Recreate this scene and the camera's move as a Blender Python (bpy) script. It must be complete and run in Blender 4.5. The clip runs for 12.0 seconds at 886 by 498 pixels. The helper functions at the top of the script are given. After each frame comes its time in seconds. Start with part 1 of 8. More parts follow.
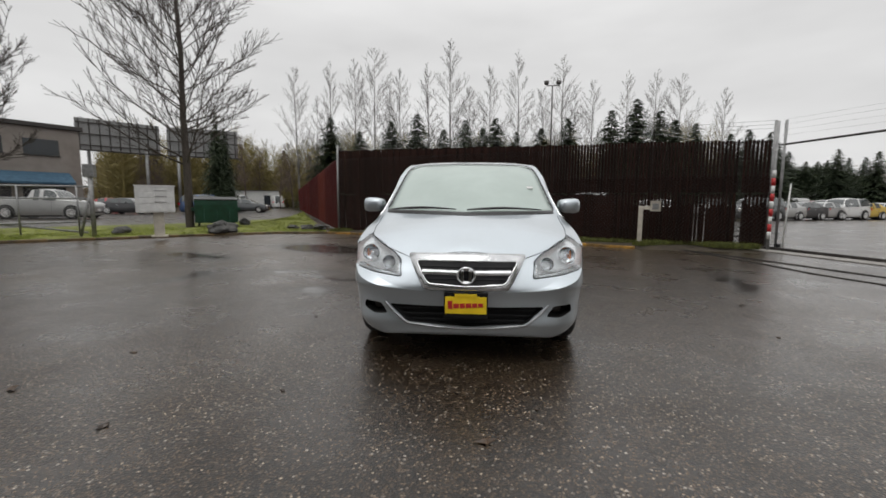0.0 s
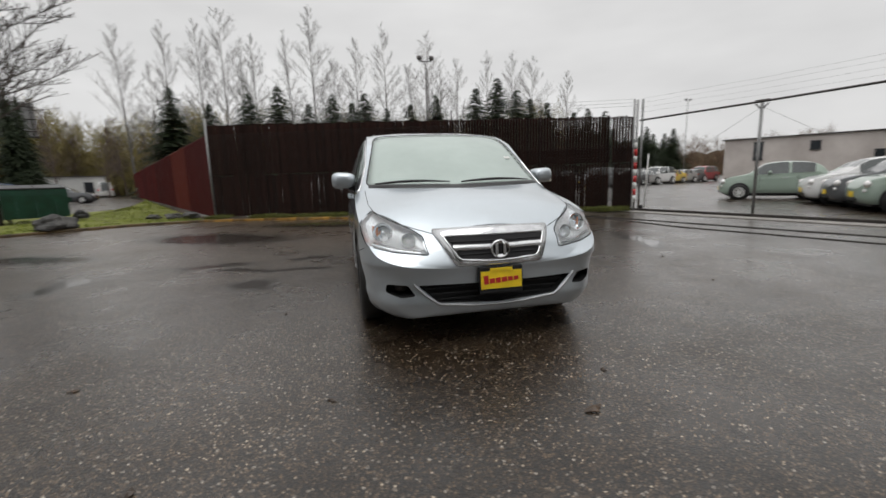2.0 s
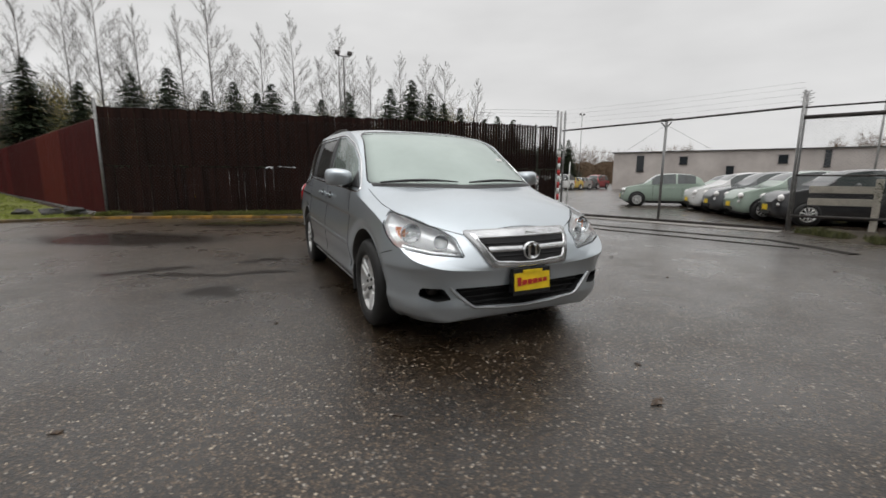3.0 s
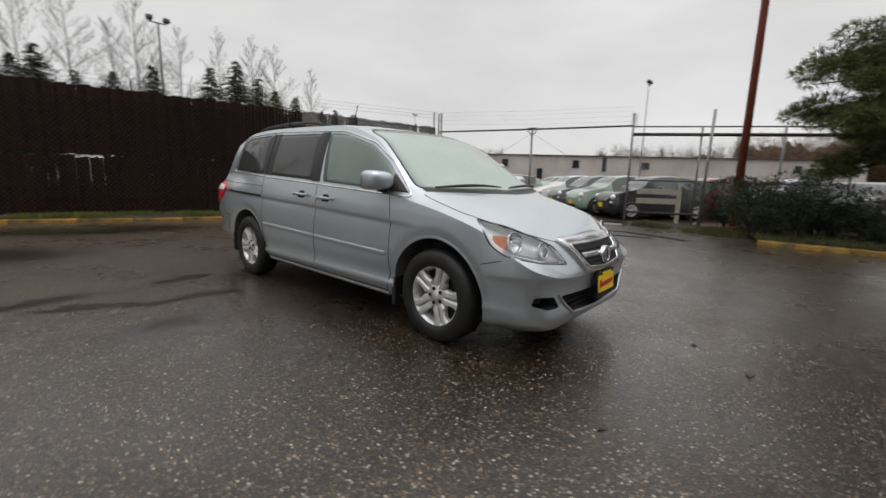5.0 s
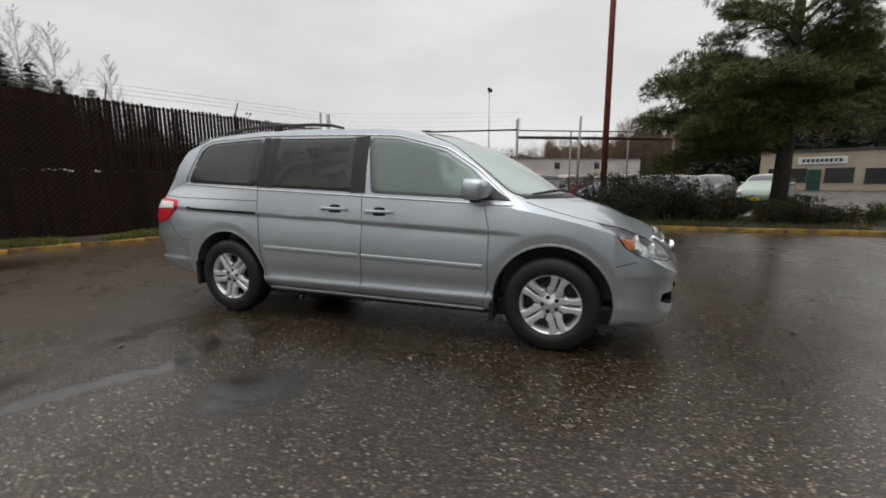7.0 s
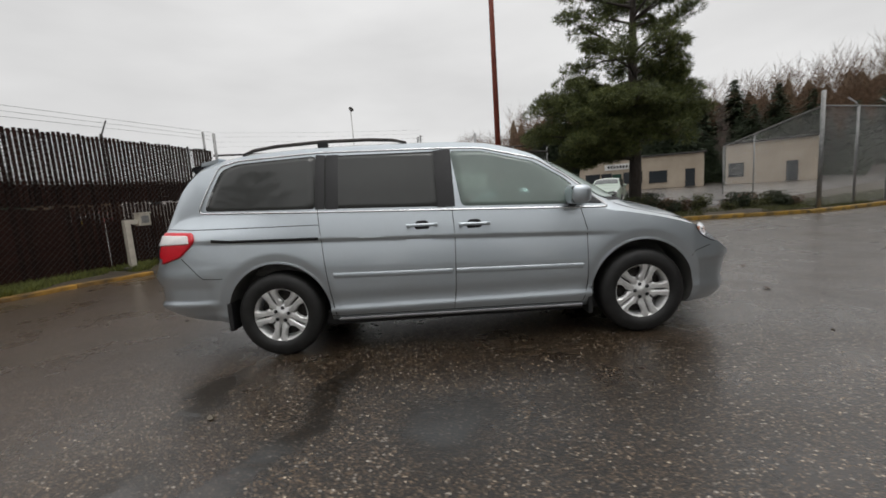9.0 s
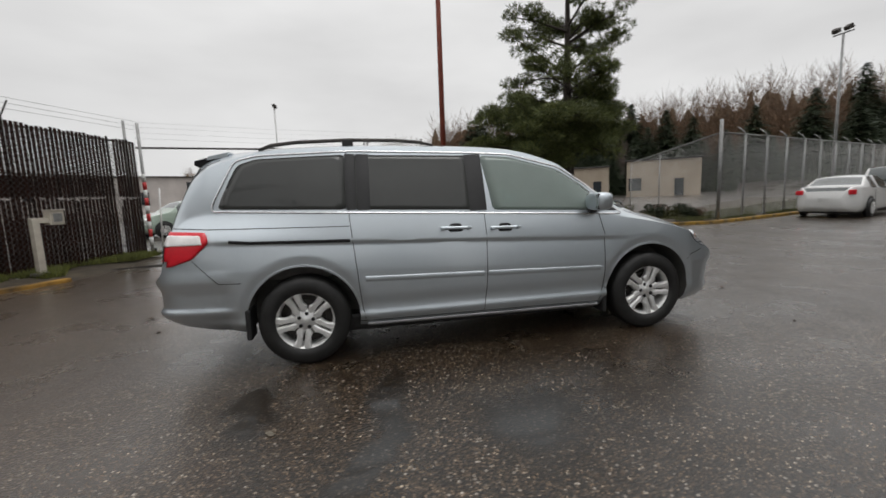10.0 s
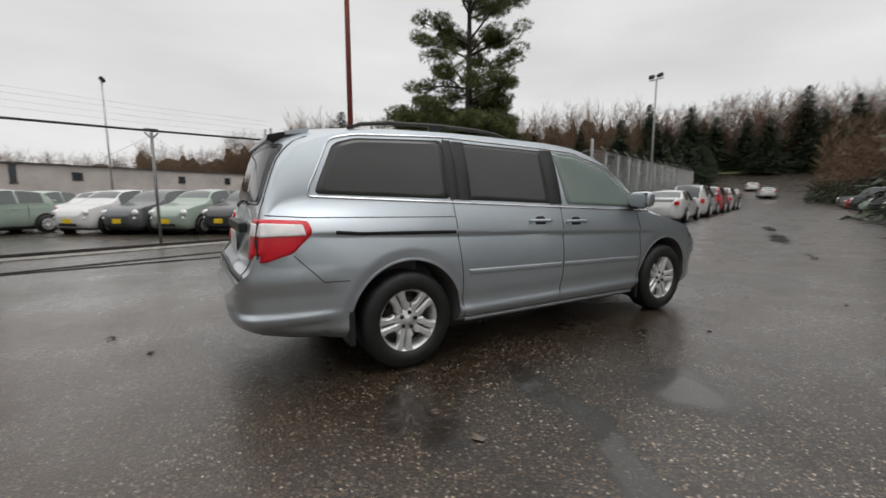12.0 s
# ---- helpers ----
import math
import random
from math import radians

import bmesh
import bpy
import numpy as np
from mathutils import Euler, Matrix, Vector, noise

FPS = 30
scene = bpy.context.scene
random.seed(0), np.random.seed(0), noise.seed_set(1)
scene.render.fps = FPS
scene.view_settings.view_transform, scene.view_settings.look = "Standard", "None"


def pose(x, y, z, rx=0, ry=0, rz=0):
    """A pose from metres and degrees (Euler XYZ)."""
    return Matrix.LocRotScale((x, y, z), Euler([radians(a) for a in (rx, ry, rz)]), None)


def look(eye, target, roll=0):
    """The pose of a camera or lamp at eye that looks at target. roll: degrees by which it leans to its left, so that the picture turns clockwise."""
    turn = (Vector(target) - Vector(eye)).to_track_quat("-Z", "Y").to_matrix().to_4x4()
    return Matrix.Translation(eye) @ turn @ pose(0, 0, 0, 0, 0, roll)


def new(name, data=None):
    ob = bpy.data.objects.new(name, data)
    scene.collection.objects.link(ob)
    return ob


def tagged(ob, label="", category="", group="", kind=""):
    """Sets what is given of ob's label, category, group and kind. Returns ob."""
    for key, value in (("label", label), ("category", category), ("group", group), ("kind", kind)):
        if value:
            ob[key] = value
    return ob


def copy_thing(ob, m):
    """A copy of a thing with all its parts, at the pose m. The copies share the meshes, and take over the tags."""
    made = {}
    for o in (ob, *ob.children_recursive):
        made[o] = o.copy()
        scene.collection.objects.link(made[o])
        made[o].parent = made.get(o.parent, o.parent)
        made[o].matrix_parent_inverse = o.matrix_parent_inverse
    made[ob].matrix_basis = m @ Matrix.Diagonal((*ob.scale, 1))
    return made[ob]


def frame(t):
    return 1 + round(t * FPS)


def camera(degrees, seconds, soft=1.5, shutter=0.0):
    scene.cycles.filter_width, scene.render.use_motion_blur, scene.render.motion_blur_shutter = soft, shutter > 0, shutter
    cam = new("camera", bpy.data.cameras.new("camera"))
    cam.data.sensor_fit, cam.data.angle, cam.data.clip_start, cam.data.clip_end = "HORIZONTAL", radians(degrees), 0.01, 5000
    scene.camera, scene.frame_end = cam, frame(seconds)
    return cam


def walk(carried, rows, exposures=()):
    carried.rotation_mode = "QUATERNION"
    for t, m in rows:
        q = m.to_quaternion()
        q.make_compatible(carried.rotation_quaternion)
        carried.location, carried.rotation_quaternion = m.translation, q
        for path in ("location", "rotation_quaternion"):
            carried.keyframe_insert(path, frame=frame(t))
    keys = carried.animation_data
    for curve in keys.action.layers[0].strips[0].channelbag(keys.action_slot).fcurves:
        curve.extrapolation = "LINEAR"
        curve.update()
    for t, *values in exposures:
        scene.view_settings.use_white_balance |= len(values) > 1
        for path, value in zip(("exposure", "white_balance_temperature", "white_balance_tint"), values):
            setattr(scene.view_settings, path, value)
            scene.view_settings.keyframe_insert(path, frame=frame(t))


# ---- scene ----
cam = camera(93.2, 12.0, 1.6, 0.5)
PATH = [
    (0, (0.063, -5.362, 1.211), (-0.091, -3.381, 0.99), 0.4),
    (0.5, (-0.102, -5.371, 1.184), (-0.131, -3.389, 0.915), 1.0),
    (1, (-0.362, -5.335, 1.171), (-0.178, -3.366, 0.874), -0.0),
    (1.5, (-0.666, -5.218, 1.141), (-0.356, -3.268, 0.823), -0.7),
    (2, (-1.029, -5.072, 1.171), (-0.58, -3.151, 0.842), -1.7),
    (2.5, (-1.453, -4.966, 1.189), (-0.72, -3.134, 0.862), -1.3),
    (2.7, (-1.594, -4.868, 1.174), (-0.804, -3.059, 0.849), -0.6),
    (4.3, (-2.72, -4.019, 1.199), (-1.486, -2.487, 0.835), 2.0),
    (4.5, (-2.844, -3.902, 1.218), (-1.538, -2.429, 0.866), 2.0),
    (5, (-3.14, -3.508, 1.218), (-1.652, -2.214, 0.882), 1.6),
    (5.5, (-3.347, -3.087, 1.207), (-1.721, -1.975, 0.862), 0.1),
    (6, (-3.573, -2.677, 1.215), (-1.837, -1.74, 0.886), 1.2),
    (6.5, (-3.784, -2.249, 1.22), (-1.975, -1.465, 0.884), -0.5),
    (7, (-3.936, -1.77, 1.245), (-2.08, -1.099, 0.924), -0.3),
    (7.2, (-4.021, -1.568, 1.252), (-2.139, -0.951, 0.97), -1.1),
    (8.8, (-4.31, -0.059, 1.259), (-2.331, -0.012, 0.978), -3.5),
    (9, (-4.299, 0.116, 1.258), (-2.316, 0.121, 0.996), -3.9),
    (9.5, (-4.256, 0.567, 1.26), (-2.277, 0.38, 1.045), -2.6),
    (10, (-4.239, 1.035, 1.287), (-2.291, 0.656, 1.031), -2.2),
    (10.5, (-4.098, 1.476, 1.242), (-2.189, 0.945, 0.974), -0.6),
    (11, (-3.966, 1.945, 1.233), (-2.129, 1.196, 0.981), -0.8),
    (11.5, (-3.763, 2.363, 1.238), (-1.975, 1.515, 0.945), -1.0),
    (12, (-3.515, 2.767, 1.228), (-1.81, 1.752, 0.975), -0.2),
]
walk(cam, [(t, look(eye, target, roll)) for t, eye, target, roll in PATH])

# ---- world, sun, exposure ----
world = bpy.data.worlds.new("overcast_sky")
scene.world = world
world.use_nodes = True
wn, wl = world.node_tree.nodes, world.node_tree.links
wn.clear()
w_out = wn.new("ShaderNodeOutputWorld")
w_bg = wn.new("ShaderNodeBackground")
w_sky = wn.new("ShaderNodeTexSky")
w_sky.sky_type, w_sky.sun_disc = "NISHITA", False
w_sky.sun_elevation, w_sky.sun_rotation = radians(77), radians(204)
w_hsv = wn.new("ShaderNodeHueSaturation")
w_hsv.inputs["Saturation"].default_value, w_hsv.inputs["Value"].default_value = 0.12, 0.10
w_tc = wn.new("ShaderNodeTexCoord")
w_map = wn.new("ShaderNodeMapping")
w_map.inputs["Scale"].default_value = (1.2, 1.2, 4.0)
w_noise = wn.new("ShaderNodeTexNoise")
w_noise.inputs["Scale"].default_value, w_noise.inputs["Detail"].default_value = 1.6, 4
w_ramp = wn.new("ShaderNodeValToRGB")
w_ramp.color_ramp.elements[0].position, w_ramp.color_ramp.elements[0].color = 0.3, (0.608, 0.605, 0.604, 1)
w_ramp.color_ramp.elements[1].position, w_ramp.color_ramp.elements[1].color = 0.72, (0.782, 0.779, 0.776, 1)
w_mix = wn.new("ShaderNodeMix")
w_mix.data_type = "RGBA"
w_mix.inputs[0].default_value = 0.88
wl.new(w_sky.outputs[0], w_hsv.inputs["Color"])
wl.new(w_tc.outputs["Generated"], w_map.inputs["Vector"])
wl.new(w_map.outputs[0], w_noise.inputs["Vector"])
wl.new(w_noise.outputs["Fac"], w_ramp.inputs[0])
wl.new(w_hsv.outputs[0], w_mix.inputs[6])
wl.new(w_ramp.outputs[0], w_mix.inputs[7])
# an overcast sky is brightest overhead
w_sep = wn.new("ShaderNodeSeparateXYZ")
wl.new(w_tc.outputs["Generated"], w_sep.inputs[0])
w_up = wn.new("ShaderNodeMapRange")
w_up.interpolation_type = "SMOOTHSTEP"
w_up.inputs["From Min"].default_value, w_up.inputs["From Max"].default_value = 0.25, 1.0
w_up.inputs["To Min"].default_value, w_up.inputs["To Max"].default_value = 1.10, 1.85
wl.new(w_sep.outputs["Z"], w_up.inputs["Value"])
wl.new(w_mix.outputs[2], w_bg.inputs["Color"])
wl.new(w_up.outputs[0], w_bg.inputs["Strength"])
wl.new(w_bg.outputs[0], w_out.inputs[0])

sun_data = bpy.data.lights.new("sun", "SUN")
sun_data.energy, sun_data.angle, sun_data.color = 0.8, radians(35), (1.0, 0.98, 0.95)
sun = new("sun", sun_data)
sun.matrix_world = look((-2, -4.5, 22), (0, 0, 0))
scene.view_settings.exposure = 0.0


# ---- materials ----
def material(name):
    m = bpy.data.materials.new(name)
    m.use_nodes = True
    return m, m.node_tree.nodes, m.node_tree.links, m.node_tree.nodes["Principled BSDF"]


def ramp(nodes, links, fac, stops):
    r = nodes.new("ShaderNodeValToRGB")
    el = r.color_ramp.elements
    while len(el) < len(stops):
        el.new(0.5)
    for e, (p, c) in zip(el, stops):
        e.position, e.color = p, (*c, 1) if len(c) == 3 else c
    links.new(fac, r.inputs[0])
    return r.outputs[0]


def noise_tex(nodes, links, scale, detail=4, rough=0.55, coord=None, stretch=None):
    n = nodes.new("ShaderNodeTexNoise")
    n.inputs["Scale"].default_value, n.inputs["Detail"].default_value, n.inputs["Roughness"].default_value = scale, detail, rough
    tc = nodes.new("ShaderNodeTexCoord")
    src = tc.outputs[coord or "Object"]
    if stretch:
        mp = nodes.new("ShaderNodeMapping")
        mp.inputs["Scale"].default_value = stretch
        links.new(src, mp.inputs["Vector"])
        src = mp.outputs[0]
    links.new(src, n.inputs["Vector"])
    return n.outputs["Fac"]


def bump(nodes, links, height, bsdf, strength=0.3, distance=0.01):
    b = nodes.new("ShaderNodeBump")
    b.inputs["Strength"].default_value, b.inputs["Distance"].default_value = strength, distance
    links.new(height, b.inputs["Height"])
    links.new(b.outputs[0], bsdf.inputs["Normal"])
    return b


def surface(name, dark, light, scale=6.0, rough=0.6, metal=0.0, fine=60.0, relief=0.15, spec=0.5, coat=0.0, stretch=None, vary=0.0):
    """A worn surface: two tones by broad noise, fine grain in the relief and the gloss."""
    m, n, l, b = material(name)
    broad = noise_tex(n, l, scale, 5, 0.6, stretch=stretch)
    col = ramp(n, l, broad, [(0.32, dark), (0.68, light)])
    if vary:
        info = n.new("ShaderNodeObjectInfo")
        hsv = n.new("ShaderNodeHueSaturation")
        mr = n.new("ShaderNodeMapRange")
        mr.inputs["To Min"].default_value, mr.inputs["To Max"].default_value = 1 - vary, 1 + vary
        l.new(info.outputs["Random"], mr.inputs["Value"])
        l.new(mr.outputs[0], hsv.inputs["Value"])
        l.new(col, hsv.inputs["Color"])
        col = hsv.outputs[0]
    l.new(col, b.inputs["Base Color"])
    grain = noise_tex(n, l, fine, 3, 0.6, stretch=stretch)
    r = n.new("ShaderNodeMapRange")
    r.inputs["To Min"].default_value, r.inputs["To Max"].default_value = max(rough - 0.12, 0.02), min(rough + 0.12, 1)
    l.new(grain, r.inputs["Value"])
    l.new(r.outputs[0], b.inputs["Roughness"])
    b.inputs["Metallic"].default_value = metal
    b.inputs["Specular IOR Level"].default_value = spec
    b.inputs["Coat Weight"].default_value = coat
    if relief:
        bump(n, l, grain, b, relief, 0.004)
    return m


def car_paint(name, col, flake=0.5, dirt=0.12, coat=1.0):
    m, n, l, b = material(name)
    fleck = noise_tex(n, l, 900.0, 2, 0.5)
    dust = noise_tex(n, l, 3.0, 6, 0.65)
    base = ramp(n, l, fleck, [(0.3, tuple(c * 0.86 for c in col)), (0.7, tuple(min(c * 1.1, 1) for c in col))])
    mix = n.new("ShaderNodeMix")
    mix.data_type = "RGBA"
    mix.inputs[7].default_value = (0.16, 0.15, 0.14, 1)
    mr = n.new("ShaderNodeMapRange")
    mr.inputs["From Min"].default_value, mr.inputs["From Max"].default_value = 0.45, 0.8
    mr.inputs["To Max"].default_value = dirt
    l.new(dust, mr.inputs["Value"])
    l.new(mr.outputs[0], mix.inputs[0])
    l.new(base, mix.inputs[6])
    l.new(mix.outputs[2], b.inputs["Base Color"])
    b.inputs["Metallic"].default_value = flake
    b.inputs["Roughness"].default_value = 0.37
    b.inputs["Coat Weight"].default_value, b.inputs["Coat Roughness"].default_value = coat, 0.05
    drops = noise_tex(n, l, 260.0, 2, 0.5)
    bump(n, l, drops, b, 0.03, 0.002)
    return m


def glass(name, tint, fog=0.0, veil_col=(0.75, 0.8, 0.78), gloss=0.0):
    """Thin glass: tinted see-through, gloss by Fresnel, and a pale veil for condensation and for painted-in light."""
    m, n, l, b = material(name)
    n.remove(b)
    out = n["Material Output"]
    tr, gl, df = n.new("ShaderNodeBsdfTransparent"), n.new("ShaderNodeBsdfGlossy"), n.new("ShaderNodeBsdfDiffuse")
    tr.inputs["Color"].default_value = (*tint, 1)
    gl.inputs["Roughness"].default_value = 0.02
    df.inputs["Color"].default_value = (*veil_col, 1)
    fr = n.new("ShaderNodeFresnel")
    fr.inputs["IOR"].default_value = 1.5 + gloss
    m1, m2 = n.new("ShaderNodeMixShader"), n.new("ShaderNodeMixShader")
    if fog:
        f = noise_tex(n, l, 2.2, 4, 0.6)
        mr = n.new("ShaderNodeMapRange")
        mr.inputs["From Min"].default_value, mr.inputs["From Max"].default_value = 0.3, 0.7
        mr.inputs["To Min"].default_value, mr.inputs["To Max"].default_value = fog * 0.93, min(fog * 1.06, 1)
        l.new(f, mr.inputs["Value"])
        l.new(mr.outputs[0], m1.inputs[0])
    else:
        m1.inputs[0].default_value = 0.0
    l.new(tr.outputs[0], m1.inputs[1])
    l.new(df.outputs[0], m1.inputs[2])
    l.new(fr.outputs[0], m2.inputs[0])
    l.new(m1.outputs[0], m2.inputs[1])
    l.new(gl.outputs[0], m2.inputs[2])
    l.new(m2.outputs[0], out.inputs[0])
    return m


def plain(name, col, rough=0.5, metal=0.0, coat=0.0):
    return surface(name, tuple(c * 0.85 for c in col), tuple(min(c * 1.12, 1) for c in col), 9.0, rough, metal, 120.0, 0.05, 0.5, coat)


def leafy(name, dark, light, scale=1.2):
    m, n, l, b = material(name)
    geo = n.new("ShaderNodeNewGeometry")
    info = n.new("ShaderNodeObjectInfo")
    isl = ramp(n, l, geo.outputs["Random Per Island"], [(0.0, dark), (1.0, light)])
    broad = noise_tex(n, l, scale, 3)
    hsv = n.new("ShaderNodeHueSaturation")
    mr = n.new("ShaderNodeMapRange")
    mr.inputs["To Min"].default_value, mr.inputs["To Max"].default_value = 0.55, 1.45
    l.new(broad, mr.inputs["Value"])
    l.new(mr.outputs[0], hsv.inputs["Value"])
    l.new(isl, hsv.inputs["Color"])
    l.new(hsv.outputs[0], b.inputs["Base Color"])
    b.inputs["Roughness"].default_value = 0.7
    return m


# wet asphalt: stones in dark binder, a film of water, puddles where the ground dips
M_ASPHALT, an, al, ab = material("wet_asphalt")
a_tc = an.new("ShaderNodeTexCoord")
a_vor = an.new("ShaderNodeTexVoronoi")
a_vor.inputs["Scale"].default_value = 84
al.new(a_tc.outputs["Object"], a_vor.inputs["Vector"])
a_stone = ramp(an, al, a_vor.outputs["Color"], [(0.0, (0.011, 0.0078, 0.0055)), (0.42, (0.028, 0.020, 0.013)), (0.68, (0.088, 0.060, 0.037)), (0.87, (0.22, 0.158, 0.102)), (0.96, (0.66, 0.56, 0.43))])
# the few large pale stones
a_big = an.new("ShaderNodeTexVoronoi")
a_big.inputs["Scale"].default_value = 43
al.new(a_tc.outputs["Object"], a_big.inputs["Vector"])
a_bigsep = an.new("ShaderNodeSeparateColor")
al.new(a_big.outputs["Color"], a_bigsep.inputs[0])
a_pick = an.new("ShaderNodeMath")
a_pick.operation = "GREATER_THAN"
a_pick.inputs[1].default_value = 0.86
al.new(a_bigsep.outputs[0], a_pick.inputs[0])
a_near = an.new("ShaderNodeMapRange")
a_near.inputs["From Min"].default_value, a_near.inputs["From Max"].default_value = 0.42, 0.30
al.new(a_big.outputs["Distance"], a_near.inputs["Value"])
a_speck = an.new("ShaderNodeMath")
a_speck.operation = "MULTIPLY"
al.new(a_pick.outputs[0], a_speck.inputs[0])
al.new(a_near.outputs[0], a_speck.inputs[1])
a_pale = ramp(an, al, a_bigsep.outputs[1], [(0.0, (0.20, 0.165, 0.13)), (1.0, (0.60, 0.55, 0.48))])
a_m0 = an.new("ShaderNodeMix")
a_m0.data_type = "RGBA"
a_edge = ramp(an, al, a_vor.outputs["Distance"], [(0.25, (1, 1, 1)), (0.62, (0.40, 0.39, 0.38))])
a_broad = noise_tex(an, al, 0.35, 6, 0.6)
a_tone = ramp(an, al, a_broad, [(0.3, (0.55, 0.53, 0.51)), (0.7, (1.12, 1.10, 1.08))])
a_m1 = an.new("ShaderNodeMix")
a_m1.data_type, a_m1.blend_type = "RGBA", "MULTIPLY"
a_m1.inputs[0].default_value = 1
al.new(a_speck.outputs[0], a_m0.inputs[0])
al.new(a_stone, a_m0.inputs[6])
al.new(a_pale, a_m0.inputs[7])
al.new(a_m0.outputs[2], a_m1.inputs[6])
al.new(a_edge, a_m1.inputs[7])
a_m2 = an.new("ShaderNodeMix")
a_m2.data_type, a_m2.blend_type = "RGBA", "MULTIPLY"
a_m2.inputs[0].default_value = 1
al.new(a_m1.outputs[2], a_m2.inputs[6])
al.new(a_tone, a_m2.inputs[7])
PUDDLES = [(-2.13, 0.16, 0.28, 0.26, 15), (-2.35, 1.12, 0.60, 0.10, -22), (-1.60, 0.95, 0.42, 0.10, -5), (-2.95, 1.62, 0.55, 0.13, 5), (-1.60, 1.80, 0.34, 0.08, 0),
           (-3.8, 5.1, 1.7, 0.75, -30), (-1.5, 7.2, 1.6, 0.7, -20), (-4.5, 1.0, 0.22, 0.55, 0), (-6.2, 3.4, 1.1, 0.35, -20),
           (4.05, 1.25, 0.20, 0.75, -12), (3.4, -15.0, 1.4, 0.22, -65), (1.7, -11.3, 1.5, 0.25, -65), (-0.2, -7.7, 0.7, 0.10, -65)]
a_warp = an.new("ShaderNodeTexNoise")
a_warp.inputs["Scale"].default_value, a_warp.inputs["Detail"].default_value = 2.4, 5
al.new(a_tc.outputs["Object"], a_warp.inputs["Vector"])
a_off = an.new("ShaderNodeVectorMath")
a_off.operation = "MULTIPLY_ADD"
a_off.inputs[1].default_value, a_off.inputs[2].default_value = (0.6, 0.6, 0), (-0.30, -0.30, 0)
al.new(a_warp.outputs["Color"], a_off.inputs[0])
a_pos = an.new("ShaderNodeVectorMath")
al.new(a_tc.outputs["Object"], a_pos.inputs[0])
al.new(a_off.outputs[0], a_pos.inputs[1])
a_mask = None
for px_, py_, rx_, ry_, turn_ in PUDDLES:
    mp = an.new("ShaderNodeMapping")
    mp.vector_type = "TEXTURE"
    mp.inputs["Location"].default_value, mp.inputs["Rotation"].default_value = (px_, py_, 0), (0, 0, radians(turn_))
    mp.inputs["Scale"].default_value = (rx_, ry_, 1)
    al.new(a_pos.outputs[0], mp.inputs["Vector"])
    ln = an.new("ShaderNodeVectorMath")
    ln.operation = "LENGTH"
    al.new(mp.outputs[0], ln.inputs[0])
    if a_mask is None:
        a_mask = ln.outputs["Value"]
    else:
        mn = an.new("ShaderNodeMath")
        mn.operation = "MINIMUM"
        al.new(a_mask, mn.inputs[0])
        al.new(ln.outputs["Value"], mn.inputs[1])
        a_mask = mn.outputs[0]
a_pud = an.new("ShaderNodeMapRange")
a_pud.inputs["From Min"].default_value, a_pud.inputs["From Max"].default_value = 1.08, 0.78
al.new(a_mask, a_pud.inputs["Value"])
a_damp = an.new("ShaderNodeMapRange")
a_damp.inputs["From Min"].default_value, a_damp.inputs["From Max"].default_value = 1.5, 0.95
al.new(a_mask, a_damp.inputs["Value"])
# a broad ellipse of paler, browner ground, centred beyond the van
a_palezone = an.new("ShaderNodeMapping")
a_palezone.vector_type = "TEXTURE"
a_palezone.inputs["Location"].default_value, a_palezone.inputs["Rotation"].default_value = (-4.0, 8.2, 0), (0, 0, radians(-18))
a_palezone.inputs["Scale"].default_value = (9.5, 5.6, 1)
al.new(a_pos.outputs[0], a_palezone.inputs["Vector"])
a_sl = an.new("ShaderNodeVectorMath")
a_sl.operation = "LENGTH"
al.new(a_palezone.outputs[0], a_sl.inputs[0])
a_sm = an.new("ShaderNodeMapRange")
a_sm.inputs["From Min"].default_value, a_sm.inputs["From Max"].default_value = 1.15, 0.7
a_sm.inputs["To Max"].default_value = 0.42
al.new(a_sl.outputs["Value"], a_sm.inputs["Value"])
a_paler = an.new("ShaderNodeMix")
a_paler.data_type = "RGBA"
a_paler.inputs[7].default_value = (0.135, 0.104, 0.082, 1)
al.new(a_sm.outputs[0], a_paler.inputs[0])
al.new(a_m2.outputs[2], a_paler.inputs[6])
a_m3 = an.new("ShaderNodeMix")
a_m3.data_type = "RGBA"
a_m3.inputs[7].default_value = (0.013, 0.0105, 0.008, 1)
a_sc = an.new("ShaderNodeMath")
a_sc.operation = "MULTIPLY"
a_sc.inputs[1].default_value = 0.72
al.new(a_damp.outputs[0], a_sc.inputs[0])
al.new(a_sc.outputs[0], a_m3.inputs[0])
al.new(a_paler.outputs[2], a_m3.inputs[6])
al.new(a_m3.outputs[2], ab.inputs["Base Color"])
a_film = noise_tex(an, al, 0.9, 6, 0.65)
a_rr = an.new("ShaderNodeMapRange")
a_rr.inputs["From Min"].default_value, a_rr.inputs["From Max"].default_value = 0.35, 0.7
a_rr.inputs["To Min"].default_value, a_rr.inputs["To Max"].default_value = 0.22, 0.44
al.new(a_film, a_rr.inputs["Value"])
a_rm = an.new("ShaderNodeMix")
a_rm.inputs[3].default_value = 0.30
al.new(a_pud.outputs[0], a_rm.inputs[0])
al.new(a_rr.outputs[0], a_rm.inputs[2])
al.new(a_rm.outputs[0], ab.inputs["Roughness"])
ab.inputs["Specular IOR Level"].default_value, ab.inputs["IOR"].default_value = 0.5, 1.42
a_cw = an.new("ShaderNodeMapRange")
a_cw.inputs["From Min"].default_value, a_cw.inputs["From Max"].default_value = 0.35, 0.65
a_cw.inputs["To Min"].default_value, a_cw.inputs["To Max"].default_value = 1.0, 0.52
al.new(a_film, a_cw.inputs["Value"])
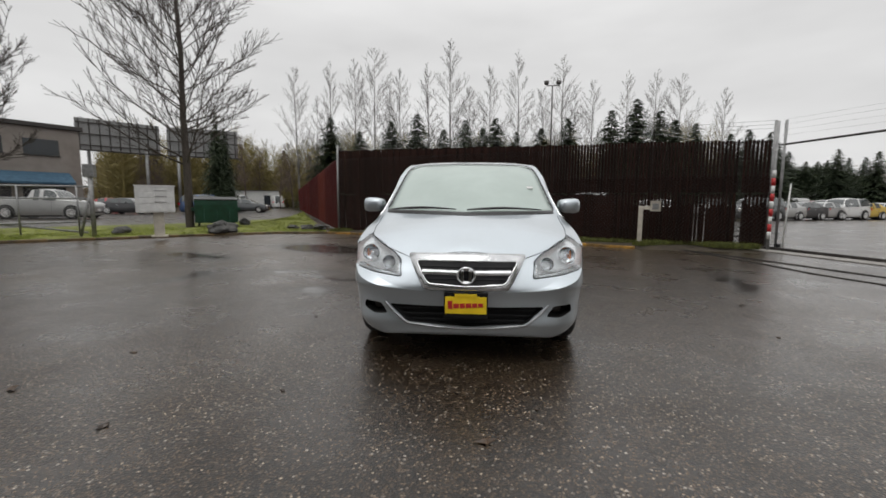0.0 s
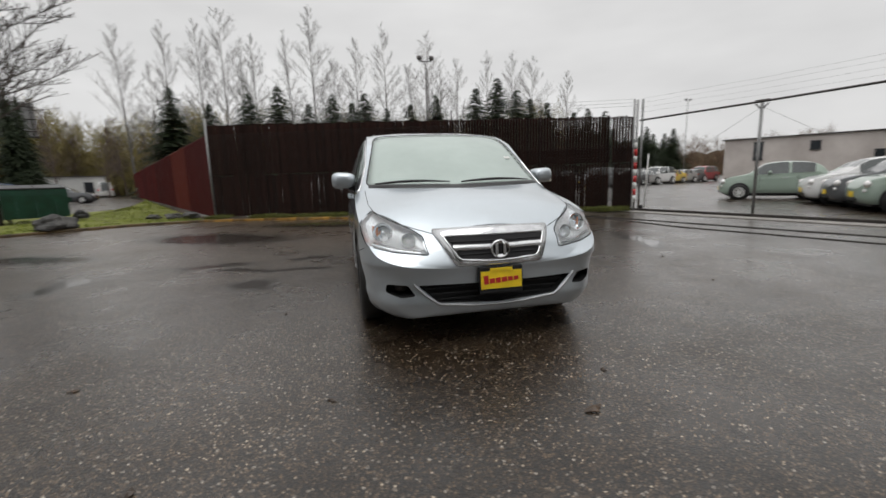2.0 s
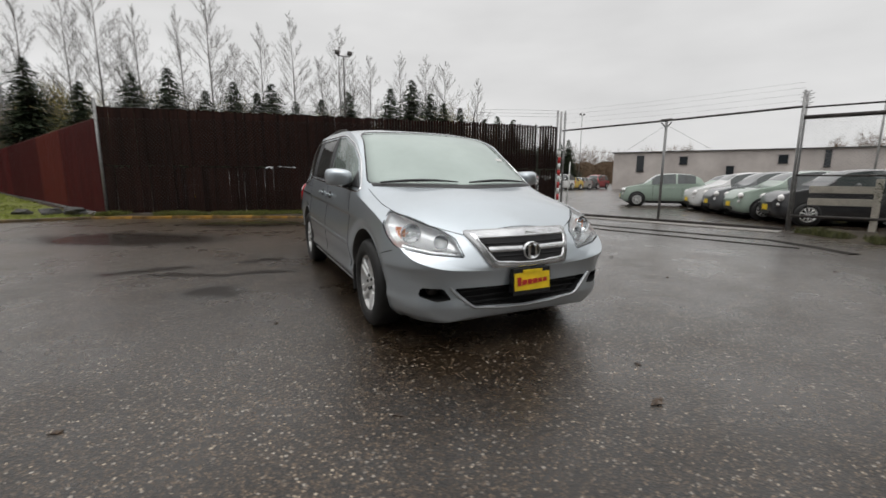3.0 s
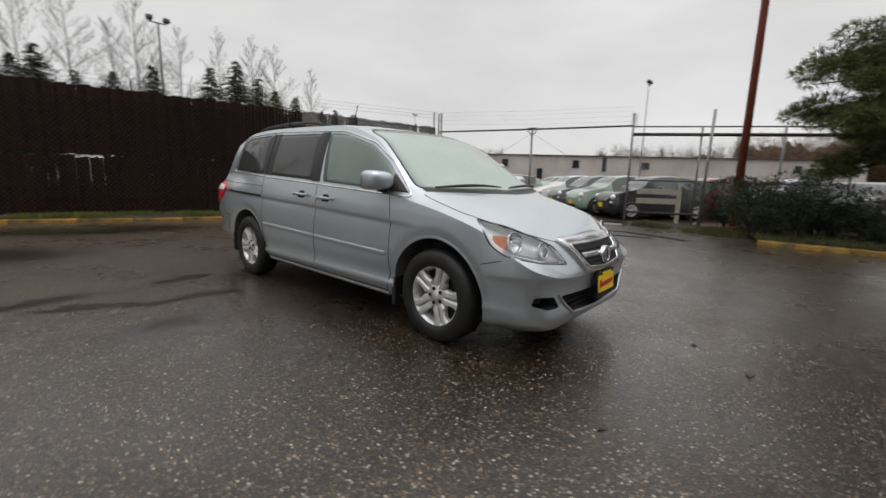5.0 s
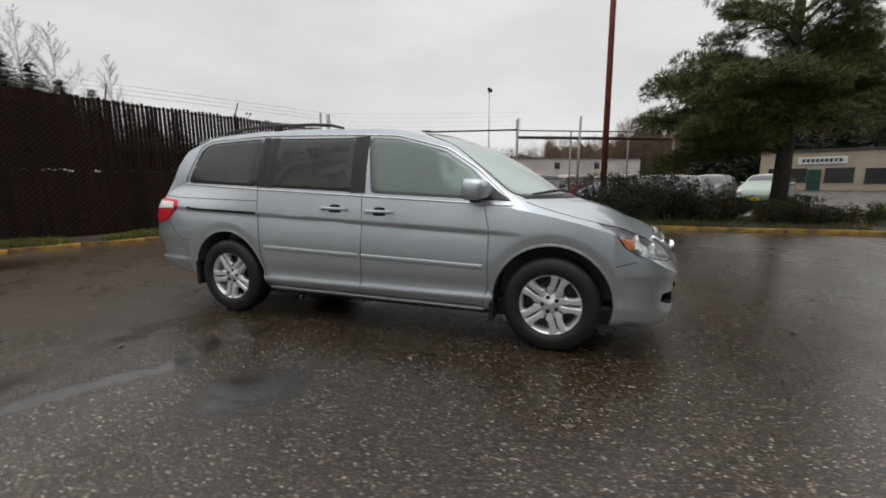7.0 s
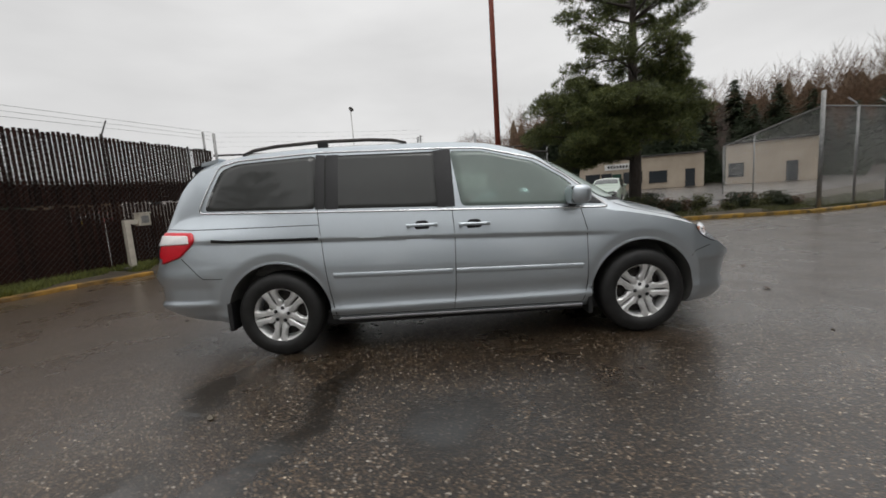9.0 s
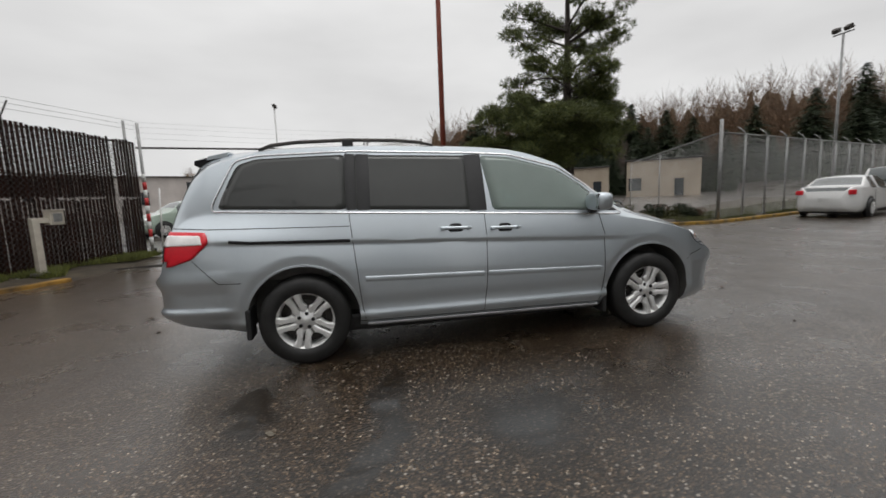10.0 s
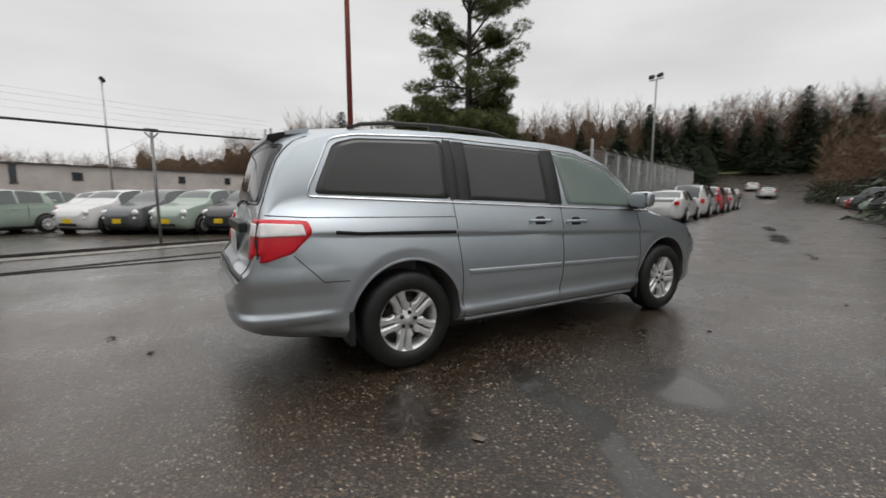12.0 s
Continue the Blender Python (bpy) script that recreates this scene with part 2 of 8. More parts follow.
a_cm = an.new("ShaderNodeMath")
a_cm.operation = "MAXIMUM"
al.new(a_cw.outputs[0], a_cm.inputs[0])
al.new(a_pud.outputs[0], a_cm.inputs[1])
al.new(a_cm.outputs[0], ab.inputs["Coat Weight"])
a_cr = an.new("ShaderNodeMapRange")
a_cr.inputs["To Min"].default_value, a_cr.inputs["To Max"].default_value = 0.26, 0.085
al.new(a_pud.outputs[0], a_cr.inputs["Value"])
al.new(a_cr.outputs[0], ab.inputs["Coat Roughness"])
ab.inputs["Coat IOR"].default_value = 1.38
a_bs = an.new("ShaderNodeMath")
a_bs.operation = "SUBTRACT"
a_bs.inputs[0].default_value = 1.3
al.new(a_pud.outputs[0], a_bs.inputs[1])
a_bs2 = an.new("ShaderNodeMath")
a_bs2.operation = "MULTIPLY"
a_bs2.inputs[1].default_value = 0.38
al.new(a_bs.outputs[0], a_bs2.inputs[0])
a_bump = bump(an, al, a_vor.outputs["Distance"], ab, 0.42, 0.006)
al.new(a_bs2.outputs[0], a_bump.inputs["Strength"])

M_PAINT = car_paint("blue_grey_silver_paint", (0.545, 0.597, 0.637), 0.78, 0.06)
M_BLACK = plain("black_plastic", (0.018, 0.018, 0.019), 0.45)
M_TRIMBLACK = plain("gloss_black", (0.012, 0.012, 0.013), 0.18)
M_SEAM = plain("dark_seam", (0.012, 0.012, 0.013), 0.8)
M_RUBBER = surface("wet_rubber", (0.008, 0.008, 0.008), (0.016, 0.0155, 0.015), 14, 0.55, 0, 90, 0.2)
M_CHROME = plain("chrome", (0.72, 0.73, 0.74), 0.12, 1.0)
M_ALLOY = surface("silver_alloy", (0.68, 0.68, 0.67), (0.82, 0.82, 0.81), 30, 0.36, 0.5, 160, 0.05)
M_GLASS_CLEAR = glass("misted_clear_glass", (0.70, 0.86, 0.80), 0.80, (0.56, 0.65, 0.61))
# condensation, thickened to paint in the bright cabin behind the pane
M_GLASS_SIDE = glass("misted_green_glass", (0.66, 0.82, 0.77), 0.32, (0.60, 0.72, 0.67))
# no mist here: the grey veil paints reflected sky into the dark panes
M_GLASS_DARK = glass("tinted_dark_glass", (0.07, 0.07, 0.065), 0.40, (0.155, 0.16, 0.155))
M_LENS = glass("clear_lens", (0.93, 0.95, 0.96), 0.05, (0.8, 0.8, 0.8))
M_RED_LENS = plain("red_lens", (0.68, 0.008, 0.022), 0.35, 0, 0.2)
M_WHITE_LENS = plain("white_lens", (0.88, 0.86, 0.85), 0.35, 0, 0.2)
M_AMBER = plain("amber_lens", (0.85, 0.20, 0.02), 0.15, 0, 1.0)
M_REFLECT = plain("reflector_silver", (0.86, 0.87, 0.88), 0.28, 0.35)
M_CABIN = plain("grey_cabin_trim", (0.13, 0.128, 0.12), 0.8)
M_SEAT = surface("grey_seat_cloth", (0.26, 0.25, 0.24), (0.36, 0.35, 0.335), 20, 0.9, 0, 300, 0.2)
M_YELLOW = plain("yellow_plate", (0.86, 0.60, 0.02), 0.4)
M_PLATE_RED = plain("red_print", (0.45, 0.02, 0.02), 0.5)
M_SLAT = surface("brown_slat", (0.013, 0.0052, 0.0038), (0.033, 0.0125, 0.0088), 3.0, 0.75, 0, 40, 0.3, 0.2, stretch=(6, 6, 0.7), vary=0.4)
M_REDBOARD = surface("red_brown_board", (0.075, 0.010, 0.010), (0.125, 0.018, 0.017), 1.4, 0.6, 0, 40, 0.25, 0.3, stretch=(4, 4, 0.5), vary=0.25)
M_REDLIGHT = surface("faded_red_board", (0.15, 0.030, 0.022), (0.20, 0.042, 0.030), 1.4, 0.6, 0, 40, 0.25, 0.3, stretch=(4, 4, 0.5))
M_GRILLE = plain("bright_silver_trim", (0.66, 0.67, 0.68), 0.13, 0.75)
M_SATIN = plain("satin_silver", (0.42, 0.43, 0.44), 0.35, 0.5)
M_STEEL = surface("galvanised_steel", (0.20, 0.20, 0.20), (0.34, 0.34, 0.335), 12, 0.5, 0.6, 90, 0.1)
M_GALV = plain("dull_zinc_wire", (0.46, 0.46, 0.45), 0.5, 0.2)
M_DARKSTEEL = surface("weathered_dark_steel", (0.035, 0.032, 0.030), (0.085, 0.075, 0.068), 8, 0.6, 0.4, 60, 0.25)
M_RUSTPOLE = surface("rust_red_painted_steel", (0.19, 0.042, 0.027), (0.29, 0.070, 0.042), 6, 0.5, 0.1, 50, 0.2)
M_WHITE = surface("white_paint", (0.56, 0.56, 0.55), (0.74, 0.74, 0.72), 5, 0.5, 0, 60, 0.1)
M_REDPAINT = plain("red_paint", (0.50, 0.03, 0.03), 0.45)
M_CREAM = surface("weathered_cream_paint", (0.42, 0.38, 0.32), (0.58, 0.54, 0.46), 6, 0.6, 0, 60, 0.15)
M_YKERB = surface("worn_yellow_concrete", (0.070, 0.058, 0.038), (0.40, 0.235, 0.03), 5.5, 0.6, 0, 30, 0.4)
M_KERB = surface("wet_concrete", (0.075, 0.070, 0.062), (0.16, 0.15, 0.135), 3, 0.5, 0, 40, 0.4)
M_KERBOLD = surface("mossy_painted_concrete", (0.040, 0.030, 0.018), (0.36, 0.19, 0.025), 3.2, 0.65, 0, 30, 0.5)
M_KERBMOSS = surface("mossy_wet_concrete", (0.028, 0.022, 0.014), (0.15, 0.095, 0.035), 3.2, 0.65, 0, 30, 0.5)
M_SILL = surface("worn_pale_concrete", (0.16, 0.15, 0.135), (0.32, 0.30, 0.275), 4.0, 0.45, 0, 40, 0.4)
M_GRASS = surface("grass_soil", (0.060, 0.062, 0.014), (0.22, 0.25, 0.030), 2.0, 0.9, 0, 50, 0.6)
M_SOIL = surface("bark_mulch", (0.022, 0.016, 0.011), (0.065, 0.050, 0.030), 3.0, 0.9, 0, 30, 0.8)
M_BLADE = leafy("grass_blades", (0.10, 0.13, 0.016), (0.30, 0.35, 0.05), 1.5)
M_VERGEBLADE = leafy("dull_grass_blades", (0.050, 0.058, 0.012), (0.17, 0.185, 0.034), 1.5)
M_WEED = leafy("olive_weeds", (0.035, 0.040, 0.012), (0.12, 0.125, 0.035), 1.5)
M_BARK = surface("grey_brown_bark", (0.040, 0.032, 0.027), (0.085, 0.070, 0.060), 8, 0.85, 0, 40, 0.6, stretch=(3, 3, 0.6))
M_ALDER = surface("pale_alder_bark", (0.13, 0.121, 0.11), (0.23, 0.216, 0.20), 4, 0.85, 0, 30, 0.3)
M_ROSYTWIG = surface("rosy_twig", (0.085, 0.062, 0.053), (0.16, 0.12, 0.105), 4, 0.85, 0, 30, 0.3)
M_NEEDLE = leafy("pine_needles", (0.024, 0.040, 0.014), (0.18, 0.20, 0.055), 0.8)
M_FIR = leafy("fir_needles", (0.016, 0.030, 0.014), (0.056, 0.076, 0.032), 0.3)
M_SHRUB = leafy("shrub_leaves", (0.010, 0.018, 0.007), (0.042, 0.055, 0.018), 1.4)
M_HILL = surface("brushy_hillside", (0.032, 0.026, 0.016), (0.115, 0.085, 0.055), 0.16, 0.9, 0, 1.2, 0.8, 0.1)
M_BRUSH = leafy("olive_brush", (0.125, 0.105, 0.030), (0.29, 0.235, 0.080), 0.25)
M_BROWNBRUSH = leafy("brown_brush", (0.070, 0.040, 0.022), (0.20, 0.118, 0.066), 0.2)
M_STONE = surface("grey_boulder", (0.032, 0.032, 0.031), (0.095, 0.092, 0.086), 5, 0.75, 0, 40, 0.6)
M_DUMPSTER = surface("green_dumpster_paint", (0.006, 0.036, 0.022), (0.010, 0.062, 0.038), 3, 0.5, 0.1, 50, 0.2)
M_STUCCO = surface("pale_stucco", (0.46, 0.415, 0.39), (0.66, 0.61, 0.575), 0.35, 0.85, 0, 12, 0.2)
M_SHOP = surface("weathered_tan_stucco", (0.20, 0.175, 0.155), (0.29, 0.26, 0.235), 0.5, 0.85, 0, 12, 0.2)
M_BEIGE = surface("beige_stucco", (0.36, 0.30, 0.23), (0.46, 0.39, 0.31), 0.4, 0.85, 0, 12, 0.2)
M_ROOFEDGE = plain("dark_roof_edge", (0.05, 0.045, 0.042), 0.7)
M_WINDOW = plain("dark_window_pane", (0.03, 0.035, 0.04), 0.08)
# the grey-green base colour paints in the sky mirrored by the lot cars' glass
M_CARGLASS = plain("grey_green_car_glass", (0.060, 0.070, 0.070), 0.05, 0, 1.0)
M_AWNING = surface("blue_awning", (0.02, 0.06, 0.10), (0.04, 0.10, 0.16), 3, 0.7)
M_HILLGRASS = surface("far_grass", (0.07, 0.08, 0.03), (0.14, 0.14, 0.06), 0.1, 0.9, 0, 3, 0.2)


# ---- building helpers ----
def mesh_of(name, verts, faces, smooth=False):
    me = bpy.data.meshes.new(name)
    me.from_pydata([tuple(v) for v in verts], [], faces)
    if smooth:
        me.polygons.foreach_set("use_smooth", [True] * len(me.polygons))
    me.update()
    return me


def link(name, me, mat, parent=None, label=""):
    me.materials.append(mat) if not me.materials else None
    ob = new(name, me)
    if parent:
        ob.parent = parent
    if label:
        ob["label"] = label
    return ob


def part(name, bm, mat, parent=None, label="", smooth=False):
    me = bpy.data.meshes.new(name)
    bmesh.ops.recalc_face_normals(bm, faces=bm.faces[:])
    for f in bm.faces:
        f.smooth = smooth
    bm.to_mesh(me)
    bm.free()
    return link(name, me, mat, parent, label)


def empty(name, m, label, category, group="", kind=""):
    ob = new(name)
    ob.matrix_basis = m
    return tagged(ob, label, category, group, kind)


def box(bm, size, at, turn=0.0, bevel=0.0, tilt=(0, 0)):
    r = bmesh.ops.create_cube(bm, size=1.0)
    vs = r["verts"]
    bmesh.ops.scale(bm, vec=size, verts=vs)
    if bevel:
        es = list({e for v in vs for e in v.link_edges})
        g = bmesh.ops.bevel(bm, geom=es, offset=bevel, segments=2, affect="EDGES", profile=0.6)
        vs = list({v for f in g["faces"] for v in f.verts} | {v for v in vs if v.is_valid})
    bmesh.ops.transform(bm, matrix=pose(*at, tilt[0], tilt[1], turn), verts=vs)
    return bm


def boxed(size, at, turn=0.0, bevel=0.0, tilt=(0, 0)):
    return box(bmesh.new(), size, at, turn, bevel, tilt)


def orb(radii, at, turn=0.0):
    """A smooth rounded lump."""
    bm = bmesh.new()
    bmesh.ops.create_uvsphere(bm, u_segments=14, v_segments=8, radius=1.0)
    bmesh.ops.transform(bm, matrix=pose(*at, 0, 0, turn) @ Matrix.Diagonal((*radii, 1)), verts=bm.verts[:])
    return bm


def tube_data(path, radii, sides=8, caps=True):
    """Vertices and faces of a tube along a path."""
    path = [Vector(p) for p in path]
    if not hasattr(radii, "__len__"):
        radii = [radii] * len(path)
    verts, faces = [], []
    ref = Vector((0.12, 0.31, 0.94))
    for i, p in enumerate(path):
        d = (path[min(i + 1, len(path) - 1)] - path[max(i - 1, 0)]).normalized()
        a = d.cross(ref)
        if a.length < 0.05:
            a = d.cross(Vector((1, 0, 0)))
        a.normalize()
        b = d.cross(a)
        for k in range(sides):
            w = 2 * math.pi * k / sides
            verts.append(p + (a * math.cos(w) + b * math.sin(w)) * radii[i])
    for i in range(len(path) - 1):
        for k in range(sides):
            k2 = (k + 1) % sides
            faces.append((i * sides + k, i * sides + k2, (i + 1) * sides + k2, (i + 1) * sides + k))
    if caps:
        faces.append(tuple(range(sides))[::-1])
        faces.append(tuple((len(path) - 1) * sides + k for k in range(sides)))
    return verts, faces


def tube(name, path, radii, mat, parent=None, label="", sides=8, smooth=True):
    return link(name, mesh_of(name, *tube_data(path, radii, sides), smooth), mat, parent, label)


def merged(datas):
    verts, faces = [], []
    for v, f in datas:
        o = len(verts)
        verts += list(v)
        faces += [tuple(i + o for i in q) for q in f]
    return verts, faces


def lathe_data(profile, sides=48, axis="x"):
    """A profile of (radius, offset along the axis), turned round the axis."""
    verts, faces = [], []
    for r, o in profile:
        for k in range(sides):
            w = 2 * math.pi * k / sides
            c, s = r * math.cos(w), r * math.sin(w)
            verts.append((o, c, s) if axis == "x" else (c, s, o))
    for i in range(len(profile) - 1):
        for k in range(sides):
            k2 = (k + 1) % sides
            faces.append((i * sides + k, i * sides + k2, (i + 1) * sides + k2, (i + 1) * sides + k))
    return verts, faces


def prism(bm, outline, lo, hi, axis):
    """An outline in the two other axes, drawn out along axis from lo to hi."""
    def place(a, b, c):
        return {"x": (c, a, b), "y": (a, c, b), "z": (a, b, c)}[axis]
    v0 = [bm.verts.new(place(a, b, lo)) for a, b in outline]
    v1 = [bm.verts.new(place(a, b, hi)) for a, b in outline]
    n = len(outline)
    bm.faces.new(v0)
    bm.faces.new(v1[::-1])
    for i in range(n):
        bm.faces.new((v0[i], v1[i], v1[(i + 1) % n], v0[(i + 1) % n]))
    return bm


def prismed(outline, lo, hi, axis):
    return prism(bmesh.new(), outline, lo, hi, axis)


def smooth_curve(pairs):
    """A smooth function through (x, y) pairs, without overshoot."""
    xs, ys = np.array([p[0] for p in pairs], float), np.array([p[1] for p in pairs], float)
    h, d = np.diff(xs), np.diff(ys) / np.diff(xs)
    m = np.zeros(len(xs))
    m[0], m[-1] = d[0], d[-1]
    for i in range(1, len(xs) - 1):
        m[i] = 0 if d[i - 1] * d[i] <= 0 else 2 * d[i - 1] * d[i] / (d[i - 1] + d[i])

    def f(x):
        x = min(max(x, xs[0]), xs[-1])
        i = min(max(int(np.searchsorted(xs, x)) - 1, 0), len(h) - 1)
        t = (x - xs[i]) / h[i]
        return float(ys[i] * (1 + 2 * t) * (1 - t) ** 2 + m[i] * h[i] * t * (1 - t) ** 2
                     + ys[i + 1] * t * t * (3 - 2 * t) + m[i + 1] * h[i] * t * t * (t - 1))
    return f


# ---- ground ----
def ground_sheet():
    xs = [-1500, -200, -60, -30, -16, -8, 0, 8, 16, 30, 60, 200, 1500]
    verts = [(x, y, 0.0) for y in xs for x in xs]
    n = len(xs)
    faces = [(j * n + i, j * n + i + 1, (j + 1) * n + i + 1, (j + 1) * n + i) for j in range(n - 1) for i in range(n - 1)]
    return mesh_of("ground", verts, faces)


ground = tagged(link("ground", ground_sheet(), M_ASPHALT), "wet dark asphalt yard with puddles and pale stones", "ground", kind="structure")

KERB_BACK = [(-15.5, 3.3), (-13.0, 5.0), (-10.6, 7.1), (-9.0, 8.6), (-7.4, 9.75), (-5.6, 10.15), (-3.6, 9.6), (-1.5, 8.8), (1.3, 7.65), (3.2, 6.8), (4.3, 6.15)]
KERB_RIGHT = [(7.75, -2.75), (7.75, -4.2), (7.85, -6.0), (7.75, -8.6), (7.65, -10.4), (8.1, -12.2), (9.0, -15.0), (10.3, -19.0), (12.4, -25.0), (14.6, -31.5)]


def offset_line(line, d):
    out = []
    for i, p in enumerate(line):
        a, b = Vector(line[max(i - 1, 0)]), Vector(line[min(i + 1, len(line) - 1)])
        t = (b - a).normalized()
        out.append((p[0] - t.y * d, p[1] + t.x * d))
    return out


def fine_line(line, step=0.5):
    out = []
    for a, b in zip(line, line[1:]):
        a, b = Vector(a), Vector(b)
        n = max(int((b - a).length / step), 1)
        out += [tuple(a.lerp(b, k / n)) for k in range(n)]
    return out + [line[-1]]


def kerb(name, line, height, width, mat, label, side):
    """Kerb stones end to end along a line, each its own piece with worn edges."""
    thing = empty(name, Matrix.Identity(4), label, "kerb", kind="structure")
    pts = fine_line(line, 1.0)
    rng = random.Random(5)
    for a, b in zip(pts, pts[1:]):
        a, b = Vector(a), Vector(b)
        mid, ln = (a + b) / 2, (b - a).length
        t = (b - a).normalized()
        nrm = Vector((-t.y, t.x)) * side
        bm = bmesh.new()
        box(bm, (ln - 0.006, width, height + 0.06), (0, 0, 0), 0, 0.025)
        for v in bm.verts:
            v.co += Vector((rng.uniform(-.004, .004), rng.uniform(-.006, .006), rng.uniform(-.006, .006)))
        ob = part("kerb_stone", bm, mat, thing)
        c = mid + nrm * width / 2
        ob.matrix_basis = pose(c.x, c.y, (height + 0.06) / 2 - 0.06 + rng.uniform(-.006, .006), 0, 0, math.degrees(math.atan2(t.y, t.x)))
    return thing


kerb("kerb_left", KERB_BACK[:6], 0.075, 0.16, M_KERBMOSS, "dark mossy kerb along the grass verge", 1)
kerb("kerb_back", KERB_BACK[5:], 0.075, 0.16, M_KERBOLD, "worn mossy kerb with faded yellow paint", 1)
kerb("kerb_right", KERB_RIGHT, 0.105, 0.17, M_YKERB, "chipped yellow painted concrete kerb", 1)


def verge(name, front, back, z, mat, label, bumpy=0.03, sloped=False):
    rng = random.Random(3)
    verts, faces, m = [], [], 9
    for (ax, ay), (bx, by) in zip(front, back):
        for k in range(m):
            t = k / (m - 1)
            h = z + (rng.uniform(-bumpy, bumpy) if 0 < k < m - 1 else 0)
            if sloped:
                h = h * min(t * 2.2, 1) * (1 - 0.8 * len(verts) / (m * len(front))) - 0.004
            verts.append((ax + (bx - ax) * t, ay + (by - ay) * t, h))
    n = len(front)
    faces = [(i * m + k, (i + 1) * m + k, (i + 1) * m + k + 1, i * m + k + 1) for i in range(n - 1) for k in range(m - 1)]
    return tagged(link(name, mesh_of(name, verts, faces, True), mat), label, "verge", kind="structure")


# fence corner, fence end at the gate, far end of the red wall
CORNER, FENCE_END, WALL_END = Vector((-5.4, 11.05)), Vector((7.75, 6.45)), Vector((-25.8, 54.6))
front_left = fine_line(offset_line(KERB_BACK[:6], 0.15), 0.8)
far_left = [(-21.0, 6.8), (-17.6, 11.2), (-13.6, 16.0), (-12.5, 24.0), (-22.0, 48.0), (-25.8, 54.6)]
back_left = [tuple(Vector(far_left[min(int(i / (len(front_left) - 1) * 5), 4)]).lerp(Vector(far_left[min(int(i / (len(front_left) - 1) * 5) + 1, 5)]),
             i / (len(front_left) - 1) * 5 - min(int(i / (len(front_left) - 1) * 5), 4))) for i in range(len(front_left))]
verge_left = verge("verge_left", front_left, back_left, 0.072, M_GRASS, "patchy mossy grass verge beside the yard")
front_mid = fine_line(offset_line(KERB_BACK[5:], 0.15), 0.6)
fdir = (FENCE_END - CORNER).normalized()
back_mid = [tuple(CORNER + fdir * ((Vector(p) - CORNER).dot(fdir)) + Vector((0.12, 0.35))) for p in front_mid]
verge("verge_back", front_mid, back_mid, 0.072, M_SOIL, "narrow weedy grass strip along the slatted fence")
apron = fine_line([(4.3, 6.15), (5.2, 5.95), (6.2, 5.9), (7.3, 5.75)], 0.3)
apron_b = [tuple(CORNER + fdir * ((Vector(p) - CORNER).dot(fdir)) + Vector((0.12, 0.35))) for p in apron]
verge_end = verge("verge_end", apron, apron_b, 0.075, M_SOIL, "muddy soil strip with moss beside the gate", 0.02, True)
front_r = fine_line(offset_line(KERB_RIGHT, 0.16), 0.7)
back_r = [(max(x + 3.6, 11.5) + 0.35 * max(-11 - y, 0), y + 0.9 * min(max((y + 12) / 9, 0), 1)) for x, y in front_r]
verge_right = verge("verge_right", front_r, back_r, 0.12, M_SOIL, "planting bed of bark mulch and low shrubs", 0.05)


def tufts(name, front, back, count, height, mat, label, seed, lo=0.0, hi=1.0, floor=0.06, patchy=-0.12):
    """Grass blades scattered over a strip."""
    rng = random.Random(seed)
    verts, faces = [], []
    for _ in range(count):
        i = rng.randrange(len(front) - 1)
        s, t = rng.random(), lo + (hi - lo) * rng.random() ** 1.4
        a = Vector(front[i]).lerp(Vector(front[i + 1]), s)
        b = Vector(back[i]).lerp(Vector(back[i + 1]), s)
        p = a.lerp(b, t)
        if noise.noise((p.x * 0.7, p.y * 0.7, seed)) < patchy:
            continue
        for _ in range(4):
            w, h = rng.uniform(0, 6.28), height * rng.uniform(0.4, 1.3)
            q = Vector((p.x + rng.uniform(-.05, .05), p.y + rng.uniform(-.05, .05), floor))
            d = Vector((math.cos(w), math.sin(w), 0))
            o = len(verts)
            verts += [q - d * 0.008, q + d * 0.008, q + Vector((rng.uniform(-.6, .6) * h, rng.uniform(-.6, .6) * h, h))]
            faces.append((o, o + 1, o + 2))
    return tagged(link(name, mesh_of(name, verts, faces), mat), label, "grass", kind="stuff")


tufts("grass_left", front_left, back_left, 6000, 0.09, M_BLADE, "short bright green grass on the verge", 1, 0.0, 0.6)
tufts("grass_back", front_mid, back_mid, 9000, 0.13, M_VERGEBLADE, "green weeds growing along the fence foot", 2, 0.0, 1.0, 0.06, 0.08)
tufts("grass_end", apron, apron_b, 3200, 0.13, M_VERGEBLADE, "weeds and moss beside the gate post", 4, 0.25, 1.0)
tufts("grass_right", front_r, back_r, 11000, 0.11, M_WEED, "moss and weeds along the yellow kerb", 3, 0.0, 0.55, 0.11, -0.25)
bed_front = fine_line([(9.35, 0.35), (8.5, -1.3), (7.85, -2.7)], 0.3)
bed_back = fine_line([(10.6, 0.1), (10.9, -1.5), (10.9, -2.9)], 0.3)[:len(bed_front)]
bed_back += [bed_back[-1]] * (len(bed_front) - len(bed_back))
verge("verge_gate", bed_front, bed_back, 0.09, M_SOIL, "weedy mulch bed beside the gate post", 0.02, True)
tufts("grass_gate", bed_front, bed_back, 1800, 0.13, M_WEED, "tufts of weeds beside the gate post", 6, 0.1, 1.0, 0.02, -0.1)


# ---- slatted fence ----
def slat_mesh():
    bm = boxed((0.052, 0.012, 3.0), (0, 0, 1.5), 0, 0.003)
    me = bpy.data.meshes.new("slat")
    bm.to_mesh(me)
    bm.free()
    me.materials.append(M_SLAT)
    return me


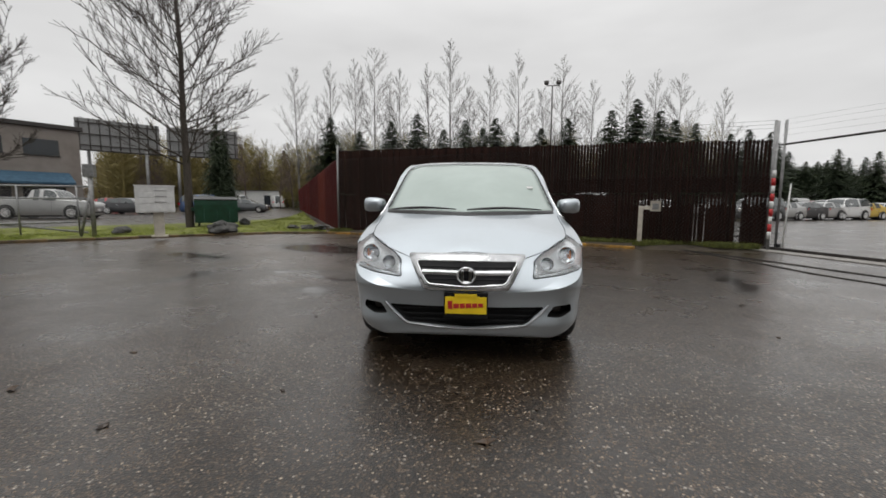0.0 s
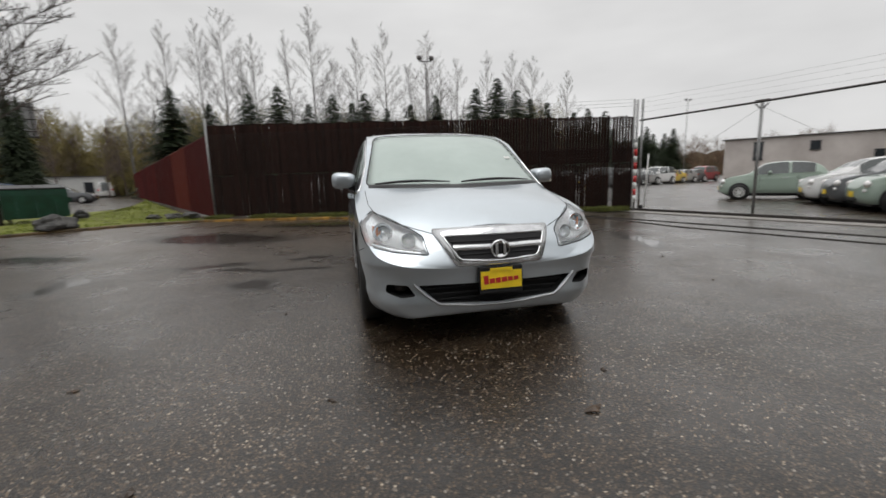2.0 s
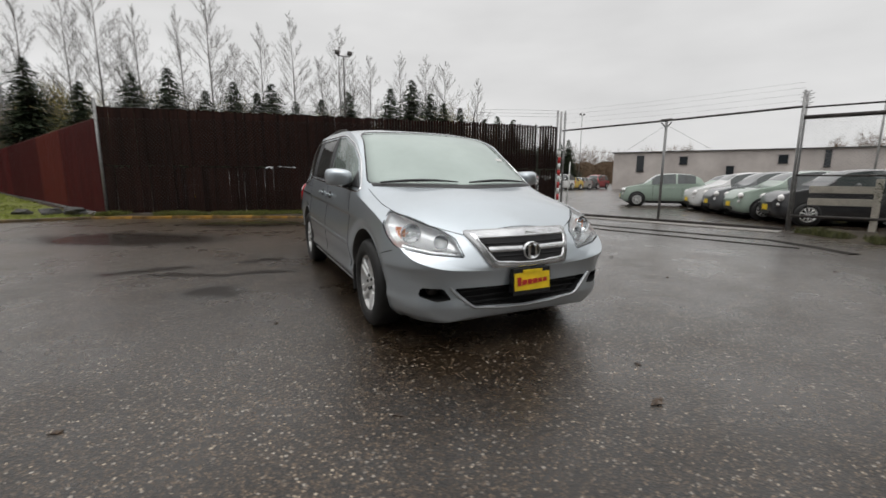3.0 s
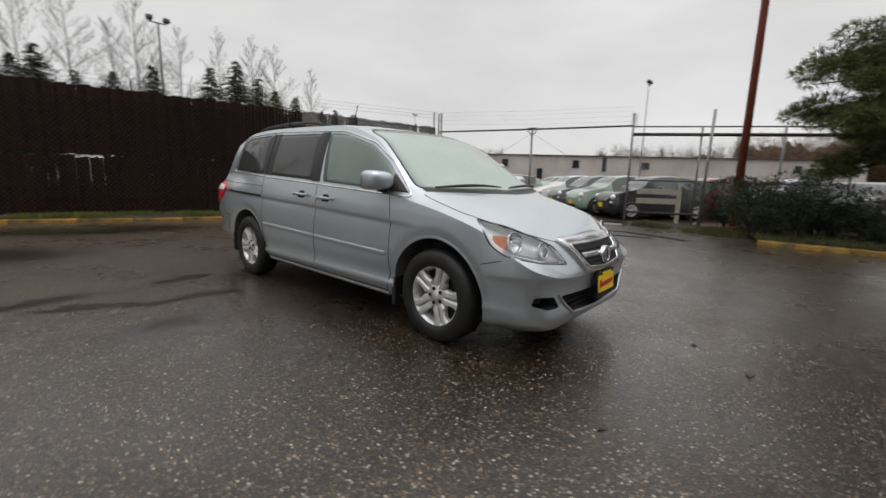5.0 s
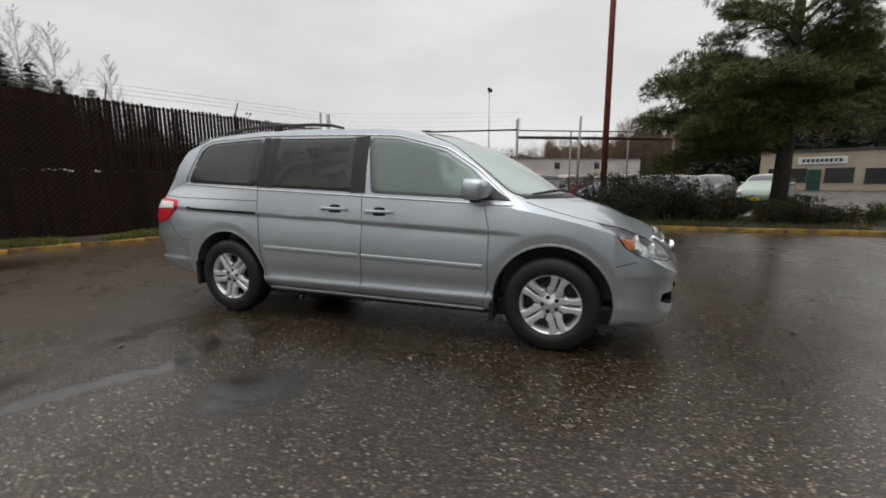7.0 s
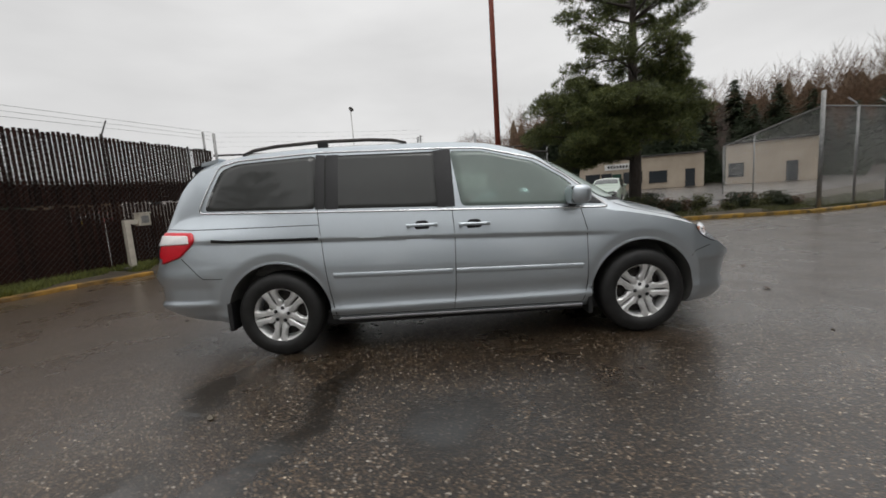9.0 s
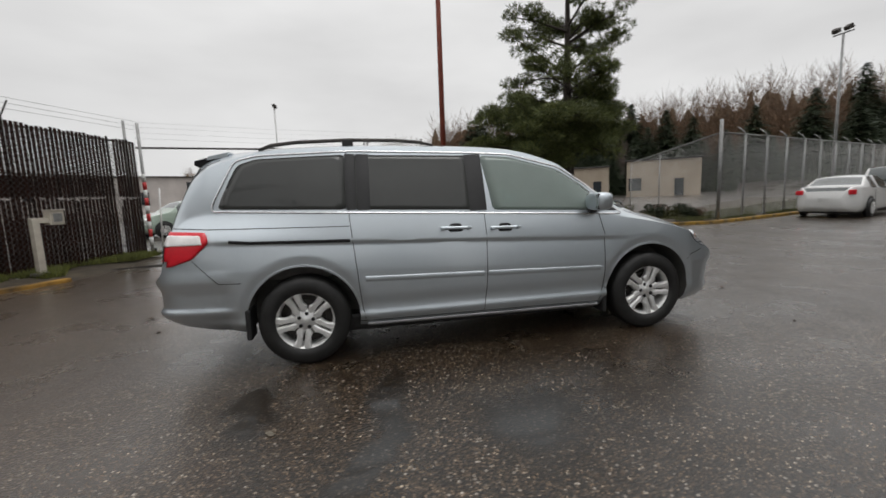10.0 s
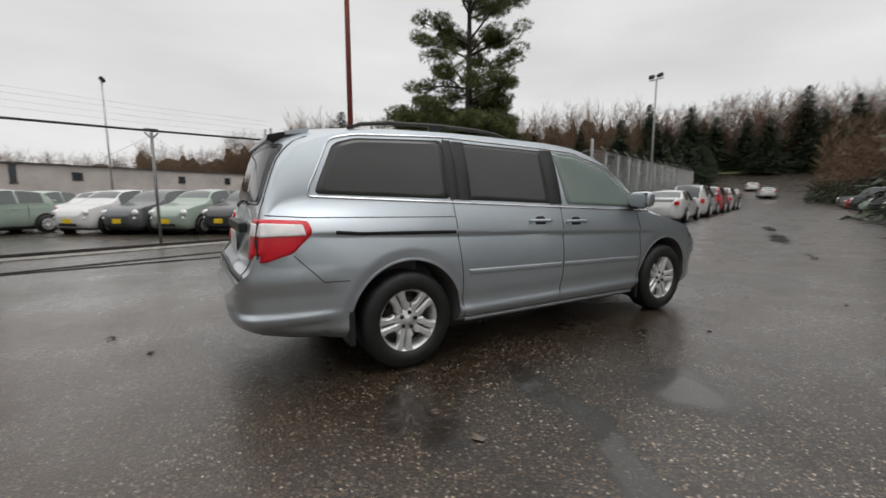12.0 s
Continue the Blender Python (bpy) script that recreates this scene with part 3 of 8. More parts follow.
def wires(a, b, z0, z1, step, r, datas):
    """Diagonal wires of a chain-link panel from a to b."""
    a, b = Vector((a[0], a[1], 0)), Vector((b[0], b[1], 0))
    ln, h = (b - a).length, z1 - z0
    t = (b - a).normalized()
    k = -h
    while k < ln:
        for s in (1, -1):
            p0, p1 = (k, z0), (k + h, z1)
            lo, hi = max(p0[0], 0), min(p1[0], ln)
            if hi - lo > 0.02:
                za, zb = z0 + (lo - k), z0 + (hi - k)
                if s < 0:
                    za, zb = z1 - (lo - k), z1 - (hi - k)
                datas.append(tube_data([a + t * lo + Vector((0, 0, za)), a + t * hi + Vector((0, 0, zb))], r, 3, False))
        k += step
    return datas


def post(name, at, z, r, mat, parent, label="", z0=-0.05):
    return tube(name, [(at[0], at[1], z0), (at[0], at[1], z)], r, mat, parent, label, 12)


def slatted_fence():
    thing = empty("slatted_fence", Matrix.Identity(4), "tall chain-link fence filled with dark brown slats", "fence", kind="structure")
    ln = (FENCE_END - CORNER).length
    n2 = Vector((-fdir.y, fdir.x))
    turn = math.degrees(math.atan2(fdir.y, fdir.x))
    for i in range(6):
        p = CORNER + fdir * (ln * i / 5) + n2 * 0.05
        if 0 < i < 5:
            post("post", p, 3.05, 0.03, M_DARKSTEEL, thing)
            tip = p - n2 * 0.22
            tube("barb_arm", [(p.x, p.y, 3.0), (tip.x, tip.y, 3.3)], 0.014, M_DARKSTEEL, thing)
    post("corner_post", CORNER, 3.42, 0.045, M_STEEL, thing, "grey steel corner post")
    a, b = CORNER + n2 * 0.05, FENCE_END + n2 * 0.05
    for z in (3.0, 0.35, 2.0):
        tube("rail", [(a.x, a.y, z + (0.12 if z > 2.5 else 0)), (b.x, b.y, z - (0.15 if z > 2.5 else 0))], 0.02, M_DARKSTEEL, thing)
    for z in (3.18, 3.27, 3.36):
        q = -n2 * 0.12 * (z - 3.0) / 0.2
        tube("wire", [(a.x + q.x, a.y + q.y, z), ((a.x + b.x) / 2 + q.x, (a.y + b.y) / 2 + q.y, z - 0.03), (b.x + q.x, b.y + q.y, z)], 0.004, M_STEEL, thing, "", 4)
    me = slat_mesh()
    rng = random.Random(8)
    count = int(ln / 0.087)
    for i in range(count):
        s = (i + 0.5) / count
        if rng.random() < 0.03 * max(s - 0.85, 0) / 0.15:
            continue
        open_top = min(max((s - 0.52) / 0.14, 0), 1)
        p = CORNER + fdir * (ln * s) + n2 * rng.choice((-0.012, 0.012)) * (1 - open_top)
        ob = link("slat", me, M_SLAT, thing)
        open_low = min(max((s - 0.68) / 0.12, 0), 1)
        cut = 1.52 + rng.uniform(-0.015, 0.015)
        top = 3.20 - 0.30 * s + rng.uniform(-0.025, 0.025)
        tilt = rng.uniform(-0.25, 0.25) * (1 - 0.6 * open_top)
        ob.matrix_basis = pose(p.x, p.y, cut, 0, tilt, turn + rng.uniform(-3, 3) * (1 - open_top)) @ Matrix.Diagonal((1.78 - 0.58 * open_top + rng.uniform(-0.04, 0.04), 1, (top - cut) / 3.0, 1))
        # the lower course stops short of the upper one, so that light shows in a row of chinks
        if rng.random() < 0.985 - 0.05 * open_low:
            low = link("slat", me, M_SLAT, thing)
            chink = rng.uniform(-0.02, 0.05) + 0.08 * max(noise.noise((s * 14.0, 3.0, 0.0)), -0.25)
            low.matrix_basis = pose(p.x, p.y, 0.11, 0, -tilt, turn + rng.uniform(-3, 3)) @ Matrix.Diagonal((1.74 - 0.46 * open_low + rng.uniform(-0.04, 0.04), 1, (cut - chink - 0.11) / 3.0, 1))
        if s > 0.5:
            q = p + fdir * 0.043 + n2 * 0.03
            lined = link("slat", me, M_SLAT, thing)
            lined.matrix_basis = pose(q.x, q.y, cut + 0.02, 0, tilt * 0.5, turn) @ Matrix.Diagonal((1.10, 1, (1.94 + rng.uniform(-0.02, 0.02) - cut) / 3.0, 1))
            if rng.random() < 0.88:
                lined = link("slat", me, M_SLAT, thing)
                lined.matrix_basis = pose(q.x, q.y, 0.11, 0, tilt * 0.5, turn) @ Matrix.Diagonal((0.95, 1, (1.22 + rng.uniform(-0.12, 0.10) - 0.11) / 3.0, 1))
    link("chain_link", mesh_of("chain_link", *merged(wires(CORNER - n2 * 0.03, FENCE_END - n2 * 0.03, 0.2, 2.88, 0.11, 0.0045, []))), M_DARKSTEEL, thing)
    half = CORNER.lerp(FENCE_END, 0.5)
    link("chain_link", mesh_of("chain_link", *merged(wires(half + n2 * 0.015, FENCE_END + n2 * 0.015, 0.2, 2.88, 0.062, 0.004, []))), M_DARKSTEEL, thing)
    return thing


slatted_fence()


def red_wall():
    thing = empty("board_wall", Matrix.Identity(4), "red-brown board wall receding along the grass", "wall", kind="structure")
    d = WALL_END - CORNER
    ln = d.length
    t = d.normalized()
    turn = math.degrees(math.atan2(t.y, t.x))
    n, w = 20, ln / 20
    bm0 = bmesh.new()
    box(bm0, (w - 0.03, 0.05, 2.75), (0, 0, 2.75 / 2), 0, 0.006)
    for k in range(14):
        box(bm0, (0.035, 0.02, 2.7), (-w / 2 + (k + 0.5) * w / 14, 0.033, 1.37))
        box(bm0, (0.035, 0.02, 2.7), (-w / 2 + (k + 0.5) * w / 14, -0.033, 1.37))
    me = bpy.data.meshes.new("panel")
    bm0.to_mesh(me)
    bm0.free()
    me.materials.append(M_REDBOARD)
    me2 = me.copy()
    me2.materials[0] = M_REDLIGHT
    rng = random.Random(2)
    for i in range(n):
        p = CORNER + t * (w * (i + 0.5)) + Vector((-0.05, 0))
        ob = link("panel", me if i not in (2, 3) else me2, M_REDBOARD, thing)
        ob.matrix_basis = pose(p.x, p.y, 0.1, 0, 0, turn + rng.uniform(-0.6, 0.6))
    return thing


red_wall()

# ---- gateway to the car lot ----
GATE_A, GATE_B, GATE_C = Vector((8.0, 6.75)), Vector((9.85, 0.65)), Vector((12.6, -4.2))


def gateway():
    thing = empty("gate_frame", Matrix.Identity(4), "open sliding-gate frame with overhead pipe and barbed wire posts", "gate", kind="structure")
    t = (GATE_B - GATE_A).normalized()
    for p, z in ((GATE_A, 3.45), (GATE_A + t * 0.28, 3.4)):
        post("post", p, z, 0.032, M_STEEL, thing)
        for k in range(4):
            tube("barb_clip", [(p.x - .05, p.y, z - 0.1 - 0.09 * k), (p.x + .05, p.y, z - 0.08 - 0.09 * k)], 0.008, M_DARKSTEEL, thing, "", 5)
    for p, z in ((GATE_B, 3.2), (GATE_B + Vector((0.35, 0.1)), 3.2)):
        post("post", p, z, 0.026, M_STEEL, thing)
        for k in range(4):
            tube("barb_clip", [(p.x - .03, p.y + .05, z - 0.06 - 0.1 * k), (p.x + .1, p.y - .08, z - 0.02 - 0.1 * k)], 0.009, M_STEEL, thing, "", 5)
    a, b = GATE_A + t * 0.2, GATE_B
    tube("overhead_pipe", [(a.x, a.y, 2.78), ((a.x + b.x) / 2, (a.y + b.y) / 2, 2.80), (b.x, b.y, 2.84)], 0.028, M_DARKSTEEL, thing)
    mid = Vector((9.1, 3.5))
    post("mid_post", mid, 2.8, 0.035, M_STEEL, thing)
    for s in (-1, 1):
        q = mid + t * 0.14 * s
        tube("bracket", [(mid.x, mid.y, 2.62), (q.x, q.y, 2.77)], 0.016, M_DARKSTEEL, thing)
        q = mid + t * 1.3 * s
        tube("stay_wire", [(mid.x, mid.y, 2.7), (q.x, q.y, 1.9)], 0.004, M_STEEL, thing, "", 4)
    part("bracket_cap", boxed((0.3, 0.06, 0.05), (mid.x, mid.y, 2.84), math.degrees(math.atan2(t.y, t.x)), 0.01), M_DARKSTEEL, thing)
    c = (GATE_A + GATE_B) / 2
    turn = math.degrees(math.atan2(t.y, t.x))
    part("ground_track", boxed(((GATE_B - GATE_A).length, 0.07, 0.09), (c.x - 0.15, c.y, 0.045), turn, 0.01), M_DARKSTEEL, thing, "rusty steel ground track")
    part("concrete_sill", boxed(((GATE_B - GATE_A).length, 0.50, 0.05), (c.x - 0.45, c.y - 0.1, 0.0), turn, 0.01), M_SILL, thing, "wet concrete sill")
    part("roller", boxed((0.12, 0.1, 0.16), (GATE_A.x + 0.12, GATE_A.y - 0.3, 0.1), turn, 0.03), M_BLACK, thing)
    for z in (3.02, 3.16, 3.3, 3.42):
        tube("wire", [(a.x, a.y, z), ((a.x + b.x) / 2, (a.y + b.y) / 2, z - 0.06), (b.x, b.y, z - 0.05)], 0.002, M_STEEL, thing, "", 4)
    return thing


gateway()


def striped_post():
    p = FENCE_END + Vector((0.05, -0.1))
    thing = empty("striped_post", pose(p.x, p.y, 0), "steel fence post with red and white striped sleeve", "post")
    tube("pole", [(0, 0, 0), (0, 0, 3.35)], 0.034, M_STEEL, thing, "", 14)
    for k in range(9):
        tube("stripe", [(0, 0, 0.3 + 0.2 * k), (0, 0, 0.5 + 0.2 * k)], 0.045, M_REDPAINT if k % 2 else M_WHITE, thing, "", 14)
    tube("brace", [(0.28, -0.12, 0.05), (0.3, -0.2, 1.75)], 0.02, M_WHITE, thing, "white steel brace", 10)
    return thing


striped_post()


def parked_gate():
    """The gate leaf slid open, with its fence, past the far gate post."""
    thing = empty("sliding_gate", Matrix.Identity(4), "open chain-link sliding gate with dark steel rails", "gate")
    a, b = GATE_B + Vector((0.2, 0.05)), GATE_C
    t = (b - a).normalized()
    for z, r in ((2.62, 0.05), (2.84, 0.022), (1.3, 0.02), (0.35, 0.03)):
        tube("rail", [(a.x, a.y, z), (b.x, b.y, z)], r, M_DARKSTEEL, thing)
    for s in (0.33, 0.7, 1.0):
        p = a.lerp(b, s)
        post("upright", p, 2.84, 0.028, M_STEEL, thing)
    p = a.lerp(b, 0.32) + Vector((-0.35, -0.3))
    tube("leaning_post", [(p.x, p.y, 0), (p.x + 0.1, p.y - 0.05, 3.25)], 0.04, M_STEEL, thing)
    link("chain_link", mesh_of("chain_link", *merged(wires(a, b, 0.35, 2.6, 0.075, 0.0016, []))), M_STEEL, thing)
    part("white_board", boxed((1.1, 0.03, 0.16), (a.x + 0.42, a.y - 0.72, 0.98), math.degrees(math.atan2(t.y, t.x)), 0.005), M_CREAM, thing)
    part("white_board", boxed((1.1, 0.03, 0.16), (a.x + 0.42, a.y - 0.72, 0.70), math.degrees(math.atan2(t.y, t.x)), 0.005), M_CREAM, thing)
    part("board_post", boxed((0.12, 0.12, 1.25), (a.x + 0.72, a.y - 1.25, 0.6), 10, 0.01), M_CREAM, thing)
    return thing


parked_gate()


def keypad_post():
    thing = empty("keypad_pedestal", pose(4.68, 6.85, 0.12, 0, 0, -20), "cream gooseneck keypad pedestal on the verge", "keypad")
    part("stem", boxed((0.12, 0.1, 1.02), (0, 0, 0.5), 0, 0.01), M_CREAM, thing)
    part("arm", boxed((0.34, 0.09, 0.1), (0.11, 0, 0.98), 0, 0.01), M_CREAM, thing)
    part("keypad_box", boxed((0.26, 0.16, 0.27), (0.36, 0, 1.02), 0, 0.02), M_CREAM, thing)
    part("keypad_face", boxed((0.16, 0.012, 0.16), (0.36, -0.085, 1.02), 0, 0.004), M_STEEL, thing)
    part("hood", boxed((0.28, 0.19, 0.02), (0.36, -0.01, 1.165), 0, 0.006), M_CREAM, thing)
    part("foot", boxed((0.26, 0.2, 0.05), (0, 0, 0.0), 0, 0.01), M_KERB, thing)
    return thing


keypad_post()


def red_pole():
    thing = empty("flag_pole", pose(10.53, -1.99, 0.1), "tall rust-red painted steel pole among shrubs", "pole")
    tube("pole", [(0, 0, -0.1), (0, 0, 7), (0, 0, 14)], [0.10, 0.085, 0.06], M_RUSTPOLE, thing, "", 14)
    part("base", boxed((0.34, 0.34, 0.08), (0, 0, 0.0), 0, 0.02), M_RUSTPOLE, thing)
    return thing


red_pole()

# ---- chain-link corner fence ----
CF, CF_END, CF_BACK = Vector((7.95, -10.9)), Vector((15.0, -31.0)), Vector((22.6, -17.9))


def corner_fence():
    thing = empty("chain_link_fence", Matrix.Identity(4), "tall galvanised chain-link fence with barbed wire arms", "fence", kind="structure")
    datas = wires(CF, CF_END, 0.15, 3.0, 0.08, 0.0022, [])
    link("chain_link", mesh_of("chain_link", *merged(datas)), M_GALV, thing)
    link("chain_link", mesh_of("chain_link", *merged(wires(CF, CF_BACK, 0.15, 3.0, 0.12, 0.0013, []))), M_GALV, thing)
    post("corner_post", CF, 3.42, 0.055, M_STEEL, thing)
    d = CF_END - CF
    for i in range(1, 14):
        p = CF + d * (i / 13)
        post("post", p, 3.02, 0.035, M_STEEL, thing)
        tube("barb_arm", [(p.x, p.y, 3.0), (p.x + 0.1, p.y + 0.02, 3.14), (p.x + 0.26, p.y + 0.08, 3.3)], 0.018, M_STEEL, thing)
    for e in (CF_END, CF_BACK):
        tube("top_rail", [(CF.x, CF.y, 3.0), (e.x, e.y, 3.0)], 0.022, M_STEEL, thing)
    post("post", CF.lerp(CF_BACK, 0.5), 3.0, 0.03, M_STEEL, thing)
    post("post", CF_BACK, 3.0, 0.03, M_STEEL, thing)
    return thing


corner_fence()


# ---- lamps on masts ----
def flood_mast(name, at, z, heads, lean, mat, label):
    thing = empty(name, pose(at[0], at[1], 0), label, "street lamp", "car lot flood lights")
    tube("mast", [(0, 0, 0), (0, 0, z)], [0.075, 0.045], mat, thing, "", 10)
    tube("cross_arm", [(-0.45, 0, z), (0.45, 0, z)], 0.035, mat, thing)
    for s in heads:
        bm = boxed((0.28, 0.26, 0.20), (0, 0, 0), 0, 0.05)
        for v in bm.verts:
            if v.co.y < 0:
                v.co.x *= 1.25
                v.co.z *= 1.2
        ob = part("lamp_head", bm, M_DARKSTEEL, thing, "dark flood lamp head")
        ob.matrix_basis = pose(s, 0, z + 0.2, -lean, 0, 35 * s)
    return thing


flood_mast("flood_light_mast", (5.35, 26.0), 9.5, (-0.42, 0.42), 25, M_DARKSTEEL, "twin flood lights on a dark mast behind the fence")
flood_mast("flood_light_mast", (34.0, 7.5), 9.0, (-0.1, 0.5), 20, M_GALV, "flood lights on a grey mast in the car lot")
flood_mast("flood_light_mast", (12.9, -22.4), 8.3, (-0.2, 0.35), 30, M_STEEL, "flood lights on a grey mast behind the fence")
flood_mast("flood_light_mast", (52.0, 52.0), 12.0, (-0.4, 0.4), 10, M_STEEL, "twin flood lights on a slim far mast")


# ---- worn marks on the yard ----
def seam(line, width, label, mat=None):
    """A thin raised strip of patched tar along a line on the asphalt."""
    rng = random.Random(len(line) * 7 + int(width * 1000))
    pts = fine_line(line, 0.25)
    verts, faces = [], []
    for i, p in enumerate(pts):
        a, b = Vector(pts[max(i - 1, 0)]), Vector(pts[min(i + 1, len(pts) - 1)])
        t = (b - a).normalized()
        n = Vector((-t.y, t.x)) * width * rng.uniform(0.3, 0.62)
        for q, z in ((-1, 0.0005), (-0.6, 0.014), (0.6, 0.014), (1, 0.0005)):
            verts.append((p[0] + n.x * q, p[1] + n.y * q, z))
    faces = [(4 * i + k, 4 * i + k + 1, 4 * i + k + 5, 4 * i + k + 4) for i in range(len(pts) - 1) for k in range(3)]
    return tagged(link("ground_strip", mesh_of("ground_strip", verts, faces, True), mat or M_TAR), label, "strip", kind="structure")


M_TAR = surface("wet_tar", (0.010, 0.009, 0.008), (0.024, 0.020, 0.016), 5.0, 0.75, 0, 60, 0.5, 0.15)
seam([(5.5, 6.3), (6.3, 4.1), (7.0, 2.0), (7.7, -0.1), (7.4, -1.0), (7.1, -1.6)], 0.22, "dark tar seam across the gateway")
seam([(5.6, 5.7), (5.9, 3.6), (6.0, 2.4), (6.5, 0.8), (7.0, -0.9)], 0.15, "thin dark tar seam across the gateway")



def leaf_mesh(seed, size, curl):
    rng = random.Random(seed)
    verts = [(0, 0, 0.012 + curl)]
    n = 9
    for k in range(n):
        w = 2 * math.pi * k / n
        r = size * (1.0 if k % 2 else 0.62) * rng.uniform(0.7, 1.15)
        verts.append((r * math.cos(w), 0.55 * r * math.sin(w), 0.004 + curl * rng.uniform(0, 1.2)))
    verts += [(x, y, z - 0.003) for x, y, z in verts]
    faces = [(0, 1 + k, 1 + (k + 1) % n) for k in range(n)]
    faces += [(n + 1, n + 2 + (k + 1) % n, n + 2 + k) for k in range(n)]
    faces += [(1 + k, n + 2 + k, n + 2 + (k + 1) % n, 1 + (k + 1) % n) for k in range(n)]
    return mesh_of("leaf", verts, faces)


M_DEADLEAF = surface("wet_dead_leaf", (0.020, 0.012, 0.007), (0.075, 0.042, 0.020), 20, 0.4, 0, 90, 0.3, vary=0.4)
M_PALELEAF = surface("pale_leaf", (0.08, 0.065, 0.045), (0.17, 0.145, 0.11), 30, 0.5, 0, 90, 0.3)
DEBRIS = [(-2.64, -2.33), (-1.91, -3.38), (-2.88, -3.02), (2.85, -1.41), (1.32, -3.95), (0.13, -3.35), (-1.6, -1.17), (5.13, -2.13), (3.27, -0.15), (0.44, -2.97), (0.4, 3.13), (0.99, 3.44), (-1.16, -2.87)]
for i, (x, y) in enumerate(DEBRIS):
    ob = link("dead_leaf", leaf_mesh(i, 0.035 + 0.012 * (i % 3), 0.006 * (i % 3)), M_DEADLEAF)
    ob.matrix_basis = pose(x, y, 0.002, 0, 0, i * 71)
    tagged(ob, "small wet brown leaf lying on the asphalt", "leaf", "leaves on the asphalt")
ob = link("dead_leaf", leaf_mesh(40, 0.055, 0.008), M_PALELEAF)
ob.matrix_basis = pose(-1.9, 1.6, 0.002, 0, 0, 40)
tagged(ob, "pale flattened leaf lying on the wet asphalt", "leaf", "leaves on the asphalt")


# ---- trees ----
def bare_tree_data(height, spread, seed, levels=4, forks=5, trunk_r=0.0, upright=0.65, thin=0.004, twig_sides=3, clear=0.2):
    """A leafless tree: a leader, limbs, branches and twigs that taper and curve up."""
    rng = random.Random(seed)
    datas = []
    trunk_r = trunk_r or height * 0.014

    def grow(p, d, length, r, level):
        n = 5 if level == 0 else 4 if level < levels - 1 else 3
        path, q, dd = [p], p.copy(), d.copy()
        for k in range(n):
            bend = 0.05 if level == 0 else 0.16
            dd = (dd + Vector((rng.uniform(-bend, bend), rng.uniform(-bend, bend), rng.uniform(0, bend) * upright * 1.6))).normalized()
            q = q + dd * (length / n)
            path.append(q.copy())
        tip = max(r * (0.18 if level == 0 else 0.3), thin)
        radii = [r + (tip - r) * k / n for k in range(n + 1)]
        datas.append(tube_data(path, radii, 8 if level == 0 else 5 if level == 1 else twig_sides, False))
        if level >= levels:
            return
        count = int(forks * (3.4 if level == 0 else 1.5 if level == 1 else 1.1)) + rng.randint(0, 1)
        for j in range(count):
            lo = clear if level == 0 else 0.18
            s = lo + (1 - lo) * (j + rng.random()) / count
            f = s * n
            i = min(int(f), n - 1)
            at = path[i].lerp(path[i + 1], f - i)
            axis = (path[i + 1] - path[i]).normalized()
            w = rng.uniform(0, 6.28)
            side = axis.cross(Vector((math.cos(w), math.sin(w), 0.2)))
            side = side.normalized() if side.length > 0.01 else Vector((1, 0, 0))
            up = rng.uniform(0.35, 0.8) * upright * 1.2
            cd = (side + axis * (0.35 + up) + Vector((0, 0, up * 0.45))).normalized()
            if level == 0:
                cl = spread * (1.12 - 0.78 * s) * rng.uniform(0.75, 1.15)
            else:
                cl = length * rng.uniform(0.34, 0.6) * (1.1 - 0.45 * s)
            cr = max((radii[i] + (radii[i + 1] - radii[i]) * (f - i)) * (rng.uniform(0.24, 0.40) if level == 0 else rng.uniform(0.38, 0.6)), thin)
            grow(at, cd, cl, cr, level + 1)

    grow(Vector((0, 0, -0.1)), Vector((rng.uniform(-.03, .03), rng.uniform(-.03, .03), 1)).normalized(), height, trunk_r, 0)
    return datas


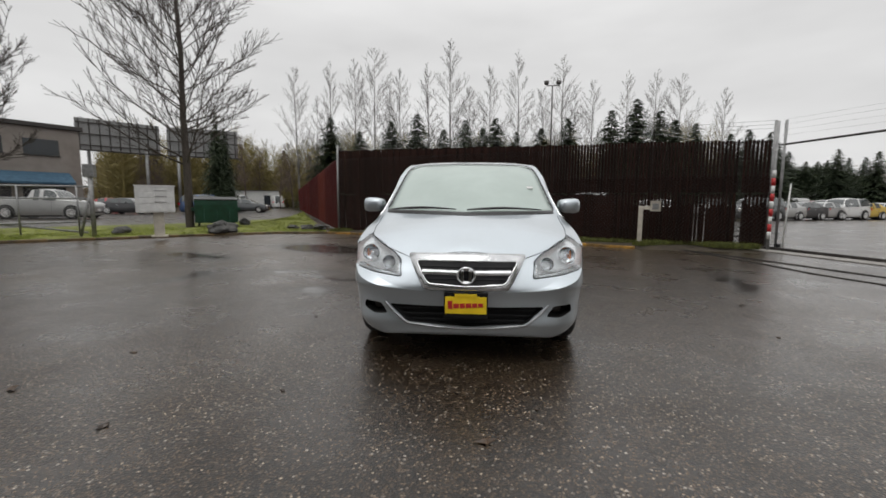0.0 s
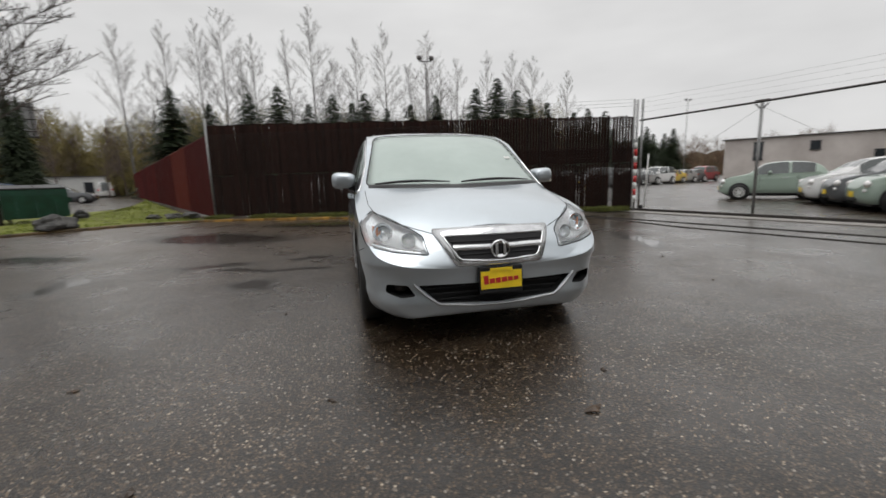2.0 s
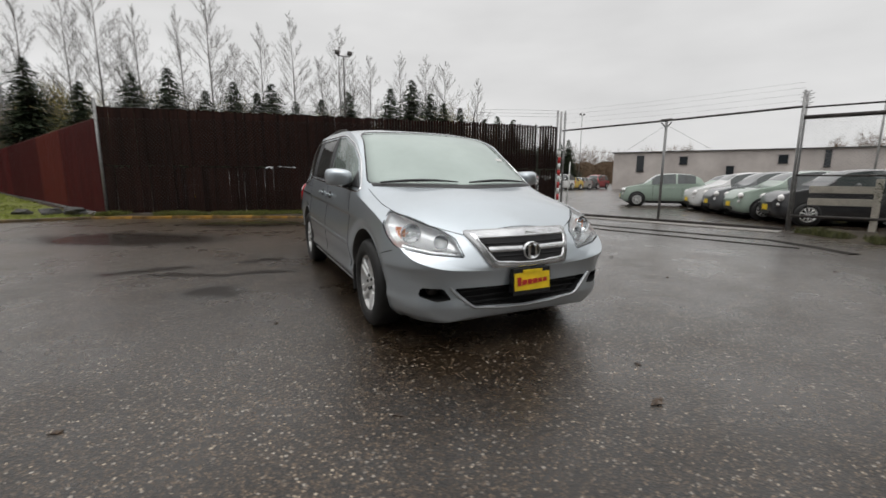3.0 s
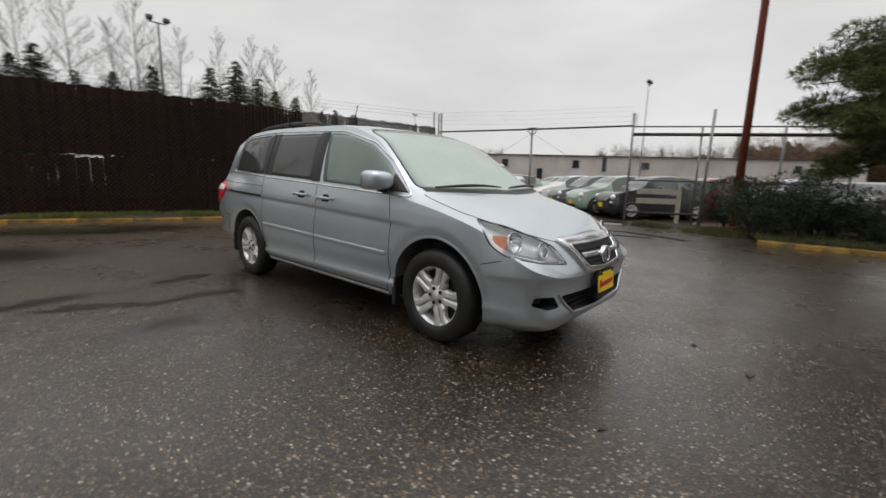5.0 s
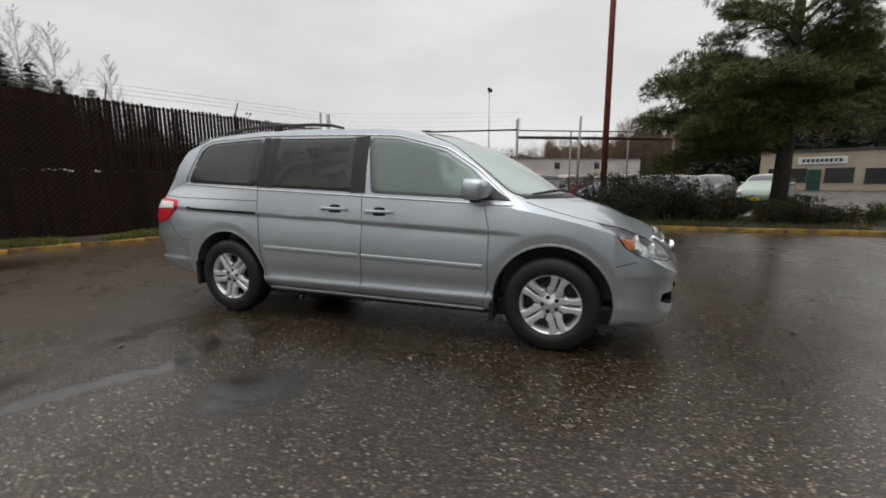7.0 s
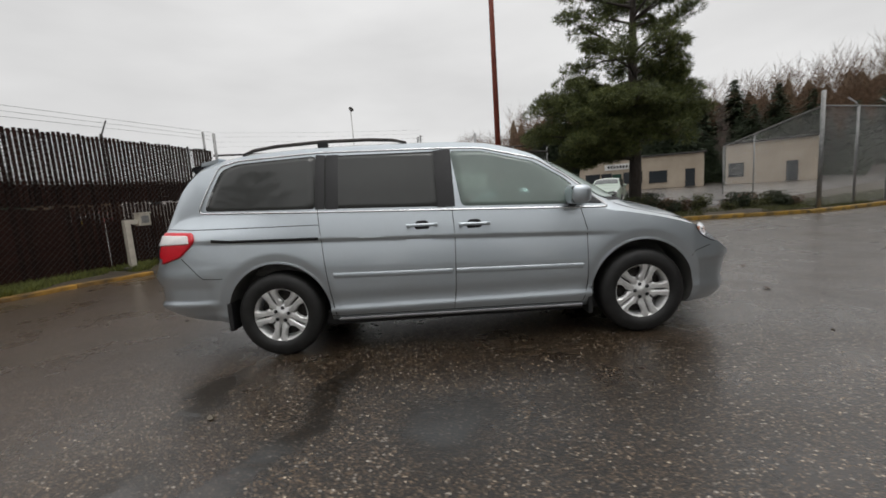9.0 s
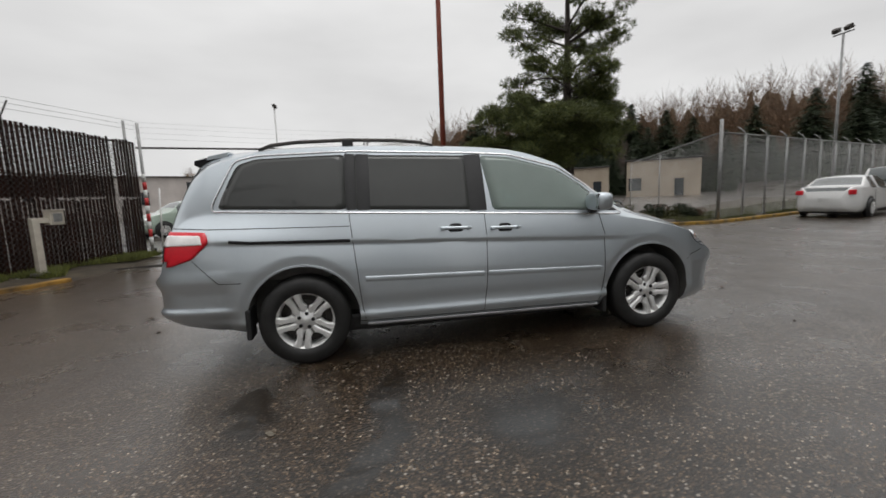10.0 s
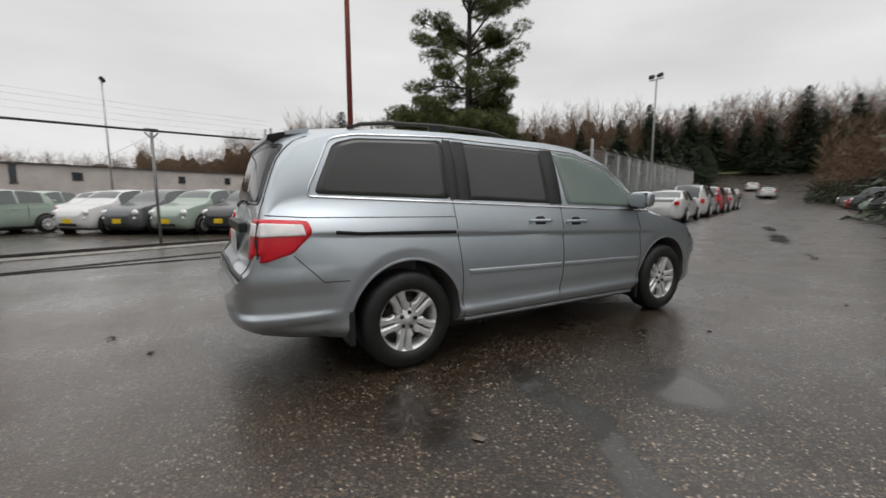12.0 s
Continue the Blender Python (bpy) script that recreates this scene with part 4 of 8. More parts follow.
def upright_tree_data(height, crown, seed, limbs=56, twigs=8, sub=2, clear=0.22, trunk_r=0.16, limb_r=0.035, twig_r=0.007, spread=(26, 50), sweep=0.35, buds=0.0):
    """A leafless tree with one straight leader and many slender limbs that sweep upwards into an oval crown."""
    rng = random.Random(seed)
    lean = Vector((rng.uniform(-.02, .02), rng.uniform(-.02, .02), 1))
    trunk = [lean * (height * k / 6) + Vector((rng.uniform(-.05, .05), rng.uniform(-.05, .05), 0)) * (k > 0) for k in range(7)]
    trunk[0] = Vector((0, 0, -0.1))
    datas = [tube_data(trunk, [max(trunk_r * (1 - k / 6) ** 0.9, twig_r) for k in range(7)], 8, False)]

    def curve(p, d, length, r, n, sides, lift):
        path, q, dd = [p], p.copy(), d.copy()
        for _ in range(n):
            dd = (dd + Vector((rng.uniform(-.10, .10), rng.uniform(-.10, .10), lift / n))).normalized()
            q = q + dd * (length / n)
            path.append(q.copy())
        datas.append(tube_data(path, [r + (twig_r * 0.8 - r) * k / n for k in range(n + 1)], sides, False))
        if buds and sides == 3:
            datas.append(tube_data([q - dd * buds, q + dd * buds], [buds * 0.7, buds * 0.7], 3, False))
        return path

    for j in range(limbs):
        s = clear + (0.985 - clear) * (j + rng.random()) / limbs
        up = (s - clear) / (1 - clear)
        length = crown * min(0.62 + 1.5 * up, 1.0) * (1 - up) ** 0.62 * rng.uniform(0.7, 1.1) + 0.03 * height * (1 - up)
        w, tip = rng.uniform(0, 6.28), radians(rng.uniform(*spread) * (1.1 - 0.4 * up))
        d = Vector((math.cos(w) * math.sin(tip), math.sin(w) * math.sin(tip), math.cos(tip)))
        f = s * 6
        i = min(int(f), 5)
        path = curve(trunk[i].lerp(trunk[i + 1], f - i), d, length, max(limb_r * (1.1 - 0.8 * up), twig_r), 4, 4, sweep)
        for k in range(twigs):
            g = (0.18 + 0.82 * (k + rng.random()) / twigs) * 4
            i2 = min(int(g), 3)
            at, ax = path[i2].lerp(path[i2 + 1], g - i2), (path[i2 + 1] - path[i2]).normalized()
            side = Vector((rng.gauss(0, 1), rng.gauss(0, 1), rng.gauss(0, 0.6)))
            td = (ax * 0.9 + (side - ax * side.dot(ax)).normalized() * rng.uniform(0.35, 0.85) + Vector((0, 0, 0.15))).normalized()
            tp = curve(at, td, length * rng.uniform(0.16, 0.36) * (1.2 - 0.5 * g / 4), twig_r * 1.5, 2, 3, 0.25)
            for _ in range(sub):
                sd = (td + Vector((rng.uniform(-.8, .8), rng.uniform(-.8, .8), rng.uniform(-.3, .6)))).normalized()
                curve(tp[rng.choice((0, 1, 1))].lerp(tp[2], rng.random() * 0.5), sd, length * rng.uniform(0.07, 0.17), twig_r, 2, 3, 0.15)
    return datas


def bare_tree(name, m, label, bark, twig, group="", upright_form=False, **kw):
    thing = empty(name, m, label, "tree", group)
    d = upright_tree_data(**kw) if upright_form else bare_tree_data(**kw)
    link("trunk", mesh_of("trunk", *d[0], True), bark, thing)
    link("crown", mesh_of("crown", *merged(d[1:])), twig, thing, "leafless crown of fine twigs")
    return thing


def fir_data(height, width, seed, layers=22, per=13, needle=0.55):
    """A conifer: a thin trunk with whorls of drooping boughs made of small ragged sprays."""
    rng = random.Random(seed)
    trunk = tube_data([(0, 0, -0.1), (0, 0, height * 0.5), (0, 0, height)], [height * 0.016, height * 0.010, 0.01], 7, False)
    verts, faces = [], []
    for i in range(layers):
        s = i / (layers - 1)
        z = height * (0.05 + 0.94 * s)
        reach = width * (1 - s) ** 0.68 * rng.uniform(0.85, 1.1) + 0.01 * width
        for k in range(max(int(per * (1 - 0.6 * s)), 4)):
            w = rng.uniform(0, 6.28)
            z = height * (0.05 + 0.94 * min(max(s + rng.uniform(-0.7, 0.7) / layers, 0), 1))
            ln = reach * rng.uniform(0.6, 1.12)
            d = Vector((math.cos(w), math.sin(w), 0))
            sd = Vector((-d.y, d.x, 0))
            m = max(int(ln / (needle * 0.42)), 2)
            for j in range(m):
                f = (j + 0.6) / m
                c = d * (ln * f) + Vector((0, 0, z - ln * 0.28 * f * f + ln * 0.05 * f))
                for q in (-1, 1, 0):
                    sz = needle * rng.uniform(0.5, 1.1) * (1.15 - 0.6 * f) * (1.05 - 0.45 * s)
                    out = (d * rng.uniform(0.5, 1.0) + sd * q * rng.uniform(0.5, 1.0) + Vector((0, 0, rng.uniform(-0.55, 0.1)))).normalized()
                    side = out.cross(Vector((rng.uniform(-.4, .4), rng.uniform(-.4, .4), 1))).normalized()
                    o = len(verts)
                    verts += [c - side * sz * 0.22, c + side * sz * 0.22, c + out * sz]
                    faces.append((o, o + 1, o + 2))
    return trunk, (verts, faces)


def fir(name, m, label, group="", mat=None, **kw):
    thing = empty(name, m, label, "tree", group)
    t, c = fir_data(**kw)
    link("trunk", mesh_of("trunk", *t, True), M_BARK, thing)
    link("crown", mesh_of("crown", *c), mat or M_FIR, thing)
    return thing


def blob_leaves(clumps, per, leaf, seed, flat=0.6, slim=0.13):
    """Small leaves or needle sprays in many uneven clumps: (centre, radius)."""
    rng = random.Random(seed)
    verts, faces = [], []
    for c, r in clumps:
        c = Vector(c)
        for _ in range(int(per * r * r)):
            v = Vector((rng.gauss(0, 1), rng.gauss(0, 1), rng.gauss(0, 1))).normalized()
            rad = r * rng.uniform(0.45, 1.0) ** 0.5
            p = c + Vector((v.x * rad, v.y * rad, v.z * rad * flat))
            out = (v + Vector((rng.uniform(-.6, .6), rng.uniform(-.6, .6), rng.uniform(-.3, .7)))).normalized()
            for _ in range(3):
                o2 = (out + Vector((rng.uniform(-.7, .7), rng.uniform(-.7, .7), rng.uniform(-.7, .7)))).normalized()
                side = o2.cross(Vector((rng.uniform(-1, 1), rng.uniform(-1, 1), rng.uniform(-1, 1)))).normalized()
                sz = leaf * rng.uniform(0.6, 1.3)
                o = len(verts)
                verts += [p - side * sz * slim, p + side * sz * slim, p + o2 * sz]
                faces.append((o, o + 1, o + 2))
    return verts, faces


def big_pine():
    """The old pine beside the yard: bare upper trunk, ragged pads of needles, a low skirt reaching to one side."""
    thing = empty("pine_tree", pose(9.95, -6.45, 0.1), "old dark green pine with ragged boughs", "tree")
    rng = random.Random(21)
    path = [(0, 0, -0.15), (0.05, -0.05, 2.0), (-0.02, 0.05, 4.5), (0.06, 0.0, 7.0), (0.0, 0.05, 9.6)]
    tube("trunk", path, [0.21, 0.18, 0.14, 0.09, 0.03], M_BARK, thing, "", 12)
    limbs, clumps = [], []

    def bough(z, w, reach, rise, size):
        """A limb with side shoots, each tipped with tufts of needles."""
        d = Vector((math.cos(w), math.sin(w), rise))
        root = Vector((0, 0, z))
        mid = root + d * reach * 0.5 + Vector((0, 0, 0.10))
        end = root + d * reach + Vector((0, 0, rng.uniform(-0.05, 0.25)))
        limbs.append(tube_data([root - Vector((0, 0, 0.1)), mid, end], [0.045, 0.03, 0.010], 5, False))
        sd = Vector((-d.y, d.x, 0))
        for k in range(int(4 + reach * 2.6)):
            f = 0.30 + 0.70 * rng.random() ** 0.8
            at = root.lerp(mid, f * 2) if f < 0.5 else mid.lerp(end, f * 2 - 1)
            tip = at + sd * rng.uniform(-1, 1) * 0.75 * (1.25 - f) + d * rng.uniform(0.05, 0.3) + Vector((0, 0, rng.uniform(-0.05, 0.22)))
            limbs.append(tube_data([at, tip], [0.012, 0.005], 3, False))
            clumps.append((tip, rng.uniform(0.17, 0.34) * size))
            if rng.random() < 0.5:
                clumps.append((tip.lerp(at, 0.45) + Vector((0, 0, 0.05)), rng.uniform(0.15, 0.26) * size))

    for i in range(74):
        z = 2.7 + 7.1 * (i + rng.random()) / 74
        s = (z - 2.7) / 7.1
        # boughs stand in loose tiers with sky between them
        if math.sin(z * 4.1) < -0.15 and s > 0.25:
            continue
        w = rng.uniform(0, 6.28)
        lean = 1 - 0.38 * max(-math.sin(w), 0) * max(1 - s / 0.6, 0)
        bough(z, w, lean * (3.0 - 1.2 * s) * rng.uniform(0.45, 1.05), rng.uniform(-0.05, 0.30), 1.15 - 0.15 * s)
    # the low skirt reaches to one side and down to the shrubs
    for i in range(34):
        w = rng.uniform(0.4, 2.9)
        bough(rng.uniform(1.9, 4.1), w, rng.uniform(1.3, 3.5), rng.uniform(-0.30, 0.10), 1.2)
    for i in range(16):
        bough(rng.uniform(2.6, 4.2), rng.uniform(0, 6.28), rng.uniform(1.0, 1.8), rng.uniform(-0.25, 0.1), 1.15)
    link("branching", mesh_of("branching", *merged(limbs), True), M_BARK, thing)
    link("crown", mesh_of("crown", *blob_leaves(clumps, 1100, 0.15, 5, 0.42, 0.055)), M_NEEDLE, thing)
    return thing


big_pine()


def shrub(at, size, seed, mat, label):
    rng = random.Random(seed)
    thing = empty("shrub", pose(at[0], at[1], 0.1), label, "shrub", "shrubs in the planting bed")
    stems, clumps = [], []
    for _ in range(9):
        w, r = rng.uniform(0, 6.28), size * rng.uniform(0.2, 0.8)
        e = Vector((math.cos(w) * r, math.sin(w) * r, size * rng.uniform(0.45, 0.95)))
        stems.append(tube_data([(0, 0, -0.05), e * 0.5 + Vector((0, 0, 0.08)), e], [0.02, 0.014, 0.006], 4, False))
        clumps.append((e, size * rng.uniform(0.22, 0.4)))
        clumps.append((e * 0.55, size * rng.uniform(0.2, 0.36)))
    link("woody_base", mesh_of("woody_base", *merged(stems)), M_BARK, thing)
    link("foliage", mesh_of("foliage", *blob_leaves(clumps, 1700 / max(size, 0.5), 0.062, seed, 0.8)), mat, thing)
    return thing


_rng = random.Random(77)
for i in range(17):
    y = -2.4 - i * 0.55
    kind = (M_SHRUB, M_SHRUB, M_BROWNBRUSH, M_WEED)[i % 4] if i > 3 else M_SHRUB
    big = _rng.uniform(0.8, 1.3) if i < 4 else _rng.uniform(0.32, 0.55)
    shrub((9.0 + _rng.uniform(-0.45, 1.1), y + _rng.uniform(-.2, .2)), big, 100 + i, kind,
          {M_SHRUB: "dark evergreen shrub in bark mulch", M_BROWNBRUSH: "low brown heather shrub in bark mulch", M_WEED: "low olive shrub in bark mulch"}[kind])
for i in range(4):
    shrub((10.6 + _rng.uniform(-0.3, 0.8), -3.2 - i * 1.3), (0.85 - 0.1 * i) * _rng.uniform(0.8, 1.2), 140 + i, M_SHRUB, "dense dark evergreen shrub under the pine")

for i in range(14):
    kind = (M_SHRUB, M_BROWNBRUSH, M_WEED)[i % 3]
    shrub((8.6 + _rng.uniform(0.0, 2.4), -4.6 - i * 0.5 + _rng.uniform(-.2, .2)), _rng.uniform(0.42, 0.68) * (1 if i < 6 else 0.6), 180 + i, kind,
          {M_SHRUB: "dark evergreen shrub in bark mulch", M_BROWNBRUSH: "low brown heather shrub in bark mulch", M_WEED: "low olive shrub in bark mulch"}[kind])

for i, at in enumerate(((11.2, -1.7), (10.3, -2.4), (11.4, -2.7))):
    shrub(at, 1.05 * _rng.uniform(0.85, 1.15), 160 + i, M_SHRUB, "dense dark evergreen shrub beside the open gate")

# trees by the left verge
bare_tree("bare_tree", pose(-12.5, 12.2, 0.1), "tall leafless tree with dark trunk beside the dumpster", M_BARK, M_BARK,
          upright_form=True, height=14.5, crown=5.6, seed=11, limbs=74, twigs=14, sub=4, clear=0.17, trunk_r=0.18, limb_r=0.036, twig_r=0.009, spread=(46, 80), sweep=0.6, buds=0.02)
bare_tree("bare_tree", pose(-19.5, 9.5, 0.1), "leafless spreading tree at the street side", M_BARK, M_BARK,
          upright_form=True, height=9.8, crown=4.4, seed=23, limbs=56, twigs=14, sub=4, clear=0.2, trunk_r=0.17, limb_r=0.04, twig_r=0.010, spread=(40, 75), sweep=0.6, buds=0.018)

# far row of alders behind the fence: bearing (degrees, clockwise from +y), distance, height
variants = [bare_tree("bare_tree", pose(0, 0, 0), "tall pale leafless alder in a far row", M_ALDER, M_ALDER, "far row of bare trees",
            upright_form=True, height=20, crown=c, seed=sd, limbs=56, twigs=10, sub=3, clear=0.22, trunk_r=0.14, limb_r=0.028, twig_r=0.0075, spread=(36, 66), sweep=0.28)
            for sd, c in ((31, 5.2), (32, 4.2), (33, 4.8), (34, 6.2))]


def place_far(ob, bearing, dist, scale, z=0.0, turn=0.0):
    a = radians(bearing)
    ob.matrix_basis = pose(dist * math.sin(a), -5.36 + dist * math.cos(a), z, 0, 0, turn) @ Matrix.Diagonal((scale, scale, scale, 1))


# (bearing, rise of the top per metre of distance) of each
def far_height(bearing, rise, dist):
    return 1.2 + rise * dist * math.cos(radians(bearing + 4.4))


ALDERS = [(-23.1, .314), (-19.1, .327), (-15.9, .335), (-13.5, .355), (-10.0, .314), (-6.3, .327), (-3.5, .382), (-1.0, .27), (1.7, .322), (5.6, .359), (10.9, .347), (8.6, .27),
          (14.4, .291), (18.6, .314), (21.6, .314), (24.3, .302), (28.4, .275), (-21.0, .25), (12.4, .26), (-11.6, .27)]
for i, (bearing, rise) in enumerate(ALDERS):
    ob = variants[i % 4] if i < 4 else copy_thing(variants[i % 4], Matrix.Identity(4))
    d = 64 + 4 * math.sin(i * 2.1)
    place_far(ob, bearing, d, far_height(bearing, rise, d) / 20.5, 0, i * 73)

firs = [fir("fir_tree", pose(0, 0, 0), "dark green conifer in the far tree row", "far conifers", height=12, width=4.9, seed=s, layers=44, per=30, needle=0.85) for s in (41, 42, 43)]
FIRS = [(-19.2, .196), (-15.5, .165), (-11.4, .188), (-7.9, .204), (-1.5, .192), (2.5, .196), (0.8, .175), (8.4, .175), (11.7, .197), (16.9, .216), (19.7, .242), (22.3, .216), (23.9, .196), (26.0, .188), (31.0, .175),
        (-4.4, .17), (5.2, .165), (33.0, .17), (29.4, .165)]
for i, (bearing, rise) in enumerate(FIRS):
    ob = firs[i % 3] if i < 3 else copy_thing(firs[i % 3], Matrix.Identity(4))
    d = 57 + 3 * math.cos(i * 1.7)
    place_far(ob, bearing, d, far_height(bearing, rise, d) / 12, 0, i * 61)


# ---- the minivan: its nose points to -y, wheel hubs at y = -1.5 and 1.5 ----
V_WIDTH = smooth_curve([(-2.47, 0.26), (-2.455, 0.46), (-2.42, 0.655), (-2.36, 0.765), (-2.26, 0.845), (-2.1, 0.902), (-1.9, 0.938), (-1.5, 0.96), (-1.0, 0.965), (1.2, 0.965),
                        (1.9, 0.95), (2.2, 0.925), (2.4, 0.89), (2.5, 0.85), (2.58, 0.76), (2.64, 0.45)])
V_BELT = smooth_curve([(-2.47, 0.565), (-2.4, 0.61), (-2.3, 0.655), (-2.2, 0.71), (-2.1, 0.775), (-2.0, 0.835), (-1.9, 0.882), (-1.6, 0.968), (-1.3, 1.03), (-1.0, 1.085), (0, 1.135),
                       (1.1, 1.18), (2.07, 1.22), (2.3, 1.18), (2.4, 1.08), (2.46, 0.92), (2.5, 0.79), (2.58, 0.70), (2.64, 0.58)])
V_TOP = smooth_curve([(-2.47, 0.59), (-2.44, 0.655), (-2.40, 0.73), (-2.35, 0.80), (-2.29, 0.85), (-2.2, 0.895), (-2.08, 0.935), (-1.79, 1.045), (-1.58, 1.105), (-1.5, 1.135), (-1.29, 1.28),
                      (-0.96, 1.475), (-0.6, 1.62), (-0.43, 1.662), (0.09, 1.722), (0.6, 1.745), (1.08, 1.755), (1.85, 1.735), (2.15, 1.70), (2.26, 1.66), (2.33, 1.54), (2.41, 1.28),
                      (2.46, 1.04), (2.5, 0.85), (2.58, 0.735), (2.64, 0.60)])
V_RAIL = smooth_curve([(-2.47, 0.57), (-2.4, 0.62), (-2.3, 0.69), (-2.2, 0.755), (-2.1, 0.82), (-2.0, 0.875), (-1.9, 0.918), (-1.6, 0.993), (-1.35, 1.055), (-1.18, 1.14), (-0.89, 1.37), (-0.65, 1.535),
                       (-0.21, 1.657), (0.12, 1.682), (1.09, 1.700), (1.7, 1.682), (1.95, 1.63), (2.15, 1.56), (2.28, 1.43), (2.36, 1.28), (2.42, 1.12), (2.46, 0.96), (2.5, 0.81), (2.58, 0.71), (2.64, 0.59)])
V_RAILX = smooth_curve([(-2.47, 0.85), (-1.9, 0.86), (-1.4, 0.90), (-1.15, 0.875), (-0.89, 0.815), (-0.65, 0.785), (-0.2, 0.755), (1.5, 0.74), (2.0, 0.75), (2.2, 0.785), (2.36, 0.85), (2.46, 0.92), (2.64, 0.92)])
V_FLOOR = smooth_curve([(-2.47, 0.40), (-2.462, 0.31), (-2.445, 0.245), (-2.40, 0.215), (-1.9, 0.21), (-1.0, 0.255), (1.0, 0.27), (2.0, 0.295), (2.4, 0.34), (2.54, 0.37), (2.61, 0.45), (2.64, 0.53)])
V_ROUND = smooth_curve([(-2.47, 1.2), (-2.2, 1.35), (-1.95, 2.3), (-1.5, 2.4), (-0.6, 2.6), (0.2, 2.9), (2.2, 2.8), (2.4, 3.5), (2.6, 3.5)])
N_SIDE, N_GLASS, N_TOP = 70, 14, 20
NOSE_CUT = smooth_curve([(0.16, -0.05), (0.25, -0.022), (0.33, -0.008), (0.40, -0.010), (0.50, -0.010), (0.565, -0.006), (0.60, 0.004), (0.66, 0.0), (0.80, -0.016), (1.0, -0.05)])
TAIL_CUT = smooth_curve([(0.28, -0.085), (0.40, -0.048), (0.455, -0.012), (0.475, -0.004), (0.52, -0.020), (0.60, -0.018), (0.67, -0.004), (0.72, 0.006), (0.80, 0.0)])


def greenhouse_taper(y, z):
    """How far the upper body draws in towards the tail."""
    t = min(max((y - 1.15) / 1.0, 0), 1)
    k = min(max((z - 0.98) / 0.24, 0), 1)
    return 0.078 * t * t * (3 - 2 * t) * k * k * (3 - 2 * k)


def van_section(y, inset=0.0):
    """Half a cross-section from the sill up over the roof to the centre line."""
    if y < -1.9:
        y = -1.9 + (y + 1.9) * 1.163
    w, zb, zt, zr, zf, p = V_WIDTH(y) - inset, V_BELT(y), V_TOP(y) - inset, V_RAIL(y) - inset, V_FLOOR(y), V_ROUND(y)
    pts = []
    for i in range(N_SIDE + 1):
        t = i / N_SIDE
        z = zf + (zb - zf) * t
        u = (z - 0.68) / 0.46
        s = 1 - (0.05 if u < 0 else 0.066) * u * u
        if z < zf + 0.09:
            s -= 0.045 * ((zf + 0.09 - z) / 0.09) ** 2
        x = w * s
        mid = min(max((2.2 - abs(y)) / 0.5, 0), 1)
        # shoulder crease: a sharp undercut that fades out over the front wing
        crease = z - (0.918 + 0.040 * y)
        run = min(max((y + 1.35) / 0.35, 0), 1) * min(max((2.3 - y) / 0.3, 0), 1)
        if crease < 0:
            x -= run * 0.016 * min(-crease / 0.022, 1) * max(1 + (crease + 0.022) / 0.20, 0)
        x += mid * (0.014 * math.exp(-((z - 0.365) / 0.030) ** 2) - 0.009 * math.exp(-((z - 0.45) / 0.055) ** 2))
        # flared lips round the wheel arches
        for yw in (-1.5, 1.5):
            r = math.hypot(y - yw, z - 0.36)
            if r < 0.51:
                x -= 0.017 * min(max((0.505 - r) / 0.068, 0), 1)
        back = min(max((y - 1.95) / 0.12, 0), 1)
        if back:
            x += back * TAIL_CUT(z)
        nose = min(max((-1.92 - y) / 0.12, 0), 1)
        if nose:
            x += nose * NOSE_CUT(z)
        x -= greenhouse_taper(y, z)
        pts.append((x, z))
    bx, bz = pts[-1]
    rx = w * V_RAILX(y) - 0.5 * greenhouse_taper(y, 1.3)
    rx = min(rx, bx - 0.01)
    for i in range(1, N_GLASS + 1):
        t = i / N_GLASS
        bow = 0.018 * math.sin(math.pi * t) * min(max((zr - zb) / 0.4, 0), 1)
        pts.append((bx + (rx - bx) * t + bow, bz + (zr - bz) * t))
    for i in range(1, N_TOP + 1):
        a = i / N_TOP
        x = rx * (1 - a ** 1.25)
        pts.append((x, zr + (zt - zr) * (1 - (x / rx) ** p)))
    return pts


NOSE_UNDER = smooth_curve([(0.15, 0.072), (0.22, 0.045), (0.28, 0.028), (0.33, 0.018), (0.42, 0.030), (0.50, 0.025), (0.57, 0.010), (0.605, 0.0), (0.70, 0.0)])
TAIL_UNDER = smooth_curve([(0.26, 0.11), (0.36, 0.055), (0.44, 0.006), (0.47, 0.004), (0.53, 0.024), (0.62, 0.024), (0.70, 0.002), (0.73, 0.0), (0.80, 0.0)])


def bumper_shift(y, z):
    """How far the bumpers fall back below their creases."""
    a, b = min(max((-1.95 - y) / 0.3, 0), 1), min(max((y - 2.2) / 0.3, 0), 1)
    return a * NOSE_UNDER(z) - b * TAIL_UNDER(z)


def van_loft(ys, inset=0.0, zmin=None):
    verts, faces = [], []
    m = N_SIDE + N_GLASS + N_TOP
    ring = 2 * m + 1
    for y in ys:
        half = van_section(y, inset)
        if zmin is not None:
            half = [(x, max(z, zmin)) for x, z in half]
        half = [(x, y + bumper_shift(y, z), z) for x, z in half]
        verts += [(-x, q, z) for x, q, z in half] + [(x, q, z) for x, q, z in half[-2::-1]]
    for j in range(len(ys) - 1):
        for k in range(ring):
            k2 = (k + 1) % ring
            a, b = j * ring, (j + 1) * ring
            faces.append((a + k, b + k, b + k2, a + k2))
    faces.append(tuple(range(ring)))
    faces.append(tuple((len(ys) - 1) * ring + k for k in range(ring))[::-1])
    return verts, faces


